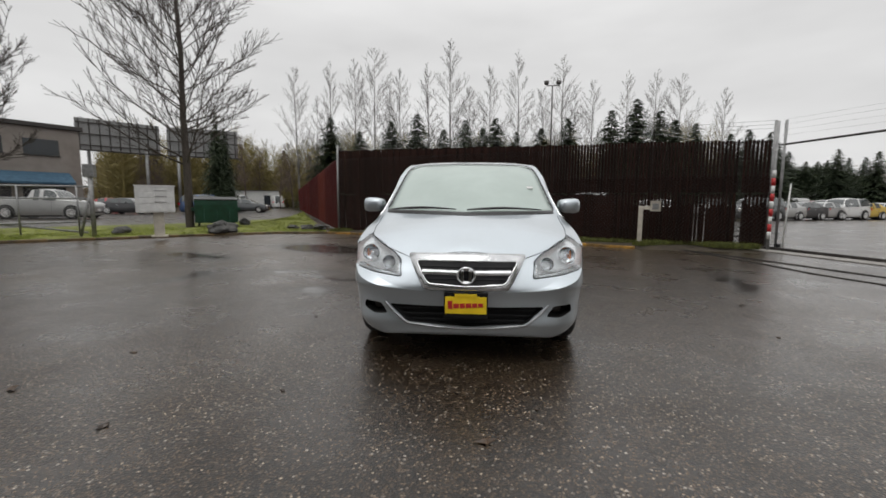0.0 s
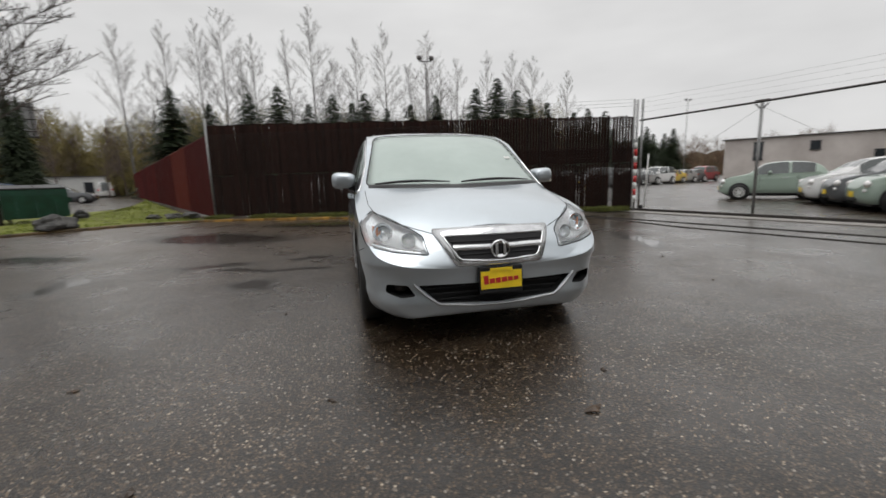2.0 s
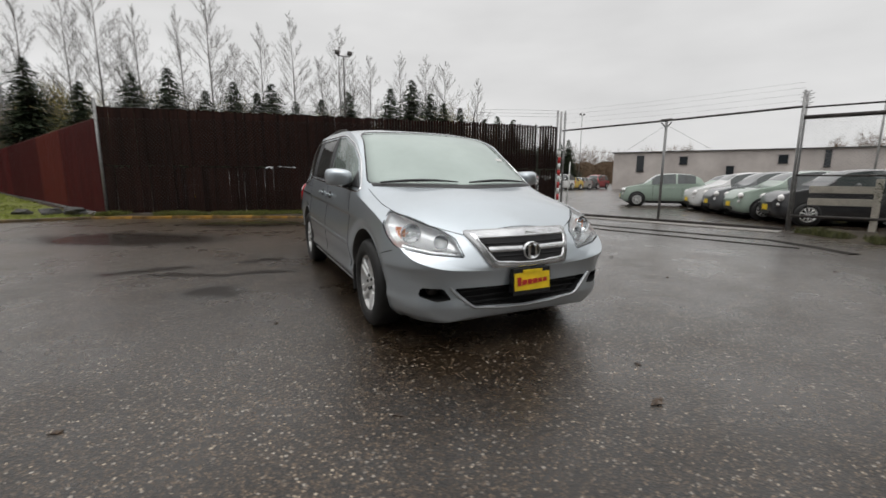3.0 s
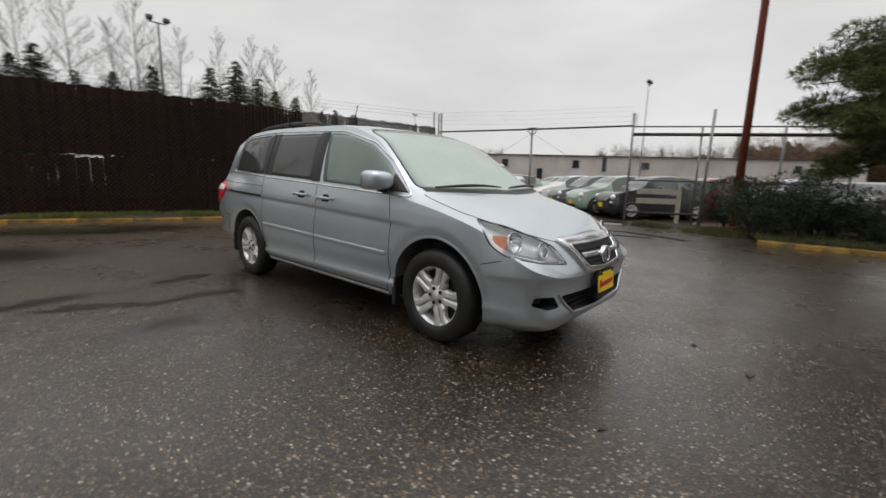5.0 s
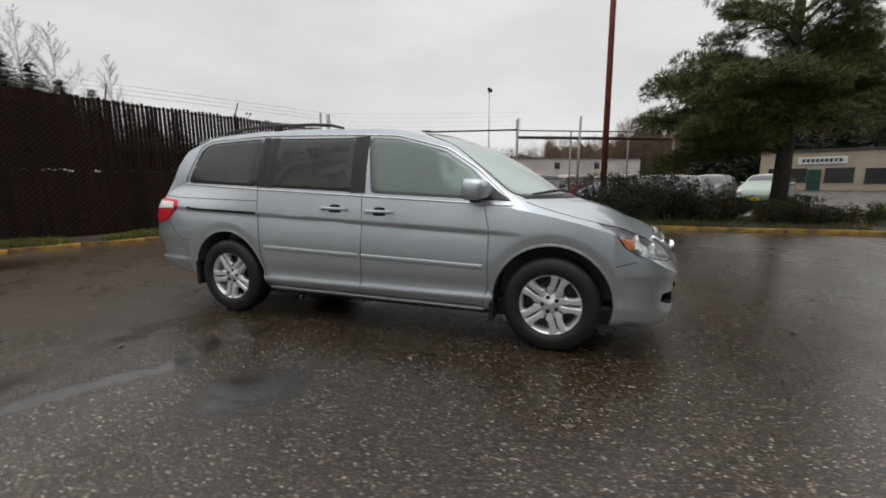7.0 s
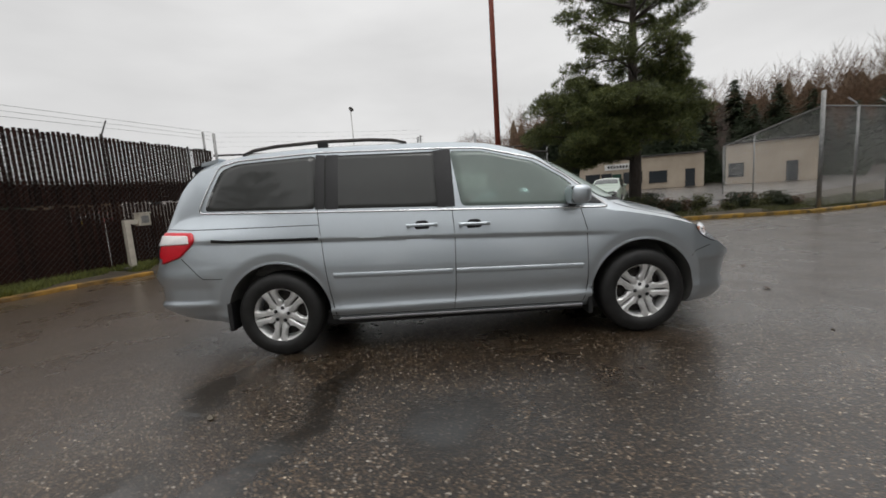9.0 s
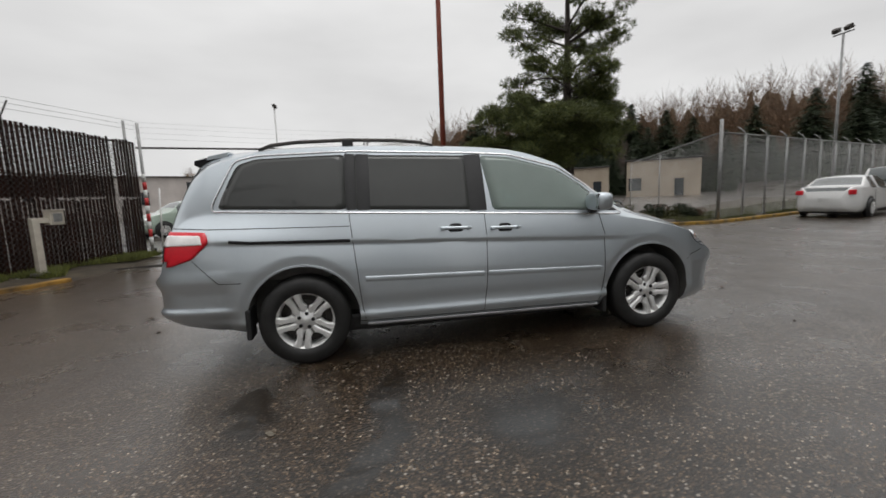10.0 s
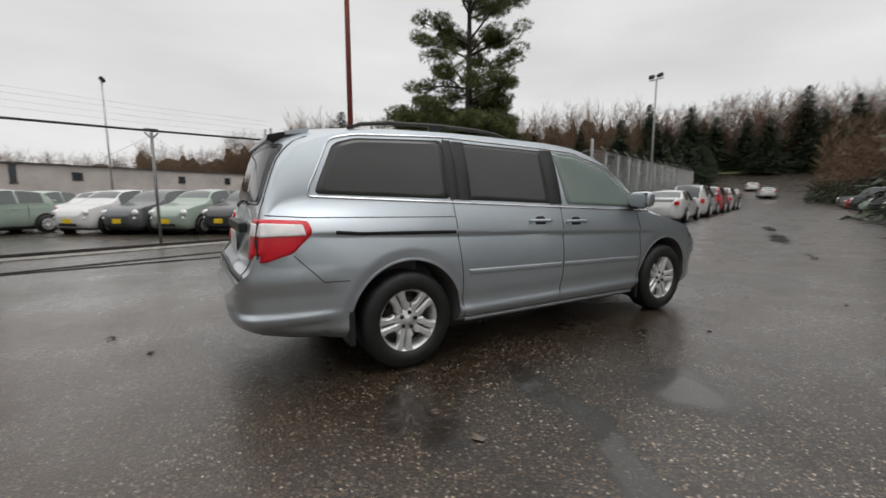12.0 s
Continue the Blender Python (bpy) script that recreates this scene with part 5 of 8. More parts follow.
def spaced(lo, hi, n, ends=0.0):
    out = []
    for i in range(n):
        t = i / (n - 1)
        t = (1 - ends) * t + ends * (0.5 - 0.5 * math.cos(math.pi * t))
        out.append(lo + (hi - lo) * t)
    return out


van_ys = spaced(-2.39, -1.9, 34, 0.0)[:-1] + spaced(-1.9, 2.1, 150)[:-1] + spaced(2.1, 2.64, 44)
body_data = van_loft(van_ys)
_bm = bmesh.new()
_me = mesh_of("van_skin", *body_data)
_bm.from_mesh(_me)
bmesh.ops.recalc_face_normals(_bm, faces=_bm.faces[:])
from mathutils.bvhtree import BVHTree
SKIN = BVHTree.FromBMesh(_bm)
_bm.free()


def skin(p, d):
    """The body's surface met from p along d: place and outward normal."""
    hit, nrm, _, _ = SKIN.ray_cast(Vector(p), Vector(d).normalized(), 6.0)
    if hit is None:
        hit, nrm, _, _ = SKIN.find_nearest(Vector(p) + Vector(d).normalized() * 2.2)
    if nrm.dot(Vector(d)) > 0:
        nrm = -nrm
    return hit, nrm


def from_side(s):
    return lambda a, b: ((2.5 * s, a, b), (-s, 0, 0))


def from_front(a, b):
    return (a, -4.0, b), (0, 1, 0)


def from_back(a, b):
    return (a, 4.0, b), (0, -1, 0)


def from_top(a, b):
    return (a, b, 3.0), (0, 0, -1)


def rounded(outline, r, n=5):
    """An outline with its corners rounded off."""
    out, m = [], len(outline)
    for i in range(m):
        p, a, b = Vector(outline[i]), Vector(outline[i - 1]), Vector(outline[(i + 1) % m])
        ra = min(r, (a - p).length * 0.45, (b - p).length * 0.45)
        s, e = p + (a - p).normalized() * ra, p + (b - p).normalized() * ra
        for k in range(n + 1):
            t = k / n
            out.append(tuple(s * (1 - t) ** 2 + p * 2 * t * (1 - t) + e * t * t))
    return out


def dense(outline, step=0.05, closed=True):
    out, m = [], len(outline)
    for i in range(m if closed else m - 1):
        a, b = Vector(outline[i]), Vector(outline[(i + 1) % m])
        n = max(int((b - a).length / step), 1)
        out += [tuple(a.lerp(b, k / n)) for k in range(n)]
    return out if closed else out + [outline[-1]]


def panel_data(outline, view, lift, rings=6, depth=0.006, bulge=0.0):
    """A sheet that hugs the body inside an outline, lifted off it, with an edge down to the body."""
    pts = dense(outline)
    c = Vector((sum(p[0] for p in pts) / len(pts), sum(p[1] for p in pts) / len(pts)))
    verts, faces, n = [], [], len(pts)
    for r in range(rings):
        k = 1 - r / rings
        for p in pts:
            q = c + (Vector(p) - c) * k
            h, nm = skin(*view(q.x, q.y))
            verts.append(h + nm * (lift + bulge * (1 - k * k)))
    h, nm = skin(*view(c.x, c.y))
    verts.append(h + nm * (lift + bulge))
    for r in range(rings - 1):
        for i in range(n):
            j = (i + 1) % n
            faces.append((r * n + i, r * n + j, (r + 1) * n + j, (r + 1) * n + i))
    last = (rings - 1) * n
    for i in range(n):
        faces.append((last + i, last + (i + 1) % n, rings * n))
    o = len(verts)
    for p in pts:
        h, nm = skin(*view(*p))
        verts.append(h + nm * (lift - depth))
    for i in range(n):
        j = (i + 1) % n
        faces.append((o + i, o + j, j, i))
    a, b, c3 = (Vector(verts[q]) for q in faces[0][:3])
    if (b - a).cross(c3 - b).dot(skin(*view(*pts[0]))[1]) < 0:
        faces = [f[::-1] for f in faces]
    return verts, faces


def strip_data(line, view, width, lift, closed=False, thick=0.006):
    """A raised moulding along a line on the body."""
    pts = dense(line, 0.04, closed)
    n = len(pts)
    verts, faces = [], []
    for i, p in enumerate(pts):
        a = Vector(pts[i - 1] if closed or i else pts[i])
        b = Vector(pts[(i + 1) % n] if closed or i < n - 1 else pts[i])
        t = (b - a).normalized() if (b - a).length > 1e-6 else Vector((1, 0))
        nn = Vector((-t.y, t.x)) * width / 2
        row = []
        for s, l in ((-1, lift - thick), (-0.8, lift), (0.8, lift), (1, lift - thick)):
            q = Vector(p) + nn * s
            h, nm = skin(*view(q.x, q.y))
            row.append(h + nm * l)
        verts += row
    for i in range(n if closed else n - 1):
        j = (i + 1) % n
        for k in range(3):
            faces.append((i * 4 + k, j * 4 + k, j * 4 + k + 1, i * 4 + k + 1))
    a, b, c3 = (Vector(verts[q]) for q in faces[1][:3])
    if (b - a).cross(c3 - b).dot(skin(*view(*pts[0]))[1]) < 0:
        faces = [f[::-1] for f in faces]
    return verts, faces


van = empty("minivan", Matrix.Identity(4), "blue-grey silver minivan parked on wet asphalt", "minivan")


def vpart(name, data, mat, parent=None, label="", smooth=True):
    return link(name, mesh_of(name, *data, smooth), mat, parent or van, label)


# outlines on the side (y, z) and front or back (x, z)
BELT_LINE = lambda y: 1.137 + 0.044 * y
WIN_FRONT = rounded([(-1.13, 1.10), (-0.05, BELT_LINE(-0.05) + 0.015), (0.02, 1.605), (-0.24, 1.588), (-0.66, 1.475), (-0.90, 1.325)], 0.04)
WIN_SLIDE = rounded([(0.12, BELT_LINE(0.12) + 0.015), (1.07, BELT_LINE(1.07) + 0.015), (1.06, 1.632), (0.13, 1.608)], 0.03)
WIN_REAR = rounded([(1.13, BELT_LINE(1.13) + 0.015), (2.095, 1.240), (2.06, 1.33), (1.945, 1.575), (1.80, 1.618), (1.12, 1.637)], 0.05)
DLO = rounded([(-1.24, 1.065), (2.13, 1.224), (2.13, 1.27), (1.965, 1.605), (1.80, 1.642), (1.09, 1.662), (0.1, 1.63), (-0.24, 1.61), (-0.68, 1.495), (-0.93, 1.335)], 0.05)
WINDSHIELD = rounded([(-0.82, 1.135), (0, 1.115), (0.82, 1.135), (0.685, 1.595), (0.62, 1.630), (0, 1.643), (-0.62, 1.630), (-0.685, 1.595)], 0.04)
REAR_GLASS = rounded([(-0.70, 1.18), (0.70, 1.18), (0.60, 1.56), (-0.60, 1.56)], 0.06)


HEADLAMP = rounded([(0.457, 0.660), (0.515, 0.775), (0.60, 0.828), (0.76, 0.900), (0.890, 0.950), (0.893, 0.86), (0.868, 0.79), (0.815, 0.732), (0.63, 0.684)], 0.02)


MOUTH = rounded([(-0.575, 0.460), (0, 0.452), (0.575, 0.460), (0.43, 0.330), (0, 0.300), (-0.43, 0.330)], 0.03)
FOG = {s: rounded([(s * 0.585, 0.385), (s * 0.64, 0.463), (s * 0.775, 0.468), (s * 0.785, 0.41), (s * 0.69, 0.375)][::s], 0.02) for s in (-1, 1)}


def lamp_view(s):
    """Seen along the headlamp's slant; a is close to the distance from the centre line."""
    d = Vector((-s * 0.55, 0.84, 0)).normalized()
    return lambda a, b: (Vector((s * (a + 0.02), -2.345 + 0.9 * max(a - 0.42, 0), b)) - d * 1.2, d)


def lamp_pocket(s, deep):
    """A solid that reaches from outside the skin to a hollow behind the headlamp's outline."""
    view = lamp_view(s)
    pts = dense(HEADLAMP)
    mid = Vector((sum(p[0] for p in pts) / len(pts), sum(p[1] for p in pts) / len(pts)))
    bm, rings = bmesh.new(), ([], [])
    for p in pts:
        h, _ = skin(*view(*p))
        d = view(*p)[1]
        rings[0].append(bm.verts.new(h - d * 0.12))
        q = mid + (Vector(p) - mid) * 0.93
        h2, _ = skin(*view(q.x, q.y))
        rings[1].append(bm.verts.new(h2 + d * deep))
    n = len(pts)
    for i in range(n):
        j = (i + 1) % n
        bm.faces.new((rings[0][i], rings[0][j], rings[1][j], rings[1][i]))
    for ring in rings:
        c = bm.verts.new(sum((v.co for v in ring), Vector()) / n)
        for i in range(n):
            bm.faces.new((ring[i], ring[(i + 1) % n], c))
    return bm


def cut_body():
    ob = link("body", mesh_of("body", *body_data, True), M_PAINT, van, "blue-grey silver metallic bodywork beaded with rain")
    me = ob.data
    me.materials.append(M_CABIN)
    me.materials.append(M_REFLECT)
    me.materials.append(M_SEAM)
    tools = []

    def tool(bm, slot=1):
        t = bpy.data.meshes.new("cutter")
        bmesh.ops.recalc_face_normals(bm, faces=bm.faces[:])
        bmesh.ops.triangulate(bm, faces=[f for f in bm.faces if len(f.verts) > 4])
        bm.to_mesh(t)
        bm.free()
        t.materials.append(M_PAINT)
        t.materials.append(M_CABIN)
        t.materials.append(M_REFLECT)
        t.materials.append(M_SEAM)
        t.polygons.foreach_set("material_index", [slot] * len(t.polygons))
        tools.append(new("cutter", t))

    cab = bmesh.new()
    tmp = mesh_of("cabin", *van_loft(spaced(-1.42, 2.30, 40), 0.055, 0.42))
    cab.from_mesh(tmp)
    bmesh.ops.remove_doubles(cab, verts=cab.verts[:], dist=0.0005)
    tool(cab)
    for w in (WIN_FRONT, WIN_SLIDE, WIN_REAR):
        tool(prismed(w, -1.3, 1.3, "x"))
    tool(prismed(WINDSHIELD, -1.75, 0.1, "y"))
    tool(prismed(REAR_GLASS, 1.9, 2.9, "y"))
    for s in (-1, 1):
        tool(lamp_pocket(s, 0.07), 2)
        tool(prismed(FOG[s], -2.7, -2.14, "y"), 3)
    tool(prismed(MOUTH, -2.7, -2.27, "y"), 3)
    for yw in (-1.5, 1.5):
        for s in (-1, 1):
            bm = bmesh.new()
            prism(bm, [(yw + 0.425 * math.cos(2 * math.pi * k / 64), 0.36 + 0.425 * math.sin(2 * math.pi * k / 64)) for k in range(64)], 0.62 * s, 1.3 * s, "x")
            tool(bm)
    for t in tools:
        md = ob.modifiers.new("cut", "BOOLEAN")
        md.operation, md.solver, md.object = "DIFFERENCE", "EXACT", t
    dg = bpy.context.evaluated_depsgraph_get()
    done = bpy.data.meshes.new_from_object(ob.evaluated_get(dg))
    ob.modifiers.clear()
    ob.data = done
    done.name = "body"
    for t in tools:
        bpy.data.objects.remove(t)
    bmm = bmesh.new()
    bmm.from_mesh(done)
    for f in bmm.faces:
        f.smooth = True
    for e in bmm.edges:
        if len(e.link_faces) == 2 and (e.calc_face_angle(0) > radians(38) or e.link_faces[0].material_index != e.link_faces[1].material_index):
            e.smooth = False
    bmm.to_mesh(done)
    bmm.free()
    return ob


cut_body()

for s in (-1, 1):
    sv = from_side(s)
    vpart("window", panel_data(WIN_REAR, sv, 0.001), M_GLASS_DARK, van, "dark tinted quarter window")
    vpart("window", panel_data(WIN_SLIDE, sv, 0.001), M_GLASS_DARK, van, "dark tinted sliding door window")
    vpart("window", panel_data(WIN_FRONT, sv, 0.001), M_GLASS_SIDE, van, "misted greenish front door window")
    vpart("window_trim", strip_data(DLO, sv, 0.015, 0.007, True), M_CHROME, van, "bright chrome window surround")
    for name, line, w in (("pillar", [(0.075, 1.15), (0.085, 1.615)], 0.155), ("pillar", [(1.10, 1.197), (1.09, 1.64)], 0.085), ("pillar", [(1.00, 1.192), (0.99, 1.635)], 0.11)):
        vpart(name, strip_data(line, sv, w, 0.004), M_BLACK, van, "black pillar cover")
    vpart("sail_panel", panel_data(rounded([(-1.19, 1.095), (-0.99, 1.108), (-0.99, 1.245)], 0.01), sv, 0.006), M_BLACK, van)
    # shut lines
    for line in ([(1.115, 1.655), (1.12, 1.19), (1.10, 0.95), (1.055, 0.43), (1.03, 0.31)], [(0.045, 1.63), (0.03, 1.13), (0.02, 0.9), (0.035, 0.5), (0.06, 0.32)],
                 [(-1.0, 1.085), (-1.045, 0.9), (-1.04, 0.45), (-1.0, 0.31)], [(1.1, 0.315), (-1.0, 0.30)], [(2.44, 1.115), (2.16, 1.095), (1.12, 1.075)],
                 [(2.26, 0.87), (2.09, 0.695), (1.93, 0.69)], [(-2.06, 0.70), (-1.93, 0.665), (-1.9, 0.62)]):
        vpart("shut_line", strip_data(line, sv, 0.006, 0.002, False, 0.003), M_SEAM)
    vpart("slide_track", strip_data([(2.0, 1.0), (1.85, 0.985), (1.12, 0.965)], sv, 0.026, 0.004), M_SEAM, van, "black sliding door track")
    for a, b in ((1.02, 0.06), (0.02, -1.0)):
        za, zb = 0.634 + 0.0255 * a, 0.634 + 0.0255 * b
        vpart("side_moulding", strip_data([(a, za), (b, zb)], sv, 0.040, 0.007, False, 0.004), M_PAINT)
        vpart("moulding_insert", strip_data([(a, za + 0.013), (b, zb + 0.013)], sv, 0.005, 0.0082, False, 0.003), M_PAINT)
    vpart("sill_trim", strip_data([(1.02, 0.285), (-1.0, 0.272)], sv, 0.022, 0.016, False, 0.012), M_SATIN, van, "pale sill edge")
    # wheel arch lips
    for yw in (-1.5, 1.5):
        arc = [(yw + 0.437 * math.cos(radians(a)), 0.36 + 0.437 * math.sin(radians(a))) for a in range(-8, 190, 6)]
        vpart("arch_lip", strip_data(arc, sv, 0.010, 0.0008, False, 0.006), M_PAINT)
    for yy, zz in ((1.915, 0.36), (-1.065, 0.31)):
        part("mud_flap", boxed((0.18, 0.04, 0.24), (s * 0.84, yy, zz), 0, 0.015), M_BLACK, van)
    # door handles: a pull bar over a flat panel, darkened as recess shade
    for yh, zh in ((0.28, 1.015), (-0.14, 0.998)):
        vpart("handle_shade", panel_data(rounded([(yh - 0.065, zh - 0.028), (yh + 0.065, zh - 0.028), (yh + 0.05, zh + 0.04), (yh - 0.05, zh + 0.04)], 0.03), sv, 0.0025, 3), M_SEAM)
        bar = vpart("door_handle", strip_data([(yh - 0.125, zh), (yh + 0.125, zh + 0.006)], sv, 0.024, 0.018, False, 0.005), M_PAINT)
        for e in (-0.11, 0.11):
            h, nm = skin(*sv(yh + e, zh))
            part("handle_foot", boxed((0.04, 0.03, 0.024), h + nm * 0.015, 0, 0.006), M_PAINT, bar)
    # tail lamps
    tv = lambda a, b, s=s: ((s * 2.2, a + 0.666, b), (-s, -0.52, 0))
    TAIL = rounded([(2.15, 1.005), (2.19, 1.07), (2.57, 1.09), (2.585, 0.85), (2.44, 0.835), (2.27, 0.885)], 0.025)
    lamp = vpart("tail_lamp", panel_data(TAIL, tv, 0.012, 7, 0.02, 0.004), M_RED_LENS, van, "red tail lamp")
    vpart("clear_band", panel_data(rounded([(2.190, 0.988), (2.218, 1.046), (2.475, 1.058), (2.475, 0.983)], 0.015), tv, 0.021, 5, 0.01, 0.002), M_WHITE_LENS, lamp, "white upper lens band")
    vpart("clear_band", panel_data(rounded([(2.495, 0.983), (2.495, 1.058), (2.562, 1.062), (2.567, 0.983)], 0.01), tv, 0.021, 4, 0.01, 0.002), M_WHITE_LENS, lamp, "white upper lens band")
    vpart("lamp_split", strip_data([(2.485, 0.86), (2.485, 1.075)], tv, 0.007, 0.020, False, 0.006), M_SEAM, lamp)
    # roof rack
    rail_y = [1.80, 1.70, 1.5, 1.1, 0.7, 0.5, 0.38]
    rise = [0.006, 0.030, 0.042, 0.045, 0.041, 0.029, 0.005]
    pth = []
    for yy, rz in zip(rail_y, rise):
        h, nm = skin(*from_top(s * 0.585, yy))
        pth.append(h + Vector((0, 0, rz)))
    rack = vpart("roof_rail", tube_data(pth, [0.011, 0.015, 0.015, 0.015, 0.015, 0.014, 0.010], 10), M_DARKSTEEL, van, "dark grey roof rail")
    h, nm = skin(*from_top(s * 0.585, 1.1))
    part("rail_foot", boxed((0.04, 0.09, 0.06), h + Vector((0, 0, 0.022)), 0, 0.012), M_BLACK, rack)
    # mirrors
    bm = bmesh.new()
    bmesh.ops.create_uvsphere(bm, u_segments=24, v_segments=14, radius=1.0)
    for v in bm.verts:
        c = v.co
        c.x, c.y, c.z = [math.copysign(abs(q) ** 0.62, q) for q in c]
        c.x, c.y, c.z = c.x * 0.112, c.y * 0.130 * (1 - 0.18 * c.x * s), c.z * 0.074 * (1 + 0.1 * c.x * s)
        if c.y > 0.03:
            c.y = 0.03 + (c.y - 0.03) * 0.25
    mirror = part("mirror", bm, M_PAINT, van, "body-coloured door mirror", True)
    mirror.matrix_basis = pose(s * 1.01, -0.93, 1.185, 0, 0, 0)
    g = part("mirror_glass", boxed((0.175, 0.008, 0.115), (0, 0.044, 0.0), 0, 0.003), M_CHROME, mirror, "silvered mirror glass")
    part("mirror_edge", boxed((0.192, 0.02, 0.128), (0, 0.034, 0.0), 0, 0.008), M_BLACK, mirror)
    part("mirror_arm", boxed((0.16, 0.07, 0.05), (-s * 0.12, 0.0, -0.07), 0, 0.018), M_BLACK, mirror)

    # headlamps: bowls in a silvered pocket behind a flush lens
    hl_view = lamp_view(s)
    inward = Vector((-s * 0.55, 0.84, 0)).normalized()
    house = vpart("headlamp", strip_data(HEADLAMP, hl_view, 0.006, 0.0015, True, 0.006), M_SEAM, van, "clear headlamp with twin chrome bowls and amber indicator")
    for a, b, r, deep in ((0.745, 0.802, 0.072, 0.040), (0.590, 0.748, 0.054, 0.036)):
        h, nm = skin(*hl_view(a, b))
        fw = (nm * 0.4 + Vector((s * 0.12, -1, 0))).normalized()
        prof = [(r, 0.020), (r * 0.97, 0.026), (r * 0.9, 0.014), (r * 0.7, -0.012), (r * 0.4, -0.026), (r * 0.30, -0.006), (r * 0.18, 0.004), (0.001, 0.006)]
        ob = vpart("reflector", lathe_data(prof, 28), M_CHROME, house, "chrome lamp bowl")
        ob.matrix_basis = Matrix.Translation(h + inward * deep) @ fw.to_track_quat("X", "Z").to_matrix().to_4x4()
    vpart("lamp_bezel", strip_data([(0.50, 0.685), (0.62, 0.704), (0.77, 0.746)], hl_view, 0.020, -0.012, False, 0.006), M_CHROME, house)
    part("indicator", boxed((0.012, 0.105, 0.080), (s * 0.815, -1.985, 0.805), -s * 14, 0.005), M_AMBER, house, "amber turn signal")
    vpart("lens", panel_data(HEADLAMP, hl_view, 0.0012, 8, 0.002, 0.003), M_LENS, house, "clear plastic lens")

# front: grille, bumper mouth, fog slots, bonnet lines
GR = rounded([(-0.445, 0.812), (0, 0.828), (0.445, 0.812), (0.31, 0.585), (0, 0.572), (-0.31, 0.585)], 0.03)
GR_IN = rounded([(-0.375, 0.765), (0, 0.775), (0.375, 0.765), (0.28, 0.615), (0, 0.603), (-0.28, 0.615)], 0.03)
grille = vpart("grille", panel_data(GR, from_front, 0.020, 6, 0.03), M_GRILLE, van, "chrome framed grille with two dark slots")
vpart("grille_mesh", panel_data(GR_IN, from_front, 0.024, 5, 0.006), M_SEAM, grille, "dark slotted grille mesh")
for z, wd in ((0.687, 0.318),):
    vpart("grille_bar", strip_data([(-wd, z + 0.004), (0, z + 0.006), (wd, z + 0.004)], from_front, 0.036, 0.040, False, 0.02), M_GRILLE, grille)
for z, wd in ((0.728, 0.335), (0.648, 0.285)):
    vpart("grille_slat", strip_data([(-wd, z), (0, z + 0.004), (wd, z)], from_front, 0.008, 0.03, False, 0.008), M_SEAM, grille)
vpart("grille_rim", strip_data(GR_IN, from_front, 0.014, 0.032, True, 0.012), M_GRILLE, grille)
h, nm = skin(*from_front(0, 0.688))
badge = vpart("badge", lathe_data([(0.001, 0.014), (0.056, 0.014), (0.060, 0.020), (0.068, 0.020), (0.072, 0.010), (0.072, -0.01)], 28), M_CHROME, grille, "plain chrome badge")
badge.matrix_basis = Matrix.Translation(h + Vector((0, -0.038, 0))) @ pose(0, 0, 0, 0, -4, -90) @ Matrix.Diagonal((1, 1.0, 0.9, 1))
part("badge_centre", boxed((0.004, 0.105, 0.082), (0.0125, 0, 0), 0, 0.001), M_TRIMBLACK, badge)
for sy in (-0.028, 0.028):
    part("badge_bar", boxed((0.012, 0.022, 0.085), (0.016, sy, 0), 0, 0.003, (0, 0)), M_CHROME, badge)
for z in (0.345, 0.385, 0.425):
    part("air_intake_bar", boxed((0.86 + 2.2 * (z - 0.345), 0.012, 0.010), (0, -2.315, z), 0, 0.003), M_SEAM, van, "black bar across the lower air intake")
vpart("intake_lip", strip_data([(-0.60, 0.470), (-0.53, 0.395), (-0.43, 0.322), (-0.2, 0.293), (0, 0.286), (0.2, 0.293), (0.43, 0.322), (0.53, 0.395), (0.60, 0.470)], from_front, 0.016, 0.012, False, 0.014), M_SATIN)
for s in (-1, 1):
    part("fog_lamp", orb((0.045, 0.03, 0.03), (s * 0.67, -2.20, 0.425)), M_DARKSTEEL, van, "dark fog lamp in its recess", True)
for line in ([(-0.44, -2.20), (0, -2.245), (0.44, -2.20)], [(-0.835, -1.30), (-0.835, -1.65), (-0.80, -1.88), (-0.63, -2.07), (-0.44, -2.20)],
             [(0.835, -1.30), (0.835, -1.65), (0.80, -1.88), (0.63, -2.07), (0.44, -2.20)]):
    vpart("bonnet_line", strip_data(line, from_top, 0.005, 0.0018, False, 0.003), M_SEAM)

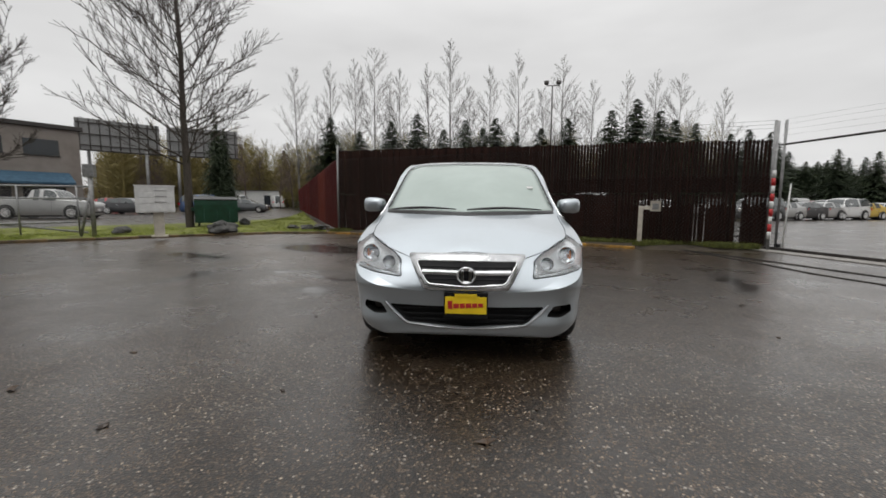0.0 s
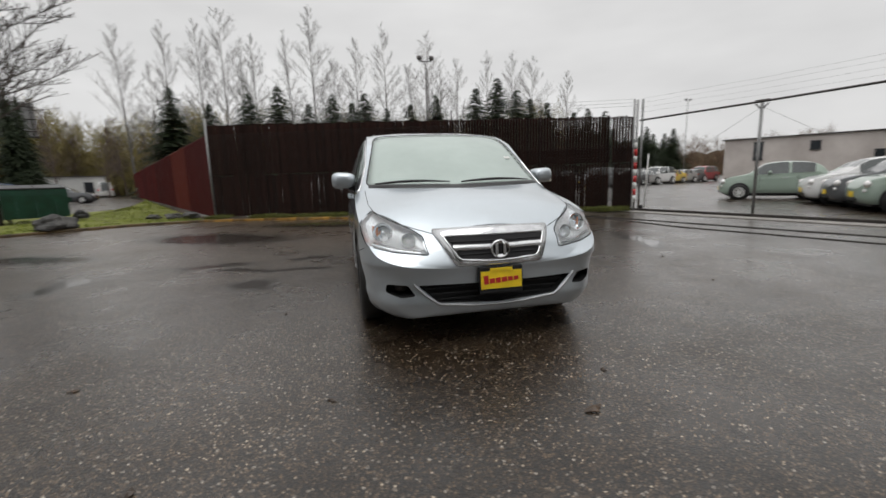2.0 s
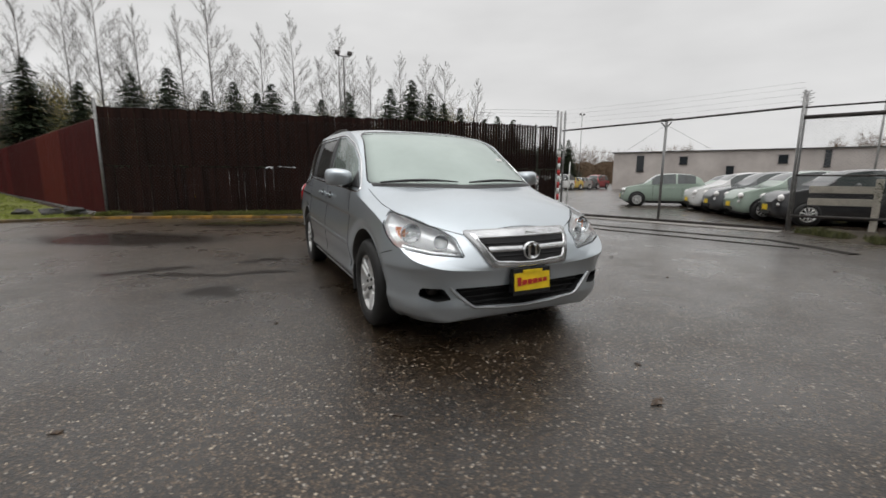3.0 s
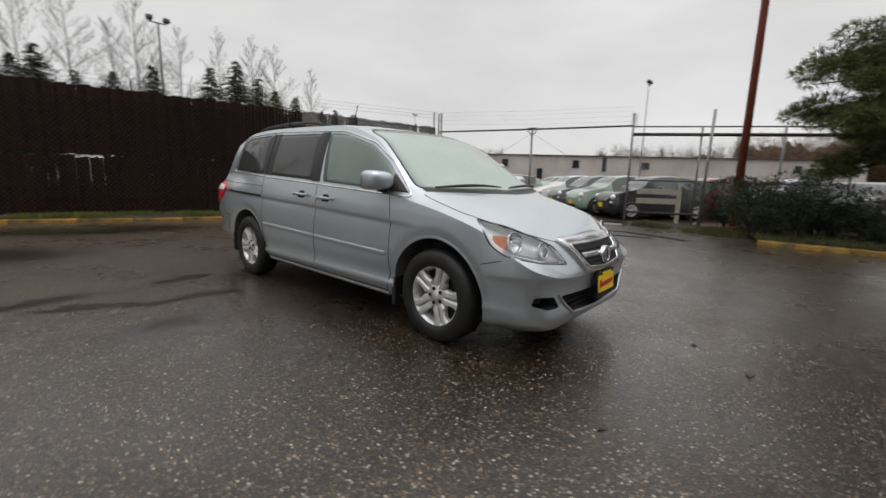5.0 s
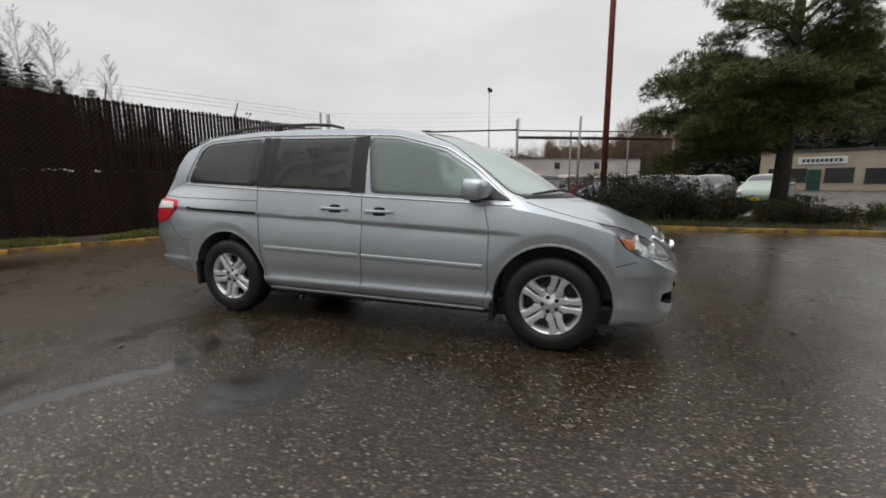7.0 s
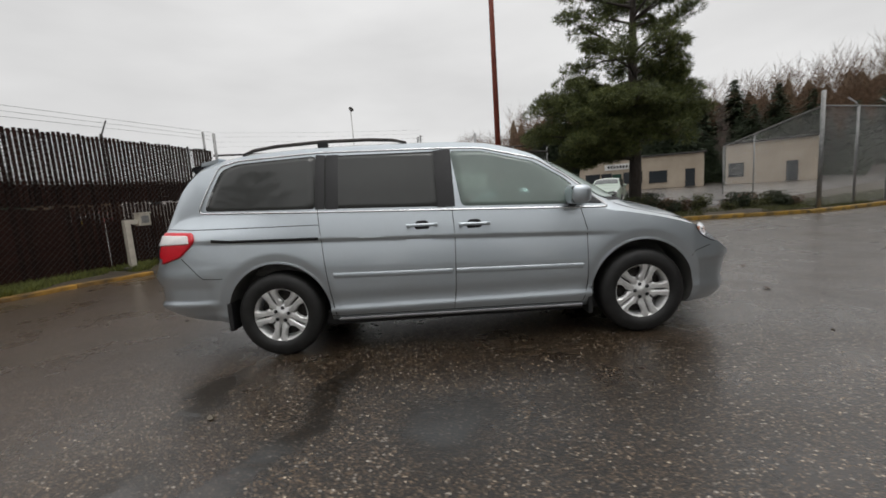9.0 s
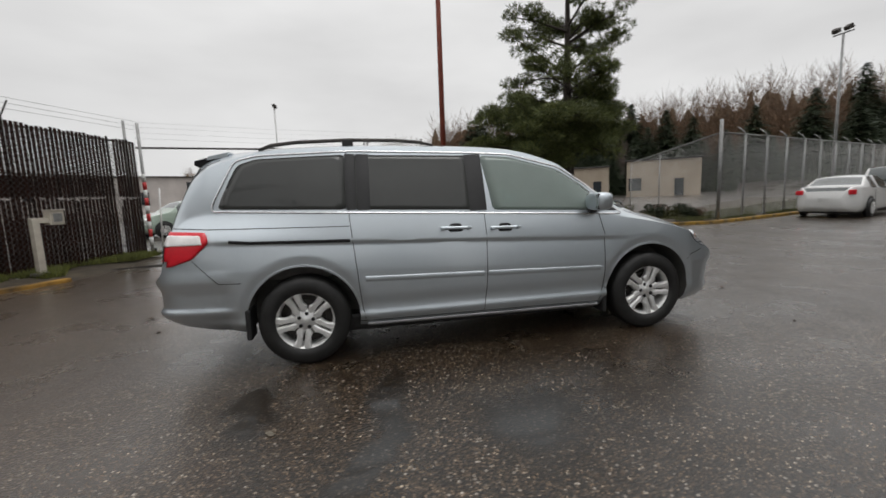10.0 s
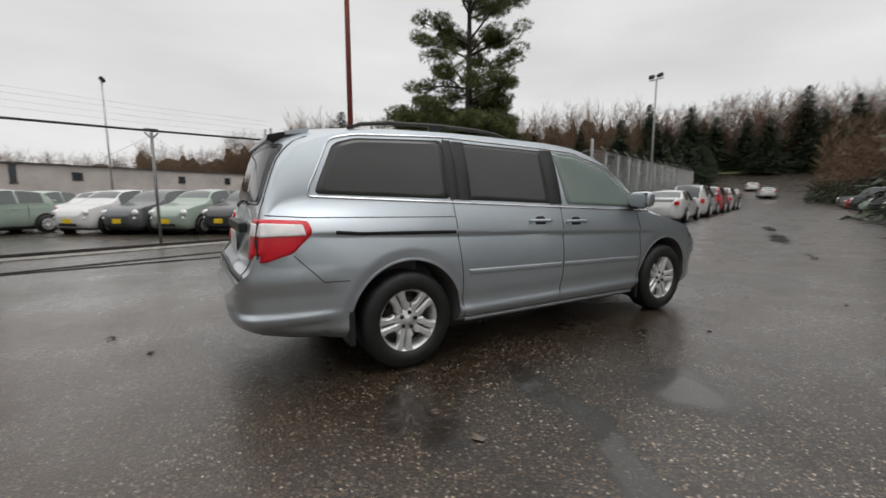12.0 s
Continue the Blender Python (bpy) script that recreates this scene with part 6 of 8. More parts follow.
# number plate with dealer card, as plain bars
plate = part("plate_holder", boxed((0.318, 0.05, 0.186), (0, -2.390, 0.475), 0, 0.004, (-4, 0)), M_TRIMBLACK, van, "black licence plate frame")
part("dealer_card", boxed((0.298, 0.006, 0.122), (0, -2.418, 0.478), 0, 0.001, (-4, 0)), M_YELLOW, plate, "yellow dealer card")
part("card_tab", boxed((0.16, 0.006, 0.022), (0, -2.418, 0.549), 0, 0.001, (-4, 0)), M_YELLOW, plate)
part("card_tab", boxed((0.15, 0.006, 0.022), (0, -2.416, 0.402), 0, 0.001, (-4, 0)), M_YELLOW, plate)
for i, (x0, wd, hh) in enumerate(((-0.112, 0.034, 0.06), (-0.068, 0.04, 0.034), (-0.024, 0.036, 0.036), (0.02, 0.04, 0.034), (0.064, 0.036, 0.03), (0.106, 0.034, 0.028))):
    part("print_bar", boxed((wd, 0.004, hh), (x0, -2.4215, 0.476 + 0.05 * x0 + (0.01 if i == 0 else 0)), 0, 0.001, (-4, -4)), M_PLATE_RED, plate)
part("print_bar", boxed((0.25, 0.004, 0.007), (0.01, -2.4205, 0.442), 0, 0.001, (-4, -2)), M_PLATE_RED, plate)

# windscreen, wipers, scuttle
vpart("windscreen", panel_data(WINDSHIELD, from_front, 0.001, 10), M_GLASS_CLEAR, van, "misted pale windscreen")
vpart("windscreen_edge", strip_data(WINDSHIELD, from_front, 0.012, 0.003, True, 0.004), M_TRIMBLACK)
vpart("scuttle", strip_data([(-0.80, 1.125), (0, 1.108), (0.80, 1.125)], from_front, 0.03, 0.006), M_BLACK, van, "black plastic scuttle")
for x0, x1 in ((-0.74, -0.12), (-0.02, 0.66)):
    p = []
    for k in range(7):
        t = k / 6
        hh, n2 = skin(*from_front(x0 + (x1 - x0) * t, 1.126 + 0.006 * math.sin(math.pi * t) + 0.004 * t))
        p.append(hh + n2 * (0.022 + 0.012 * math.sin(math.pi * t)))
    vpart("wiper", tube_data(p, [0.006, 0.010, 0.012, 0.012, 0.010, 0.008, 0.005], 6), M_BLACK)
part("sticker", boxed((0.06, 0.003, 0.04), skin(*from_front(0.60, 1.36))[0] + Vector((0.0, -0.012, 0.006)), 0, 0, (-58, 0)), M_WHITE, van, "small white windscreen sticker")

# rear: glass, spoiler, handle trim, bumper
vpart("rear_window", panel_data(REAR_GLASS, from_back, 0.002, 8), M_GLASS_DARK, van, "tinted tailgate window")
vpart("rear_window_edge", strip_data(REAR_GLASS, from_back, 0.02, 0.004, True, 0.004), M_TRIMBLACK)
part("spoiler", prismed([(2.04, 1.695), (2.20, 1.662), (2.205, 1.635), (2.06, 1.655)], -0.52, 0.52, "x"), M_PAINT, van, "body-coloured tailgate spoiler")
part("spoiler_underside", prismed([(2.198, 1.660), (2.31, 1.632), (2.318, 1.60), (2.25, 1.56), (2.19, 1.58)], -0.49, 0.49, "x"), M_TRIMBLACK, van, "black spoiler underside with brake light")
part("tailgate_trim", boxed((0.9, 0.05, 0.07), (0, 2.488, 1.02), 0, 0.015), M_BLACK, van)
part("rear_plate", boxed((0.32, 0.012, 0.16), (0, 2.515, 0.90), 0, 0.004), M_WHITE, van, "pale rear plate")
vpart("rear_wiper", tube_data([(0, 2.47, 1.16), (-0.2, 2.455, 1.2), (-0.42, 2.45, 1.19)], [0.012, 0.010, 0.006], 6), M_BLACK)
for s in (-1, 1):
    vpart("tailgate_line", strip_data([(s * 0.60, 1.62), (s * 0.74, 1.2), (s * 0.78, 0.86), (s * 0.74, 0.74)], from_back, 0.009, 0.003, False, 0.003), M_SEAM)
vpart("bumper_top", strip_data([(-0.80, 0.735), (0, 0.755), (0.80, 0.735)], from_back, 0.03, 0.006, False, 0.006), M_BLACK)
part("underbody", boxed((1.55, 3.8, 0.15), (0, -0.1, 0.265), 0, 0.03), M_BLACK, van)


# wheels: tyre, alloy rim with five split spokes, hub and nuts
def make_wheel():
    w = empty("wheel", Matrix.Identity(4), "", "")
    R, H = 0.352, 0.112
    prof = [(0.222, -H * 0.85), (0.235, -H), (0.27, -H * 1.06), (0.31, -H * 1.02), (0.335, -H * 0.88), (0.348, -H * 0.72), (R, -H * 0.4), (R + 0.001, 0), (R, H * 0.4), (0.348, H * 0.72), (0.335, H * 0.88), (0.31, H), (0.25, H), (0.222, H * 0.85)]
    tyre = link("tyre", mesh_of("tyre", *lathe_data(prof, 64), True), M_RUBBER, w, "wet black rubber tyre")
    rimp = [(0.222, 0.07), (0.205, 0.05), (0.2, -0.03), (0.208, -0.078), (0.222, -0.092), (0.229, -0.098), (0.229, -0.088), (0.218, -0.06)]
    rim = link("rim", mesh_of("rim", *lathe_data(rimp, 64), True), M_ALLOY, w, "silver alloy rim with five split spokes")
    link("brake_disc", mesh_of("brake_disc", *lathe_data([(0.001, -0.01), (0.15, -0.01), (0.15, 0.01), (0.2, 0.02)], 40)), M_DARKSTEEL, w)
    for k in range(5):
        a0 = 2 * math.pi * (k + 0.25) / 5
        for sgn in (-1, 1):
            bm = bmesh.new()
            rows = []
            for r, off, hw, xo in ((0.06, 0.020, 0.0195, -0.076), (0.10, 0.034, 0.0295, -0.084), (0.13, 0.0295, 0.0225, -0.088), (0.17, 0.0315, 0.0240, -0.091), (0.20, 0.0385, 0.0310, -0.093), (0.219, 0.050, 0.0435, -0.094)):
                row = []
                for sx, dx in ((-1, 0.012), (-0.55, 0), (0.55, 0), (1, 0.012)):
                    t = sgn * off + sx * hw
                    row.append(bm.verts.new((xo + dx, -r * math.sin(a0) + t * math.cos(a0), r * math.cos(a0) + t * math.sin(a0))))
                for sx in (1, -1):
                    t = sgn * off + sx * hw
                    row.append(bm.verts.new((xo + 0.045, -r * math.sin(a0) + t * math.cos(a0), r * math.cos(a0) + t * math.sin(a0))))
                rows.append(row)
            for a, b in zip(rows, rows[1:]):
                for q in range(6):
                    q2 = (q + 1) % 6
                    bm.faces.new((a[q], a[q2], b[q2], b[q]))
            part("spoke", bm, M_ALLOY, rim)
    link("hub", mesh_of("hub", *lathe_data([(0.088, -0.03), (0.088, -0.066), (0.074, -0.077), (0.034, -0.078), (0.031, -0.082), (0.001, -0.083)], 36), True), M_ALLOY, rim)
    for k in range(5):
        a = 2 * math.pi * (k + 0.75) / 5
        ob = link("wheel_nut", mesh_of("wheel_nut", *lathe_data([(0.015, -0.05), (0.015, -0.084), (0.008, -0.089), (0.001, -0.089)], 8)), M_SEAM, rim)
        ob.matrix_basis = Matrix.Translation((0, -0.056 * math.sin(a), 0.056 * math.cos(a)))
    return w


first_wheel = make_wheel()
for i, (x, y) in enumerate(((-1, -1.5), (-1, 1.5), (1, -1.5), (1, 1.5))):
    mt = pose(x * 0.822, y, 0.352, 0, 0, 0 if x < 0 else 180) @ Matrix.Rotation(0.5 * i, 4, "X")
    wob = first_wheel if i == 0 else copy_thing(first_wheel, mt)
    wob.matrix_basis = mt
    wob.parent = van


# cabin
def seat(x, y, wide, high=0.62):
    st = empty("seat", Matrix.Identity(4), "", "")
    st.parent = van
    part("cushion", boxed((wide, 0.52, 0.17), (x, y, 0.72), 0, 0.05), M_SEAT, st)
    part("backrest", boxed((wide, 0.16, high), (x, y + 0.30, 1.05), 0, 0.06, (-12, 0)), M_SEAT, st)
    for k in ((0,) if wide < 0.8 else (-0.45, 0, 0.45)):
        part("head_restraint", boxed((0.25, 0.1, 0.18), (x + k, y + 0.39, 1.43), 0, 0.04, (-8, 0)), M_SEAT, st)


for x in (-0.4, 0.4):
    seat(x, -0.35, 0.5)
    seat(x, 0.62, 0.5)
seat(0, 1.55, 1.3)
part("dashboard", boxed((1.5, 0.42, 0.34), (0, -1.12, 0.92), 0, 0.09), M_CABIN, van)
wheel_ring = [(0.4 + 0.18 * math.cos(2 * math.pi * k / 24), -0.78 + 0.07 * math.sin(2 * math.pi * k / 24), 1.08 + 0.17 * math.sin(2 * math.pi * k / 24)) for k in range(25)]
vpart("steering_wheel", tube_data(wheel_ring, 0.016, 8), M_BLACK)


# ---- parked vehicles ----
def car_shape(kind):
    """Length, width, height, wheelbase, tyre radius; roof and belt heights along the length, as shares of the height."""
    return {
        "hatchback": (3.55, 1.63, 1.49, 2.30, 0.30, [(0, .40), (.03, .52), (.10, .60), (.22, .66), (.27, .69), (.44, .96), (.6, 1.0), (.8, .965), (.90, .86), (.96, .64), (1, .45)],
                      [(0, .39), (.05, .52), (.24, .635), (.5, .665), (.85, .69), (.94, .62), (1, .43)]),
        "sedan": (4.7, 1.80, 1.45, 2.70, 0.32, [(0, .40), (.02, .5), (.10, .6), (.25, .67), (.28, .69), (.43, .97), (.56, 1.0), (.70, .96), (.84, .75), (.96, .71), (.985, .6), (1, .45)],
                  [(0, .39), (.03, .5), (.25, .64), (.5, .66), (.85, .69), (.96, .66), (1, .43)]),
        "suv": (4.8, 1.90, 1.80, 2.80, 0.37, [(0, .38), (.02, .5), (.08, .56), (.22, .60), (.27, .62), (.37, .94), (.48, 1), (.88, .985), (.94, .93), (.975, .62), (1, .4)],
                [(0, .37), (.03, .5), (.25, .58), (.5, .60), (.9, .63), (.97, .56), (1, .38)]),
        "van": (5.2, 1.95, 2.15, 3.1, 0.36, [(0, .32), (.02, .42), (.10, .50), (.16, .54), (.27, .90), (.36, .98), (.6, 1), (.96, .99), (.985, .9), (1, .4)],
                [(0, .31), (.03, .40), (.2, .50), (.5, .52), (.95, .52), (.98, .48), (1, .36)]),
        "pickup": (5.8, 2.0, 1.90, 3.55, 0.40, [(0, .38), (.015, .52), (.05, .57), (.22, .62), (.27, .64), (.36, .95), (.45, 1.0), (.56, .98), (.60, .66), (.98, .65), (1, .45)],
                   [(0, .37), (.03, .52), (.25, .605), (.5, .62), (.98, .62), (1, .43)]),
    }[kind]


car_models = {}


def parked_car(kind, paint, label, at, heading, group="cars in the lot", tint=None):
    """heading: degrees of the nose, counter-clockwise from +x."""
    m = pose(at[0], at[1], 0, 0, 0, heading + 90)
    key = (kind, paint.name)
    if key in car_models:
        ob = copy_thing(car_models[key], m)
        return tagged(ob, label)
    L, W, H, wb, r, top_k, belt_k = car_shape(kind)
    top, belt = smooth_curve(top_k), smooth_curve(belt_k)
    us = sorted(set([0, .008, .02, .04, .07] + [0.1 + 0.8 * i / 44 for i in range(45)] + [.93, .96, .98, .992, 1]))
    verts, body, glass_f = [], [], []
    NS, NG, NT = 12, 6, 10
    half_n = NS + NG + NT
    ring = 2 * half_n + 1
    tops = []
    for u in us:
        e = min(u, 1 - u)
        w = W / 2 * (1 - 0.42 * max(1 - e / 0.10, 0) ** 2.4 - 0.03 * max(1 - e / 0.3, 0))
        zb, zt = belt(u) * H, top(u) * H
        zf = 0.20 + 0.16 * max(1 - e / 0.06, 0) ** 2
        tops.append((zt, zb))
        pts = []
        for i in range(NS + 1):
            t = i / NS
            pts.append((w * (0.94 + 0.06 * math.sin(math.pi * min(t * 1.0 + 0.12, 1)) - 0.02 * t), zf + (zb - zf) * t))
        # a shoulder crease, a tucked sill and a bulge over each wheel
        for q, (x, z) in enumerate(pts):
            hgt = (z - zf) / max(zb - zf, 0.01)
            x += 0.012 * math.exp(-((hgt - 0.80) / 0.07) ** 2) - 0.05 * max(0.16 - hgt, 0) / 0.16
            for yw in (0.19, 0.19 + wb / L):
                x += 0.018 * max(1 - abs((u - yw) * L) / 0.5, 0) * max(1 - abs(z - r * 1.9) / 0.35, 0)
            pts[q] = (x, z)
        lift = max(zt - zb, 0)
        zr = zb + lift * 0.90
        rx = w * (0.92 - 0.22 * min(lift / (0.32 * H), 1))
        bx, bz = pts[-1]
        for i in range(1, NG + 1):
            t = i / NG
            pts.append((bx + (rx - bx) * t, bz + (zr - bz) * t))
        for i in range(1, NT + 1):
            x = rx * (1 - i / NT)
            pts.append((x, zr + (zt - zr) * (1 - (x / rx) ** 2.4)))
        y = -L / 2 + u * L
        verts += [(-x, y, z) for x, z in pts] + [(x, y, z) for x, z in pts[-2::-1]]
    cab = [i for i, u in enumerate(us) if tops[i][0] - tops[i][1] > 0.2 * H]
    c0, c1 = us[cab[0]], us[cab[-1]]
    for j in range(len(us) - 1):
        u = (us[j] + us[j + 1]) / 2
        steep = abs(tops[j + 1][0] - tops[j][0]) / ((us[j + 1] - us[j]) * L)
        for k in range(ring):
            k2 = (k + 1) % ring
            q = (j * ring + k, (j + 1) * ring + k, (j + 1) * ring + k2, j * ring + k2)
            kk = min(k, 2 * half_n - 1 - k)
            is_glass = False
            if NS <= kk < NS + NG and c0 - 0.02 < u < c1 + 0.01 and kk < NS + NG:
                gap = (abs(u - (c0 + (c1 - c0) * 0.52)) < 0.014) or u > c1 - 0.035 or (kind == "van" and u > 0.42)
                is_glass = not gap
            if kk >= NS + NG and k < 2 * half_n and steep > 0.32 and (c0 - 0.045 < u < c0 + 0.14 or u > c1 - 0.16) and tops[j][0] > 0.68 * H and kk > NS + NG:
                is_glass = kind != "pickup" or u < 0.5
            (glass_f if is_glass else body).append(q)
    n = len(us)
    body.append(tuple(range(ring)))
    body.append(tuple((n - 1) * ring + k for k in range(ring))[::-1])
    thing = empty("parked_car" if kind not in ("pickup", "van") else kind if kind == "van" else "pickup_truck", m, label, "car" if kind not in ("pickup", "van") else kind, group)

    def used(faces):
        ids = sorted({i for f in faces for i in f})
        mp = {i: q for q, i in enumerate(ids)}
        return [verts[i] for i in ids], [tuple(mp[i] for i in f) for f in faces]

    link("body", mesh_of("body", *used(body), True), paint, thing)
    for nm, keep in (("windscreen", lambda y, x: abs(x) < W * 0.3 and y < 0), ("rear_window", lambda y, x: abs(x) < W * 0.3 and y >= 0), ("side_window", lambda y, x: x <= -W * 0.3), ("side_window", lambda y, x: x >= W * 0.3)):
        fs = [f for f in glass_f if keep(sum(verts[i][1] for i in f) / 4, sum(verts[i][0] for i in f) / 4)]
        if fs:
            link(nm, mesh_of(nm, *used(fs), True), tint or M_CARGLASS, thing, "dark car glass")
    tyre = mesh_of("tyre", *lathe_data([(r * .62, -.08), (r * .66, -.095), (r * .9, -.095), (r * .99, -.06), (r, 0), (r * .99, .06), (r * .9, .09)], 28), True)
    rim_parts = [lathe_data([(r * .66, -.088), (r * .60, -.092), (r * .575, -.070), (r * .56, -.02)], 24), lathe_data([(r * .19, -.03), (r * .18, -.080), (.001, -.084)], 12)]
    for k in range(10):
        w = 2 * math.pi * (k + 0.5) / 10
        rim_parts.append(tube_data([(-.074, r * .12 * math.cos(w), r * .12 * math.sin(w)), (-.080, r * .585 * math.cos(w), r * .585 * math.sin(w))], [r * .055, r * .085], 6))
    rim = mesh_of("rim", *merged(rim_parts), True)
    hollow = mesh_of("hollow", *lathe_data([(r * .6, -.03), (.001, -.03)], 20))
    arch = mesh_of("arch", *lathe_data([(r * 1.2, -.10), (r * 1.17, -.107), (r * 1.0, -.107), (r * .5, -.104)], 28))
    for sx in (-1, 1):
        for sy in (-1, 1):
            yy = (-L / 2 + L * (0.19 if kind != "pickup" else 0.17)) if sy < 0 else (-L / 2 + L * (0.19 if kind != "pickup" else 0.17)) + wb
            wx = W / 2 - 0.07
            a = link("wheel_arch", arch, M_BLACK, thing)
            a.matrix_basis = pose(sx * (W / 2 - 0.10), yy, r * 1.05, 0, 0, 0 if sx < 0 else 180)
            t = link("tyre", tyre, M_RUBBER, thing)
            t.matrix_basis = pose(sx * (wx + 0.045), yy, r, 0, 0, 0 if sx < 0 else 180)
            q = link("rim", rim, M_ALLOY, thing)
            q.matrix_basis = t.matrix_basis @ pose(-0.012, 0, 0)
            q = link("brake_disc", hollow, M_SEAM, thing)
            q.matrix_basis = t.matrix_basis
        z = H * 0.48
        part("headlamp", orb((0.15, 0.10, 0.10), (sx * W * 0.345, -L / 2 + 0.165, z), -sx * 30), M_WHITE_LENS, thing, smooth=True)
        part("lower_lamp", orb((0.06, 0.05, 0.05), (sx * W * 0.36, -L / 2 + 0.10, z - 0.17), -sx * 30), M_WHITE_LENS, thing, smooth=True)
        seam_x = sx * (W / 2 + 0.004)
        for u0 in ((0.36, 0.66) if kind != "hatchback" else (0.37, 0.70)):
            pts = [(seam_x * (0.965 if q in (0, 4) else 0.985), -L / 2 + u0 * L, 0.30 + (H * 0.63 - 0.30) * q / 4) for q in range(5)]
            link("door_seam", mesh_of("door_seam", *tube_data(pts, 0.006, 4)), M_SEAM, thing)
        part("door_handle", boxed((0.03, 0.16, 0.025), (sx * W * 0.492, -L / 2 + 0.60 * L, H * 0.56), 0, 0.008), M_SATIN, thing)
        part("sill", boxed((0.05, wb - 2.4 * r, 0.07), (sx * W * 0.455, -L / 2 + L * 0.19 + wb / 2, 0.235), 0, 0.015), M_BLACK, thing)
        part("tail_lamp", boxed((0.22, 0.09, 0.22 if kind != "sedan" else 0.16), (sx * W * 0.39, L / 2 - 0.10, H * (0.50 if kind != "sedan" else 0.60)), sx * 18, 0.04), M_RED_LENS, thing)
        part("mirror", orb((0.10, 0.06, 0.07), (sx * (W / 2 + 0.05), -L / 2 + c0 * L + 0.30, H * 0.71), 0), paint, thing, smooth=True)
    part("front_plate", boxed((0.32, 0.02, 0.15), (0, -L / 2 - 0.005, H * 0.30), 0, 0.004), M_YELLOW if "lot" in group else M_WHITE, thing)
    part("rear_plate", boxed((0.32, 0.02, 0.15), (0, L / 2 - 0.0, H * 0.42), 0, 0.004), M_WHITE, thing)
    part("front_grille", boxed((W * 0.42, 0.03, 0.10), (0, -L / 2 + 0.012, H * 0.22), 0, 0.01), M_BLACK, thing)
    part("underbody", boxed((W * 0.8, L * 0.86, 0.2), (0, 0, 0.24), 0, 0.03), M_BLACK, thing)
    if kind == "pickup":
        part("bed_floor", boxed((W * 0.78, L * 0.34, 0.05), (0, L * 0.29, H * 0.655), 0, 0.005), M_BLACK, thing)
    car_models[key] = thing
    return thing


P_GREEN = car_paint("pale_green_paint", (0.32, 0.40, 0.335), 0.1, 0.08)
P_WHITE = car_paint("white_car_paint", (0.72, 0.72, 0.71), 0.0, 0.08)
P_GREY = car_paint("dark_grey_car_paint", (0.10, 0.105, 0.11), 0.5, 0.1)
P_BLACK = car_paint("black_car_paint", (0.022, 0.022, 0.025), 0.2, 0.1)
P_RED = car_paint("red_car_paint", (0.42, 0.025, 0.03), 0.1, 0.08)
P_BLUE = car_paint("pale_blue_car_paint", (0.42, 0.52, 0.58), 0.1, 0.08)
P_SILVER = car_paint("silver_car_paint", (0.48, 0.48, 0.47), 0.7, 0.1)
P_YELLOW = car_paint("yellow_car_paint", (0.62, 0.42, 0.05), 0.0, 0.08)
P_NAVY = car_paint("navy_car_paint", (0.02, 0.06, 0.16), 0.3, 0.08)

# the row just behind the gate; each nose points up-left in plan
ROW = [("hatchback", P_GREEN, "pale green hatchback parked in the lot", (15.95, 8.6), 134.5), ("hatchback", P_WHITE, "white hatchback parked in the lot row", (15.7, 5.1), 138),
       ("hatchback", P_GREY, "dark grey hatchback parked in the lot row", (14.75, 3.7), 138), ("hatchback", P_GREEN, "pale green hatchback beside the gate", (13.75, 2.35), 138),
       ("hatchback", P_BLACK, "black hatchback close to the gate post", (12.95, 0.85), 136), ("hatchback", P_RED, "red hatchback behind the open gate", (15.2, -0.4), 135),
       ("hatchback", P_BLUE, "pale blue hatchback behind the gate leaf", (15.2, -2.6), 140), ("sedan", P_BLACK, "black sedan behind the shrubs", (15.6, -4.8), 150)]
for kind, paint, label, at, hd in ROW:
    parked_car(kind, paint, label, at, hd)
SECOND = [P_GREEN, P_WHITE, P_GREY, P_GREEN, P_BLUE, P_RED, P_SILVER, P_BLACK, P_GREEN]
NAMES = {P_GREEN: "pale green", P_WHITE: "white", P_GREY: "dark grey", P_BLUE: "pale blue", P_RED: "red", P_SILVER: "silver", P_BLACK: "black", P_YELLOW: "yellow", P_NAVY: "navy blue"}
for i, paint in enumerate(SECOND):
    parked_car("hatchback", paint, NAMES[paint] + " hatchback in a further lot row", (20.6 - 0.3 * i, 8.4 - 2.15 * i), 150)
    if i < 8:
        parked_car("hatchback", SECOND[(i * 5 + 3) % 9], NAMES[SECOND[(i * 5 + 3) % 9]] + " hatchback in the back lot row", (26.0 - 0.2 * i, 9.6 - 2.3 * i), 150)
# far rows beyond the gate
FAR_ROW = [P_GREY, P_SILVER, P_BLACK, P_SILVER, P_WHITE, P_YELLOW, P_SILVER, P_GREY, P_RED]
for i, paint in enumerate(FAR_ROW):
    a = Vector((21.5 + 2.3 * i, 29.0 + 0.9 * i))
    parked_car("sedan" if i % 4 else "suv", paint, NAMES[paint] + " car in a far lot row", a, 200)
    b = Vector((24.0 + 2.6 * i, 40.0 + 1.0 * i))
    p2 = FAR_ROW[(i * 4 + 1) % 9]
    parked_car("sedan" if i % 3 else "suv", p2, NAMES[p2] + " car in a distant lot row", b, 200)
    p3 = FAR_ROW[(i * 7 + 4) % 9]
    parked_car("suv" if i % 3 else "van", p3, NAMES[p3] + " vehicle in the last lot row", Vector((26.0 + 3.0 * i, 52.0 + 0.8 * i)), 205)
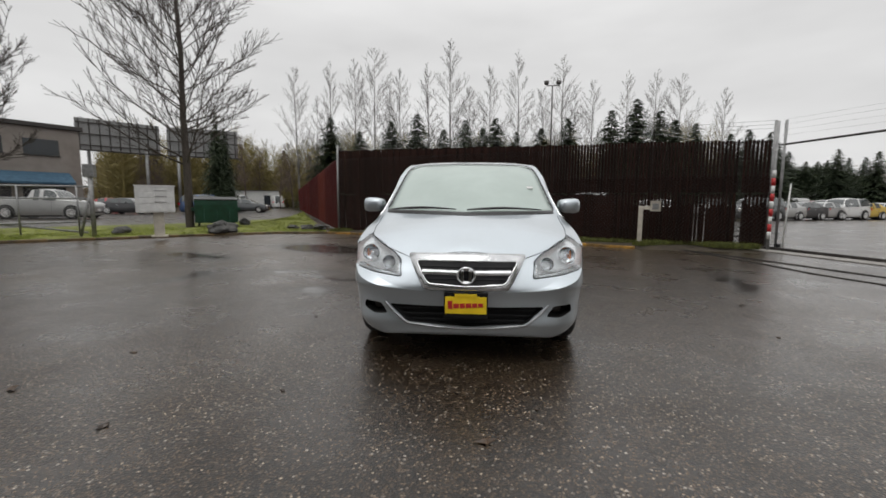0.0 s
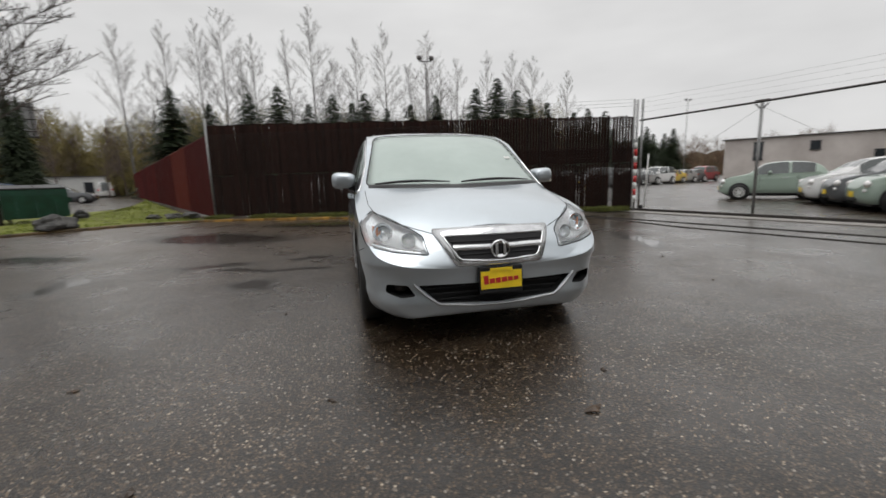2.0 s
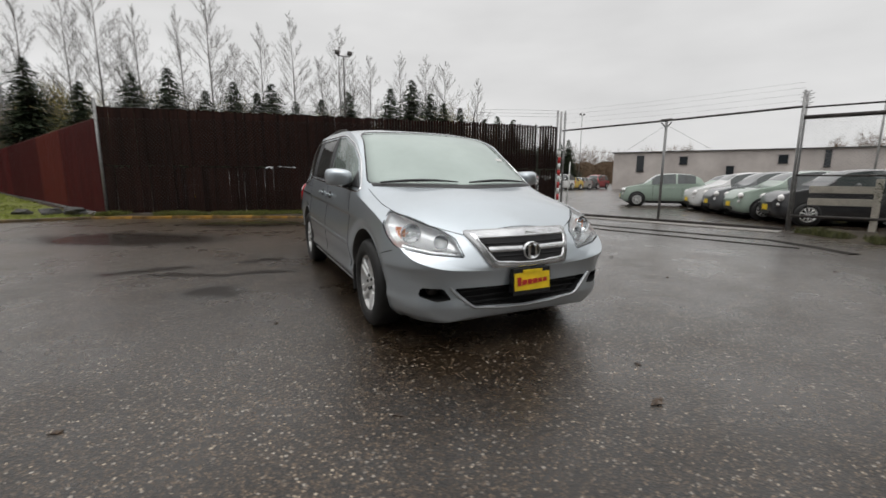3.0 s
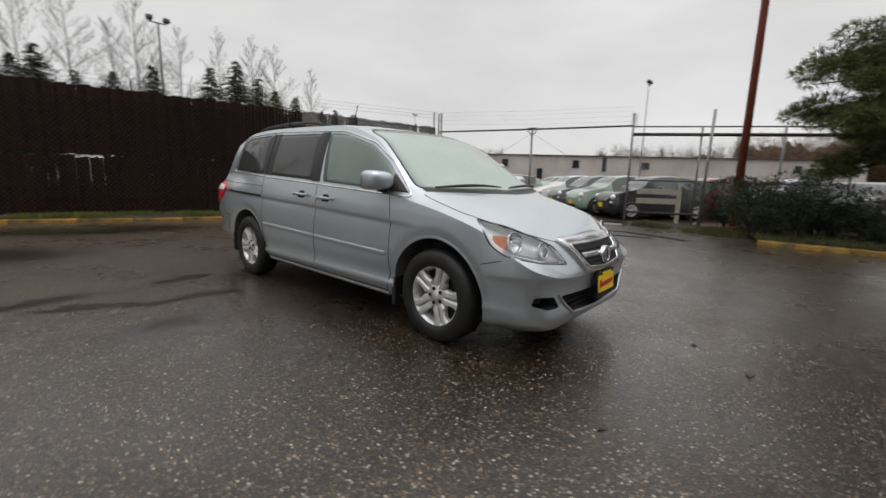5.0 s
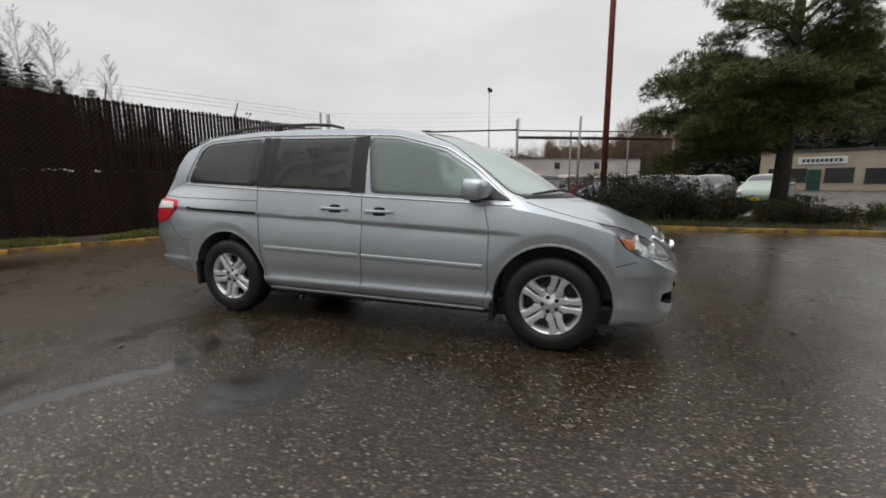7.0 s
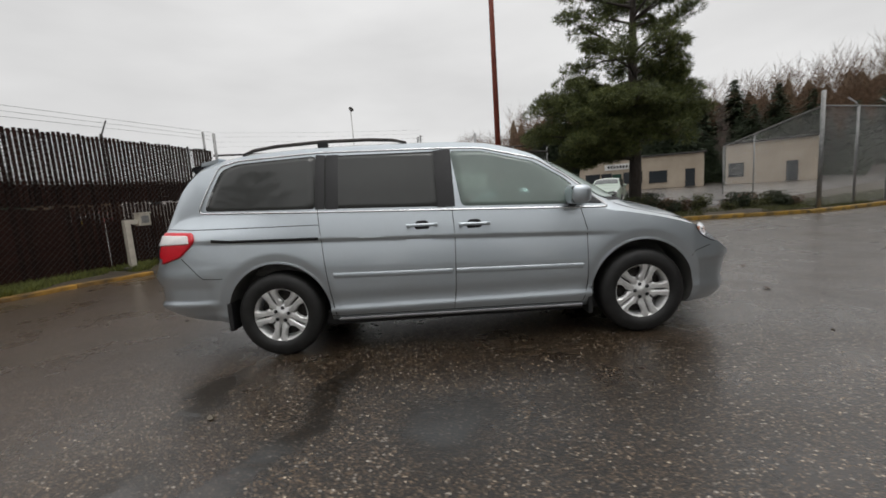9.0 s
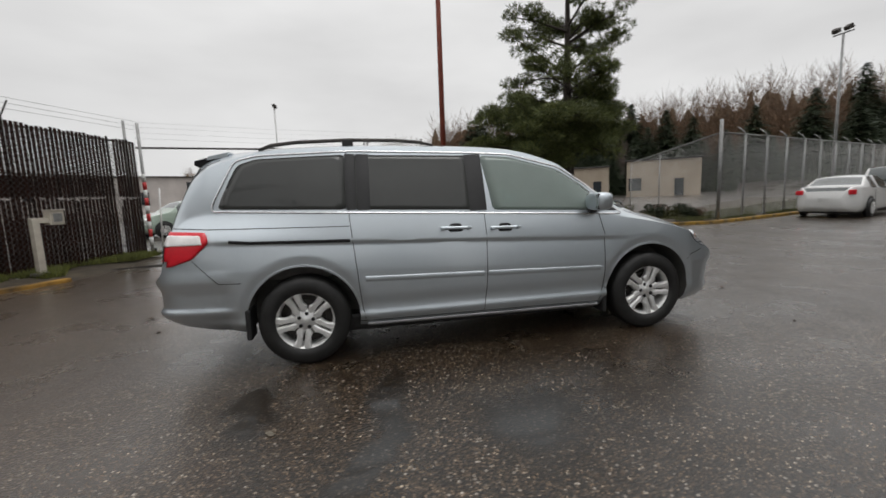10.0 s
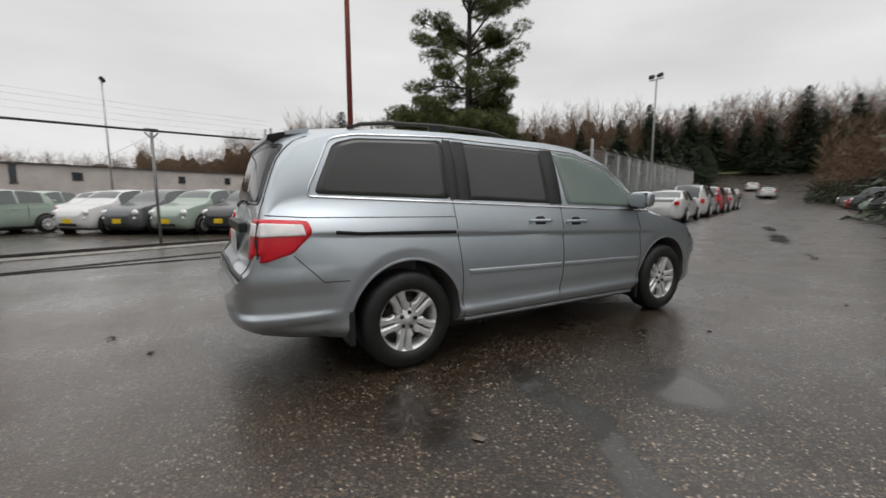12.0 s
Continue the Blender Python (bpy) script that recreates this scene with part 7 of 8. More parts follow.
for i in range(5):
    p2 = (P_SILVER, P_GREY, P_WHITE, P_BLACK, P_SILVER)[i]
    parked_car("suv" if i % 2 else "sedan", p2, NAMES[p2] + " car seen through the slats", (-2.5 + 2.7 * i, 17.0 - 0.55 * i), 250)

# along the chain-link fence
along = (CF_END - CF).normalized()
street = math.degrees(math.atan2(along.y, along.x))
side = Vector((along.y, -along.x))
for k, (kind, paint, label) in enumerate((("sedan", P_WHITE, "white sedan parked along the chain-link fence"), ("suv", P_WHITE, "white truck with canopy parked along the fence"),
                                          ("suv", P_RED, "red car parked along the fence"), ("suv", P_SILVER, "pale car parked along the fence"))):
    c = CF + along * (5.6 + 6.2 * k + (1.5 if k > 3 else 0)) + side * 1.75
    parked_car(kind, paint, label, c, street, "cars along the fence")
for k, paint in enumerate((P_BLACK, P_BLACK, P_GREEN, P_BLACK, P_RED, P_GREY)):
    c = Vector((3.0, -34.0)) + along * (3.0 * k - 4.0) + Vector((0.2 * k, 0))
    parked_car("suv" if k % 2 else "sedan", paint, NAMES[paint] + " car parked under the far trees", c, street + 75, "cars across the street")
for c, paint in (((24.0, -66.0), P_WHITE), ((26.8, -62.5), P_SILVER), ((31.0, -78.0), P_WHITE)):
    ob = parked_car("sedan", paint, NAMES[paint] + " car at the end of the street", c, street + 10, "cars across the street")
    ob.matrix_basis = Matrix.Translation((0, 0, 0.02 + 0.075 * max(Vector(c).length - 60, 0))) @ ob.matrix_basis

# street on the left
parked_car("pickup", P_SILVER, "silver pickup truck parked by the street", (-27.3, 19.6), 14, "street cars")
parked_car("sedan", P_BLACK, "black sedan parked by the street", (-30.5, 29.6), 10, "street cars")
parked_car("suv", P_NAVY, "dark blue car beside the street trees", (-25.0, 32.5), 20, "street cars")
parked_car("sedan", P_RED, "red car far along the street", (-36.0, 34.0), 20, "street cars")
parked_car("sedan", P_GREY, "dark car behind the dumpster", (-24.5, 38.0), 15, "street cars")
parked_car("van", P_WHITE, "white delivery van seen from behind", (-33.5, 64.0), 115, "street cars")
parked_car("van", P_WHITE, "white box van across the street", (-37.0, 58.0), 20, "street cars")


# ---- small things on the left verge ----
def mailbox():
    thing = empty("mailbox", pose(-9.55, 6.6, 0.12, 0, 0, 38), "pale grey cluster mailbox on a pedestal", "mailbox")
    part("cabinet", boxed((0.98, 0.45, 0.78), (0, 0, 1.12), 0, 0.015), M_WHITE, thing)
    part("pedestal", boxed((0.27, 0.24, 0.75), (0.06, 0, 0.36), 0, 0.02), M_CREAM, thing)
    part("foot", boxed((0.42, 0.36, 0.05), (0.06, 0, 0.02), 0, 0.01), M_CREAM, thing)
    part("roof", boxed((1.02, 0.5, 0.03), (0, 0, 1.52), 0, 0.008), M_WHITE, thing)
    for c in range(2):
        for r in range(4):
            door = part("mail_door", boxed((0.45, 0.012, 0.15 if r < 3 else 0.22), (-0.24 + 0.48 * c, -0.23, 1.42 - 0.17 * r - (0.03 if r == 3 else 0)), 0, 0.004), M_WHITE, thing)
    for r in range(3):
        part("name_strip", boxed((0.30, 0.006, 0.02), (0.14, -0.239, 1.38 - 0.17 * r), 0, 0.001), M_STEEL, thing)
    return thing


mailbox()


def dumpster():
    thing = empty("dumpster", pose(-11.75, 12.95, 0.12, 0, 0, 35), "dark green steel dumpster on the grass verge", "dumpster")
    bm = bmesh.new()
    prism(bm, [(-0.55, 0.12), (0.5, 0.12), (0.62, 1.05), (0.62, 1.22), (-0.62, 1.10), (-0.62, 0.9)], -0.85, 0.85, "x")
    part("bin", bm, M_DUMPSTER, thing)
    part("lid", boxed((0.84, 1.26, 0.04), (-0.43, 0, 1.20), 0, 0.012, (5.5, 0)), M_BLACK, thing, "black plastic lid")
    part("lid", boxed((0.84, 1.26, 0.04), (0.43, 0, 1.20), 0, 0.012, (5.5, 0)), M_BLACK, thing, "black plastic lid")
    for s in (-1, 1):
        part("fork_pocket", boxed((0.12, 0.8, 0.16), (s * 0.91, 0, 0.72), 0, 0.01), M_DUMPSTER, thing)
        for k in (-0.45, 0.45):
            part("caster", boxed((0.07, 0.14, 0.14), (s * 0.7, k, 0.06), 0, 0.03), M_RUBBER, thing)
    for k in (-0.5, 0, 0.5):
        part("rib", boxed((0.06, 0.03, 0.95), (k, -0.60, 0.6), 0, 0.008, (-3, 0)), M_DUMPSTER, thing)
    return thing


dumpster()


def boulder(at, size, seed, label, mat):
    bm = bmesh.new()
    bmesh.ops.create_icosphere(bm, subdivisions=3, radius=1.0)
    for v in bm.verts:
        n = noise.noise(v.co * 1.3 + Vector((seed, 0, 0))) * 0.5 + noise.noise(v.co * 3.1 + Vector((0, seed, 0))) * 0.16
        v.co *= 1 + n
        v.co = Vector((v.co.x * size[0], v.co.y * size[1], max(v.co.z, -0.5) * size[2]))
    ob = part("boulder", bm, mat, None)
    ob.matrix_basis = pose(*at, 0, 0, seed * 40)
    return tagged(ob, label, "rock")


boulder((-9.0, 8.95, 0.22), (0.5, 0.35, 0.26), 1, "wedge-shaped grey boulder on the verge", M_STONE)
boulder((-6.7, 11.0, 0.18), (0.3, 0.22, 0.13), 2, "small dark boulder near the wall corner", M_STONE)
boulder((-6.1, 10.8, 0.18), (0.34, 0.24, 0.14), 3, "dark boulder at the foot of the wall", M_STONE)
boulder((-7.4, 11.3, 0.16), (0.2, 0.2, 0.10), 5, "small mossy stone on the grass", M_STONE)
boulder((-10.2, 12.6, 0.26), (0.22, 0.2, 0.2), 4, "black rubbish sack on the grass", M_BLACK)
boulder((-11.6, 7.6, 0.2), (0.26, 0.2, 0.14), 6, "dark stone beside the gate post", M_STONE)


def left_gate():
    thing = empty("swing_gate", Matrix.Identity(4), "leaning steel tube gate with chain-link at the entrance", "gate")
    a, b = Vector((-11.75, 6.75)), Vector((-16.4, 5.4))
    post("post", a, 2.15, 0.06, M_STEEL, thing, "thick steel gate post")
    tube("brace", [(a.x - 0.35, a.y - 0.1, 0.1), (a.x - 0.02, a.y, 1.5)], 0.04, M_STEEL, thing)
    for z0, z1 in ((1.62, 1.58), (1.25, 1.22), (0.55, 0.35)):
        tube("rail", [(a.x - 0.1, a.y, z0), (b.x, b.y, z1 + 0.05)], 0.03, M_STEEL, thing)
    for s in (0.08, 0.4, 0.75, 1.0):
        p = a.lerp(b, s)
        tube("upright", [(p.x, p.y, 0.15), (p.x, p.y, 1.62)], 0.026, M_STEEL, thing)
    tube("diagonal", [(a.x - 0.2, a.y, 0.2), (b.x, b.y, 0.75)], 0.03, M_STEEL, thing)
    link("chain_link", mesh_of("chain_link", *merged(wires(a, b, 0.35, 1.6, 0.09, 0.002, []))), M_STEEL, thing)
    part("lock_box", boxed((0.3, 0.2, 0.4), (a.x, a.y, 2.1), 20, 0.03), M_STEEL, thing)
    return thing


left_gate()


# ---- buildings ----
def building(name, a, b, depth, z, mat, label, openings, cap=0.35, z0=0.0):
    """A long flat-roofed block from a to b; openings: share of the length, sill, width, height."""
    a, b = Vector(a), Vector(b)
    t = (b - a).normalized()
    n = Vector((t.y, -t.x))
    turn = math.degrees(math.atan2(t.y, t.x))
    ln = (b - a).length
    c = (a + b) / 2
    thing = empty(name, pose(c.x, c.y, 0, 0, 0, turn), label, "building")
    part("wall", boxed((ln, depth, z), (0, depth / 2, z / 2 + z0), 0, 0.02), mat, thing)
    part("roof", boxed((ln + 0.5, depth + 0.5, cap), (0, depth / 2, z + z0 + cap / 2), 0, 0.03), M_ROOFEDGE, thing)
    for s, sill, w, h in openings:
        win = part("window", boxed((w, 0.16, h), ((s - 0.5) * ln, -0.02, sill + h / 2), 0, 0.01), M_WINDOW, thing)
        part("frame", boxed((w + 0.12, 0.12, 0.08), ((s - 0.5) * ln, -0.04, sill - 0.04), 0, 0.01), M_ROOFEDGE, win)
        part("frame", boxed((w + 0.12, 0.12, 0.06), ((s - 0.5) * ln, -0.04, sill + h + 0.03), 0, 0.01), M_ROOFEDGE, win)
    return thing


building("warehouse", (40.2, 33.7), (68.0, -8.0), 14, 4.4, M_STUCCO, "long pale low warehouse behind the car lot",
         [(0.06, 2.2, 0.8, 1.8), (0.15, 3.0, 0.8, 0.8), (0.24, 1.5, 0.7, 1.2), (0.33, 3.0, 0.8, 0.8), (0.40, 2.6, 0.5, 1.6), (0.5, 3.0, 0.9, 0.7), (0.72, 3.0, 0.8, 0.7), (0.85, 3.0, 0.8, 0.7)], 0.1)
shop = building("shop_block", (58.4, -20.6), (50.8, -34.3), 9, 4.3, M_BEIGE, "beige stucco shop with white sign and green door",
                [(0.12, 0.9, 2.0, 1.5), (0.24, 0.9, 1.4, 1.5), (0.46, 0.9, 2.4, 1.5), (0.66, 0.8, 2.2, 1.5), (0.9, 0.1, 1.1, 2.2)], 0.2)
sign = part("sign_board", boxed((4.2, 0.12, 0.8), (-2.2, -0.08, 3.3), 0, 0.02), M_WHITE, shop, "white sign board with dark lettering")
for k in range(9):
    part("print_bar", boxed((0.26, 0.02, 0.36), (-3.75 + 0.39 * k, -0.155, 3.3), 0, 0.004), M_BLACK, sign)
part("door", boxed((1.2, 0.14, 2.3), (-2.7, -0.02, 1.15), 0, 0.01), M_DUMPSTER, shop, "dark green door")
building("shop_block", (49.6, -36.3), (44.0, -43.4), 12, 4.9, M_BEIGE, "beige stucco flat-roofed block beyond the lot", [(0.12, 0.9, 1.6, 1.6), (0.72, 0.1, 1.1, 2.2)], 0.25)


_a, _b = (Vector((72 * math.sin(radians(q)), 72 * math.cos(radians(q)))) for q in (-33.5, -27.5))
building("trailer_shed", _a, _b, 4, 2.9, M_WHITE, "low white shed across the far street", [(0.3, 0.9, 0.9, 0.9), (0.75, 0.1, 1.0, 2.0)], 0.1)


def street_building():
    thing = empty("shop_building", pose(-46.0, 26.0, 0, 0, 0, 62), "pale two-storey shop building with blue awning", "building")
    part("wall", boxed((30, 12, 8.2), (-4, 6, 4.1), 0, 0.03), M_SHOP, thing)
    part("roof", boxed((30.6, 12.6, 0.4), (-4, 6, 8.4), 0, 0.03), M_ROOFEDGE, thing)
    part("awning", prismed([(-0.02, 3.9), (-1.6, 2.9), (-1.6, 2.7), (-0.02, 2.7)], -19, 10, "x"), M_AWNING, thing, "long blue canvas awning")
    for k in range(7):
        win = part("window", boxed((2.6, 0.14, 1.5), (-16 + 4.0 * k, -0.03, 6.3), 0, 0.01), M_WINDOW, thing)
        part("sill", boxed((2.8, 0.2, 0.1), (-16 + 4.0 * k, -0.06, 5.5), 0, 0.01), M_ROOFEDGE, win)
        part("shopfront", boxed((3.2, 0.14, 2.3), (-16 + 4.0 * k, -0.03, 1.3), 0, 0.01), M_WINDOW, thing)
    return thing


street_building()


def billboard():
    thing = empty("billboard", pose(-46.5, 55.0, 0, 0, 0, 40), "back of a double billboard on steel posts", "billboard")
    for s, turn in ((-1, 10), (1, -10)):
        face = part("panel", boxed((9.6, 0.25, 4.2), (s * 5.2, 0, 10.1), turn, 0.03), M_STEEL, thing)
        for k in range(9):
            part("rib", boxed((0.12, 0.2, 4.2), (-4.4 + 1.1 * k, -0.25, 0), 0, 0.01), M_DARKSTEEL, face).matrix_basis = pose(s * 5.2, 0, 10.1, 0, 0, turn)
        for z in (8.6, 10.1, 11.6):
            part("girt", boxed((9.6, 0.12, 0.14), (0, -0.38, z - 10.1), 0, 0.01), M_DARKSTEEL, face).matrix_basis = pose(s * 5.2, 0, 10.1, 0, 0, turn)
        part("catwalk", boxed((9.6, 0.9, 0.12), (s * 5.2, -0.6, 7.9), turn, 0.01), M_DARKSTEEL, thing)
        for k in (-3.5, 3.0):
            tube("support", [(s * 5.2 + k, -0.2, 0), (s * 5.2 + k, -0.2, 8.2)], 0.22, M_STEEL, thing)
    return thing


billboard()


# ---- woods and hills ----
def bearing_point(bearing, dist):
    a = radians(bearing)
    return Vector((dist * math.sin(a), dist * math.cos(a)))


def hillside(name, b0, b1, dist, z_lo, z_hi, label, seed):
    """A brush-covered slope that rises behind a band of woods."""
    n, rows = int((b1 - b0) * 2), ((0, 0.0), (2, 0.45), (5, 0.8), (8, 1.0), (30, 0.9))
    verts = []
    for i in range(n + 1):
        b = b0 + (b1 - b0) * i / n
        top = z_lo + (z_hi - z_lo) * (0.5 + 0.5 * noise.noise((b * 0.16, seed, 0.5)))
        for d, h in rows:
            p = bearing_point(b, dist + 6 + d)
            rough = 0.26 * noise.noise((b * 1.7, d * 0.4, seed)) + 0.20 * noise.noise((b * 5.1, d, seed))
            verts.append((p.x, p.y, top * 0.72 * h * (1 + rough) - 0.05))
    m = len(rows)
    faces = [(i * m + k, i * m + k + 1, (i + 1) * m + k + 1, (i + 1) * m + k) for i in range(n) for k in range(m - 1)]
    return tagged(link(name, mesh_of(name, verts, faces, True), M_HILL), label, "hill", kind="structure")


def twig_band(name, b0, b1, dist, z_lo, z_hi, mat, label, seed, count, spread=2.0, per=30, base=0.0):
    """A far leafless wood: many thin stems, each with fine rising twigs."""
    rng = random.Random(seed)
    verts, faces = [], []

    def sliver(p, d, ln, w):
        side = d.cross(Vector((rng.uniform(-1, 1), rng.uniform(-1, 1), 0.1)))
        side = side.normalized() * w
        o = len(verts)
        verts.extend((p - side, p + side, p + d * ln))
        faces.append((o, o + 1, o + 2))

    for i in range(count):
        b = b0 + (b1 - b0) * rng.random()
        q = bearing_point(b, dist + rng.uniform(-8, 14))
        ridge = z_lo + (z_hi - z_lo) * (0.5 + 0.5 * noise.noise((b * 0.16, seed, 0.5)))
        h = ridge * rng.uniform(0.55, 1.12)
        foot = Vector((q.x, q.y, base - 0.3))
        sliver(foot, Vector((rng.uniform(-.05, .05), rng.uniform(-.05, .05), 1)).normalized(), h, 0.07)
        for k in range(int(per * 1.6)):
            f = 0.12 + 0.86 * rng.random() ** 0.8
            w = rng.uniform(0, 6.28)
            r = spread * (1.15 - f)
            d = Vector((math.cos(w) * r, math.sin(w) * r, rng.uniform(0.3, 1.6))).normalized()
            ln = (0.16 + 0.16 * rng.random()) * h * (1.1 - 0.6 * f)
            sliver(foot + Vector((math.cos(w) * r * 0.3, math.sin(w) * r * 0.3, h * f)), d, ln, rng.uniform(0.022, 0.055))
    return tagged(link(name, mesh_of(name, verts, faces), mat), label, "woods", kind="stuff")


def wood_band(name, b0, b1, dist, z_lo, z_hi, mat, label, seed, count, radius, leaf=0.6, per=22, base=0.0):
    rng = random.Random(seed)
    clumps = []
    for i in range(count):
        b = b0 + (b1 - b0) * rng.random()
        p = bearing_point(b, dist + rng.uniform(-6, 10))
        ridge = z_lo + (z_hi - z_lo) * (0.5 + 0.5 * noise.noise((b * 0.16, seed, 0.5))) * rng.uniform(0.35, 1.0)
        clumps.append(((p.x, p.y, base + ridge * rng.uniform(0.12, 1.0)), radius * rng.uniform(0.6, 1.2)))
    return tagged(link(name, mesh_of(name, *blob_leaves(clumps, per, leaf, seed, 0.9)), mat), label, "woods", kind="stuff")


twig_band("brush_woods", -46, -17, 84, 9, 15, M_BRUSH, "olive-brown leafless brush behind the street", 1, 900, 2.2, 34)
twig_band("brush_woods", -18, 30, 88, 12, 16, M_BRUSH, "olive-brown brush behind the far tree row", 2, 900, 2.2, 34)
wood_band("fir_woods", 30, 41, 130, 6, 11, M_FIR, "dark conifer wood beyond the car lot", 3, 170, 2.6, 0.9)
twig_band("brown_woods", 41, 57, 140, 9, 12, M_BROWNBRUSH, "low brown woods behind the warehouse", 15, 300, 2.2, 26)
twig_band("brown_woods", 57, 70, 150, 6, 9, M_BROWNBRUSH, "brown leafless wooded hill behind the warehouse", 4, 700, 2.2, 26)
twig_band("brown_woods", 69, 86, 150, 10, 13, M_BROWNBRUSH, "low hazy woods beyond the lot", 14, 450, 2.4, 26)
twig_band("brown_woods", 84, 95, 150, 13, 17, M_BROWNBRUSH, "brown leafless wooded hill beyond the pine", 16, 400, 2.6, 28)
twig_band("brown_woods", 93, 102, 150, 18, 22, M_BROWNBRUSH, "brown leafless wooded hilltop beyond the pine", 17, 400, 2.6, 28)
twig_band("brown_woods", 100, 146, 112, 18, 24, M_BROWNBRUSH, "brown leafless woods beyond the shops", 5, 1400, 2.4, 30)
twig_band("brown_woods", 146, 178, 132, 13, 19, M_BROWNBRUSH, "brown leafless woods beyond the street end", 6, 1300, 2.0, 32, 8.0)
wood_band("dark_woods", 164.5, 178, 62, 1, 4, M_SHRUB, "dark brush along the far side of the street", 7, 200, 1.0, 0.4, 40)
twig_band("brown_woods", 164, 178, 70, 8, 12, M_BROWNBRUSH, "brown leafless trees along the far side of the street", 21, 160, 2.0, 34)
twig_band("brush_woods", 176, 320, 120, 4, 8, M_BROWNBRUSH, "brown woods behind the yard", 8, 1500, 2.4, 22)
for k, (b0, b1, d, lo, hi) in enumerate(((-46, -17, 84, 7, 17), (-18, 30, 88, 12, 16), (30, 57, 136, 7, 13), (57, 70, 150, 8, 10), (69, 86, 150, 12, 15), (84, 95, 150, 17, 21), (93, 102, 150, 22, 26), (100, 146, 112, 25, 30), (146, 178, 132, 17, 20), (172, 320, 126, 4, 8))):
    hillside("hillside", b0, b1, d, lo, hi, "brown brushy hillside behind the woods", (1, 2, 3, 4, 14, 16, 17, 5, 6, 8)[k])

_rng2 = random.Random(9)
for i in range(50):
    b = 108 + 46 * (i + _rng2.random()) / 50
    d = 92 + _rng2.uniform(-12, 16) + (24 if b > 146 else 0)
    p = bearing_point(b, d)
    k = _rng2.uniform(0.65, 1.2) * (1.0 if b < 146 else 1.15)
    copy_thing(firs[i % 3], pose(p.x, p.y, 4.0 if b > 146 else 0, 0, 0, i * 47) @ Matrix.Diagonal((k, k, k, 1)))
for i in range(14):
    b = 30 + 12 * (i + _rng2.random()) / 14
    p = bearing_point(b, 122 + _rng2.uniform(-8, 10))
    k = _rng2.uniform(0.85, 1.3)
    copy_thing(firs[i % 3], pose(p.x, p.y, 0, 0, 0, i * 47) @ Matrix.Diagonal((k, k, k, 1)))
for i, (b, d, k) in enumerate(((43.0, 110, 0.9), (107.0, 103, 1.75), (109.5, 106, 1.6), (115.0, 104, 1.9), (118.5, 102, 1.65), (122.5, 104, 1.8), (126.0, 103, 1.6), (130.0, 101, 1.7), (105.2, 82, 1.30), (106.6, 84, 1.42), (104.0, 86, 1.2), (107.6, 86, 1.25), (149.2, 44, 0.62), (150.7, 48, 0.72), (152.5, 52, 0.66), (153.8, 55, 0.6), (-36, 46, 1.0), (-35, 47, 0.8))):
    p = bearing_point(b, d)
    slim = k * (0.5 if b < 0 else 1.0)
    copy_thing(firs[i % 3], pose(p.x, p.y, 0, 0, 0, i * 47) @ Matrix.Diagonal((slim, slim, k, 1)))
for i, (b, k) in enumerate(((147, 1.5), (149, 1.3), (151.5, 1.45), (154, 1.2), (157, 1.35), (159, 1.15), (162, 1.6), (163.5, 1.3), (166, 1.4), (168, 1.2))):
    p = bearing_point(b, 122 + 5 * math.sin(i * 2.3))
    copy_thing(firs[i % 3], pose(p.x, p.y, 6.0, 0, 0, i * 59) @ Matrix.Diagonal((k, k, k, 1)))
rosy = bare_tree("bare_tree", pose(0, 0, 0), "rosy-brown leafless tree in the far woods", M_ROSYTWIG, M_ROSYTWIG, "far bare woods",
                 height=20, spread=5.0, seed=51, levels=3, forks=8, trunk_r=0.2, upright=0.62, thin=0.010, clear=0.2)
for i in range(40):
    b = 110 + 62 * (i + _rng2.random()) / 40
    p = bearing_point(b, 98 + _rng2.uniform(-10, 22) + (30 if b > 140 else 0))
    k = _rng2.uniform(0.55, 0.9)
    mt = pose(p.x, p.y, 6.0 if b > 140 else 0, 0, 0, i * 67) @ Matrix.Diagonal((k, k, k, 1))
    if i == 0:
        rosy.matrix_basis = mt
    else:
        copy_thing(rosy, mt)
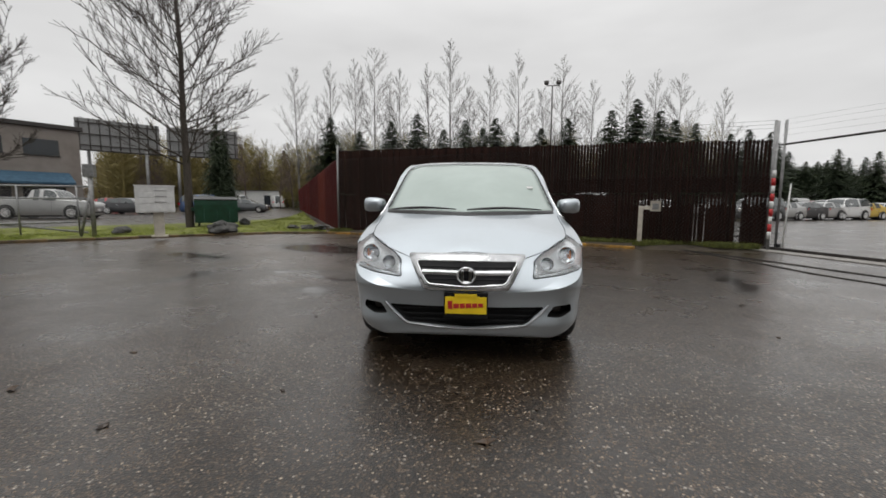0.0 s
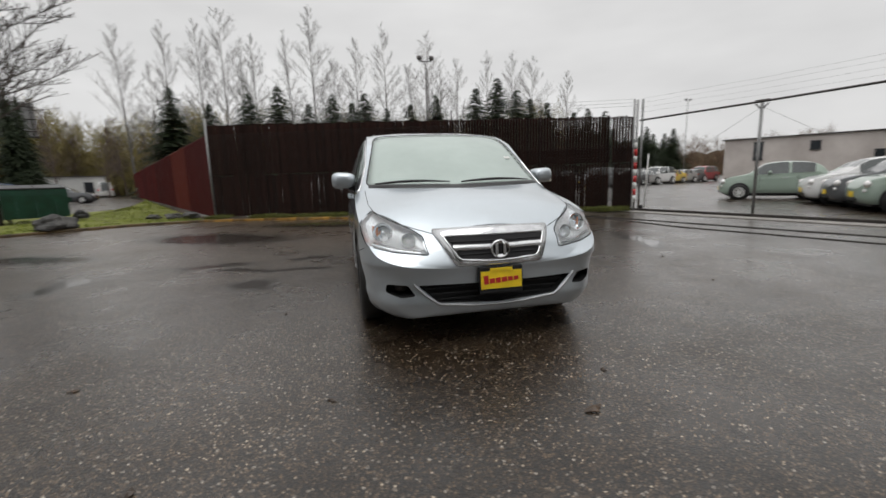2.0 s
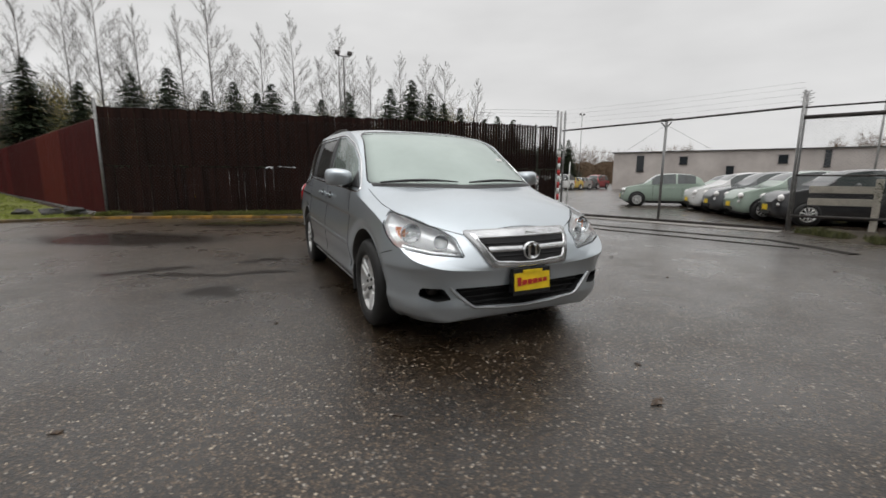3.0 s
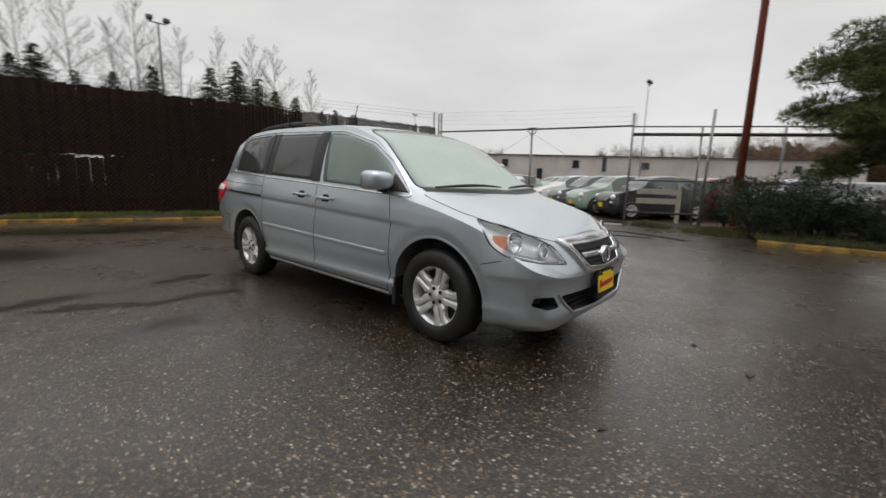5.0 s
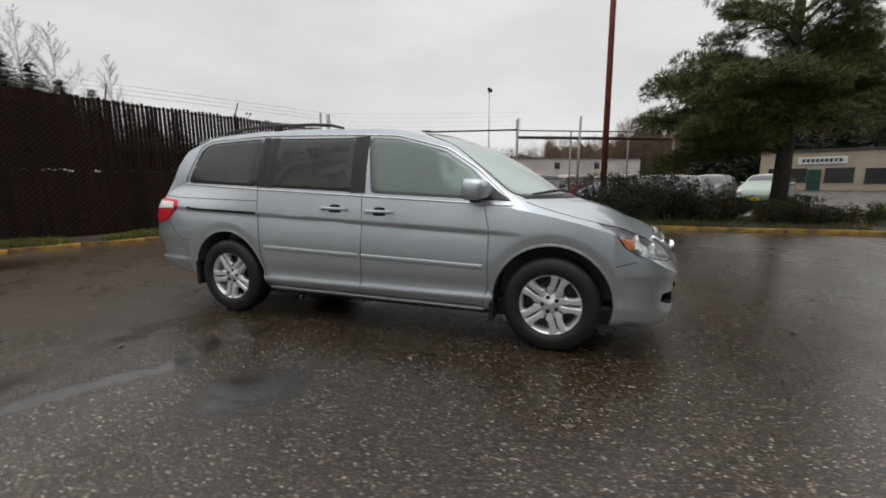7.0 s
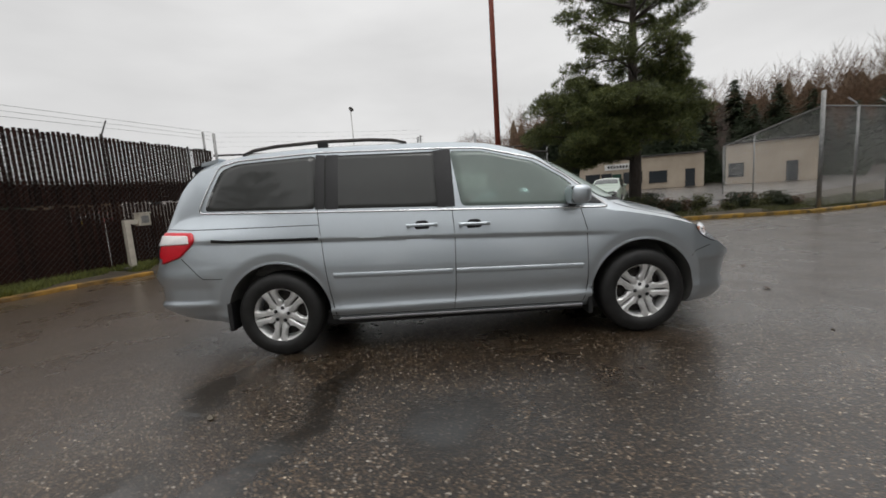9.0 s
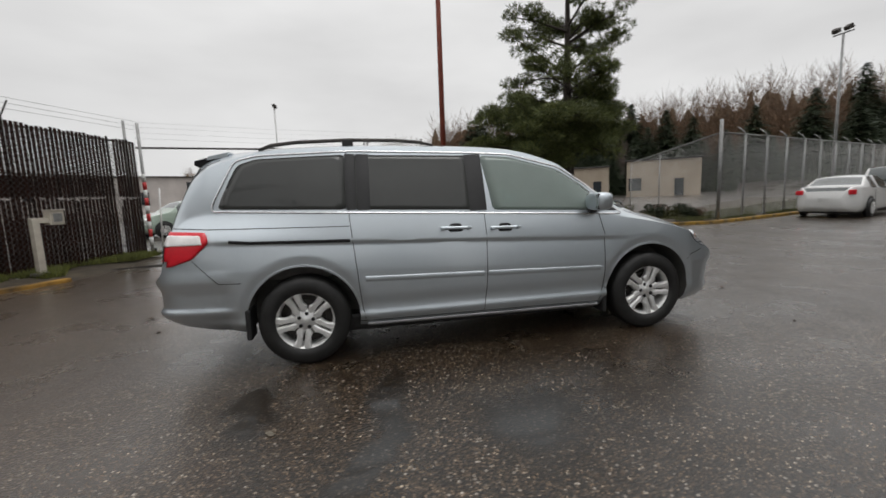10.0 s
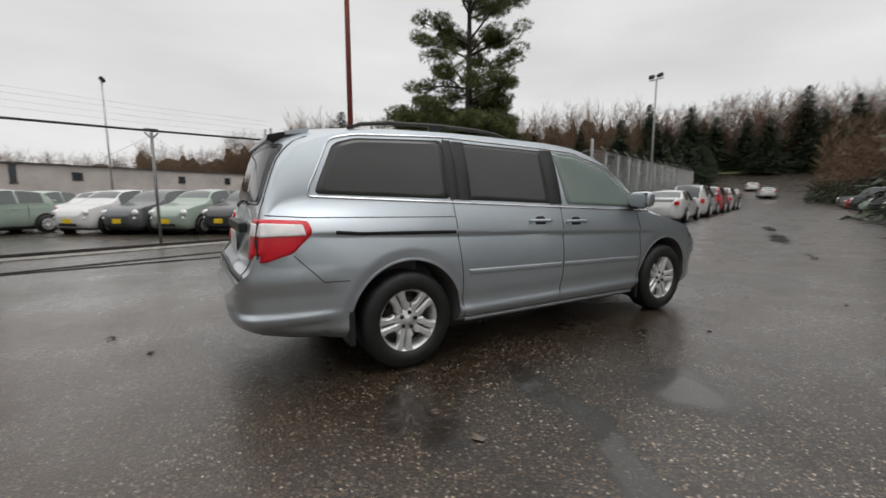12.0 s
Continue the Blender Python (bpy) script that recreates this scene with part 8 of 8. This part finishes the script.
for i in range(16):
    b = -44 + 24 * (i + _rng2.random()) / 16
    p = bearing_point(b, 72 + _rng2.uniform(-8, 14))
    k = _rng2.uniform(0.5, 0.8)
    copy_thing(rosy, pose(p.x, p.y, 0, 0, 0, i * 67) @ Matrix.Diagonal((k, k, k, 1)))

# the tall trees across the yard, which the van's glass and paint reflect
for i in range(15):
    b = 190 + 94 * (i + 0.8 * _rng2.random()) / 15
    p = bearing_point(b, 40 + _rng2.uniform(-5, 12))
    if i % 4 == 2:
        k = _rng2.uniform(0.7, 0.95)
        copy_thing(variants[i % 3], pose(p.x, p.y, 0, 0, 0, i * 53) @ Matrix.Diagonal((k, k, k, 1)))
    else:
        k = _rng2.uniform(0.8, 1.45)
        copy_thing(firs[i % 3], pose(p.x, p.y, 0, 0, 0, i * 47) @ Matrix.Diagonal((k, k, k, 1)))

# unseen close firs, added only to darken what the front bumper reflects
for i in range(13):
    p = bearing_point(184 + 28 * (i + 0.7 * _rng2.random()) / 13, 27 + _rng2.uniform(-2, 6))
    k = _rng2.uniform(1.1, 1.65)
    copy_thing(firs[i % 3], pose(p.x, p.y, 0, 0, 0, i * 47) @ Matrix.Diagonal((k, k, k, 1)))


def slope(name, rows, mat, label, category, rough):
    """A rising sheet at the end of the street: (distance, height) rows over a range of bearings."""
    verts, faces, n, m = [], [], 24, len(rows)
    for i in range(n + 1):
        b = 138 + 46 * i / n
        for d, z in rows:
            p = bearing_point(b, d)
            verts.append((p.x, p.y, z + (rough * noise.noise((b * 0.2, d * 0.1, 0)) if z > 0 else 0)))
    for i in range(n):
        for k in range(m - 1):
            faces.append((i * m + k, i * m + k + 1, (i + 1) * m + k + 1, (i + 1) * m + k))
    return tagged(link(name, mesh_of(name, verts, faces, True), mat), label, category, kind="structure")


slope("road", ((50, -0.05), (66, 0.5), (84, 1.9), (102, 4.0), (118, 5.9)), M_ASPHALT, "wet street climbing away uphill", "road", 0.0)
slope("embankment", ((117.5, 5.8), (123, 7.4), (130, 8.8), (155, 9.5)), M_HILLGRASS, "rough grass bank at the top of the street", "bank", 0.6)
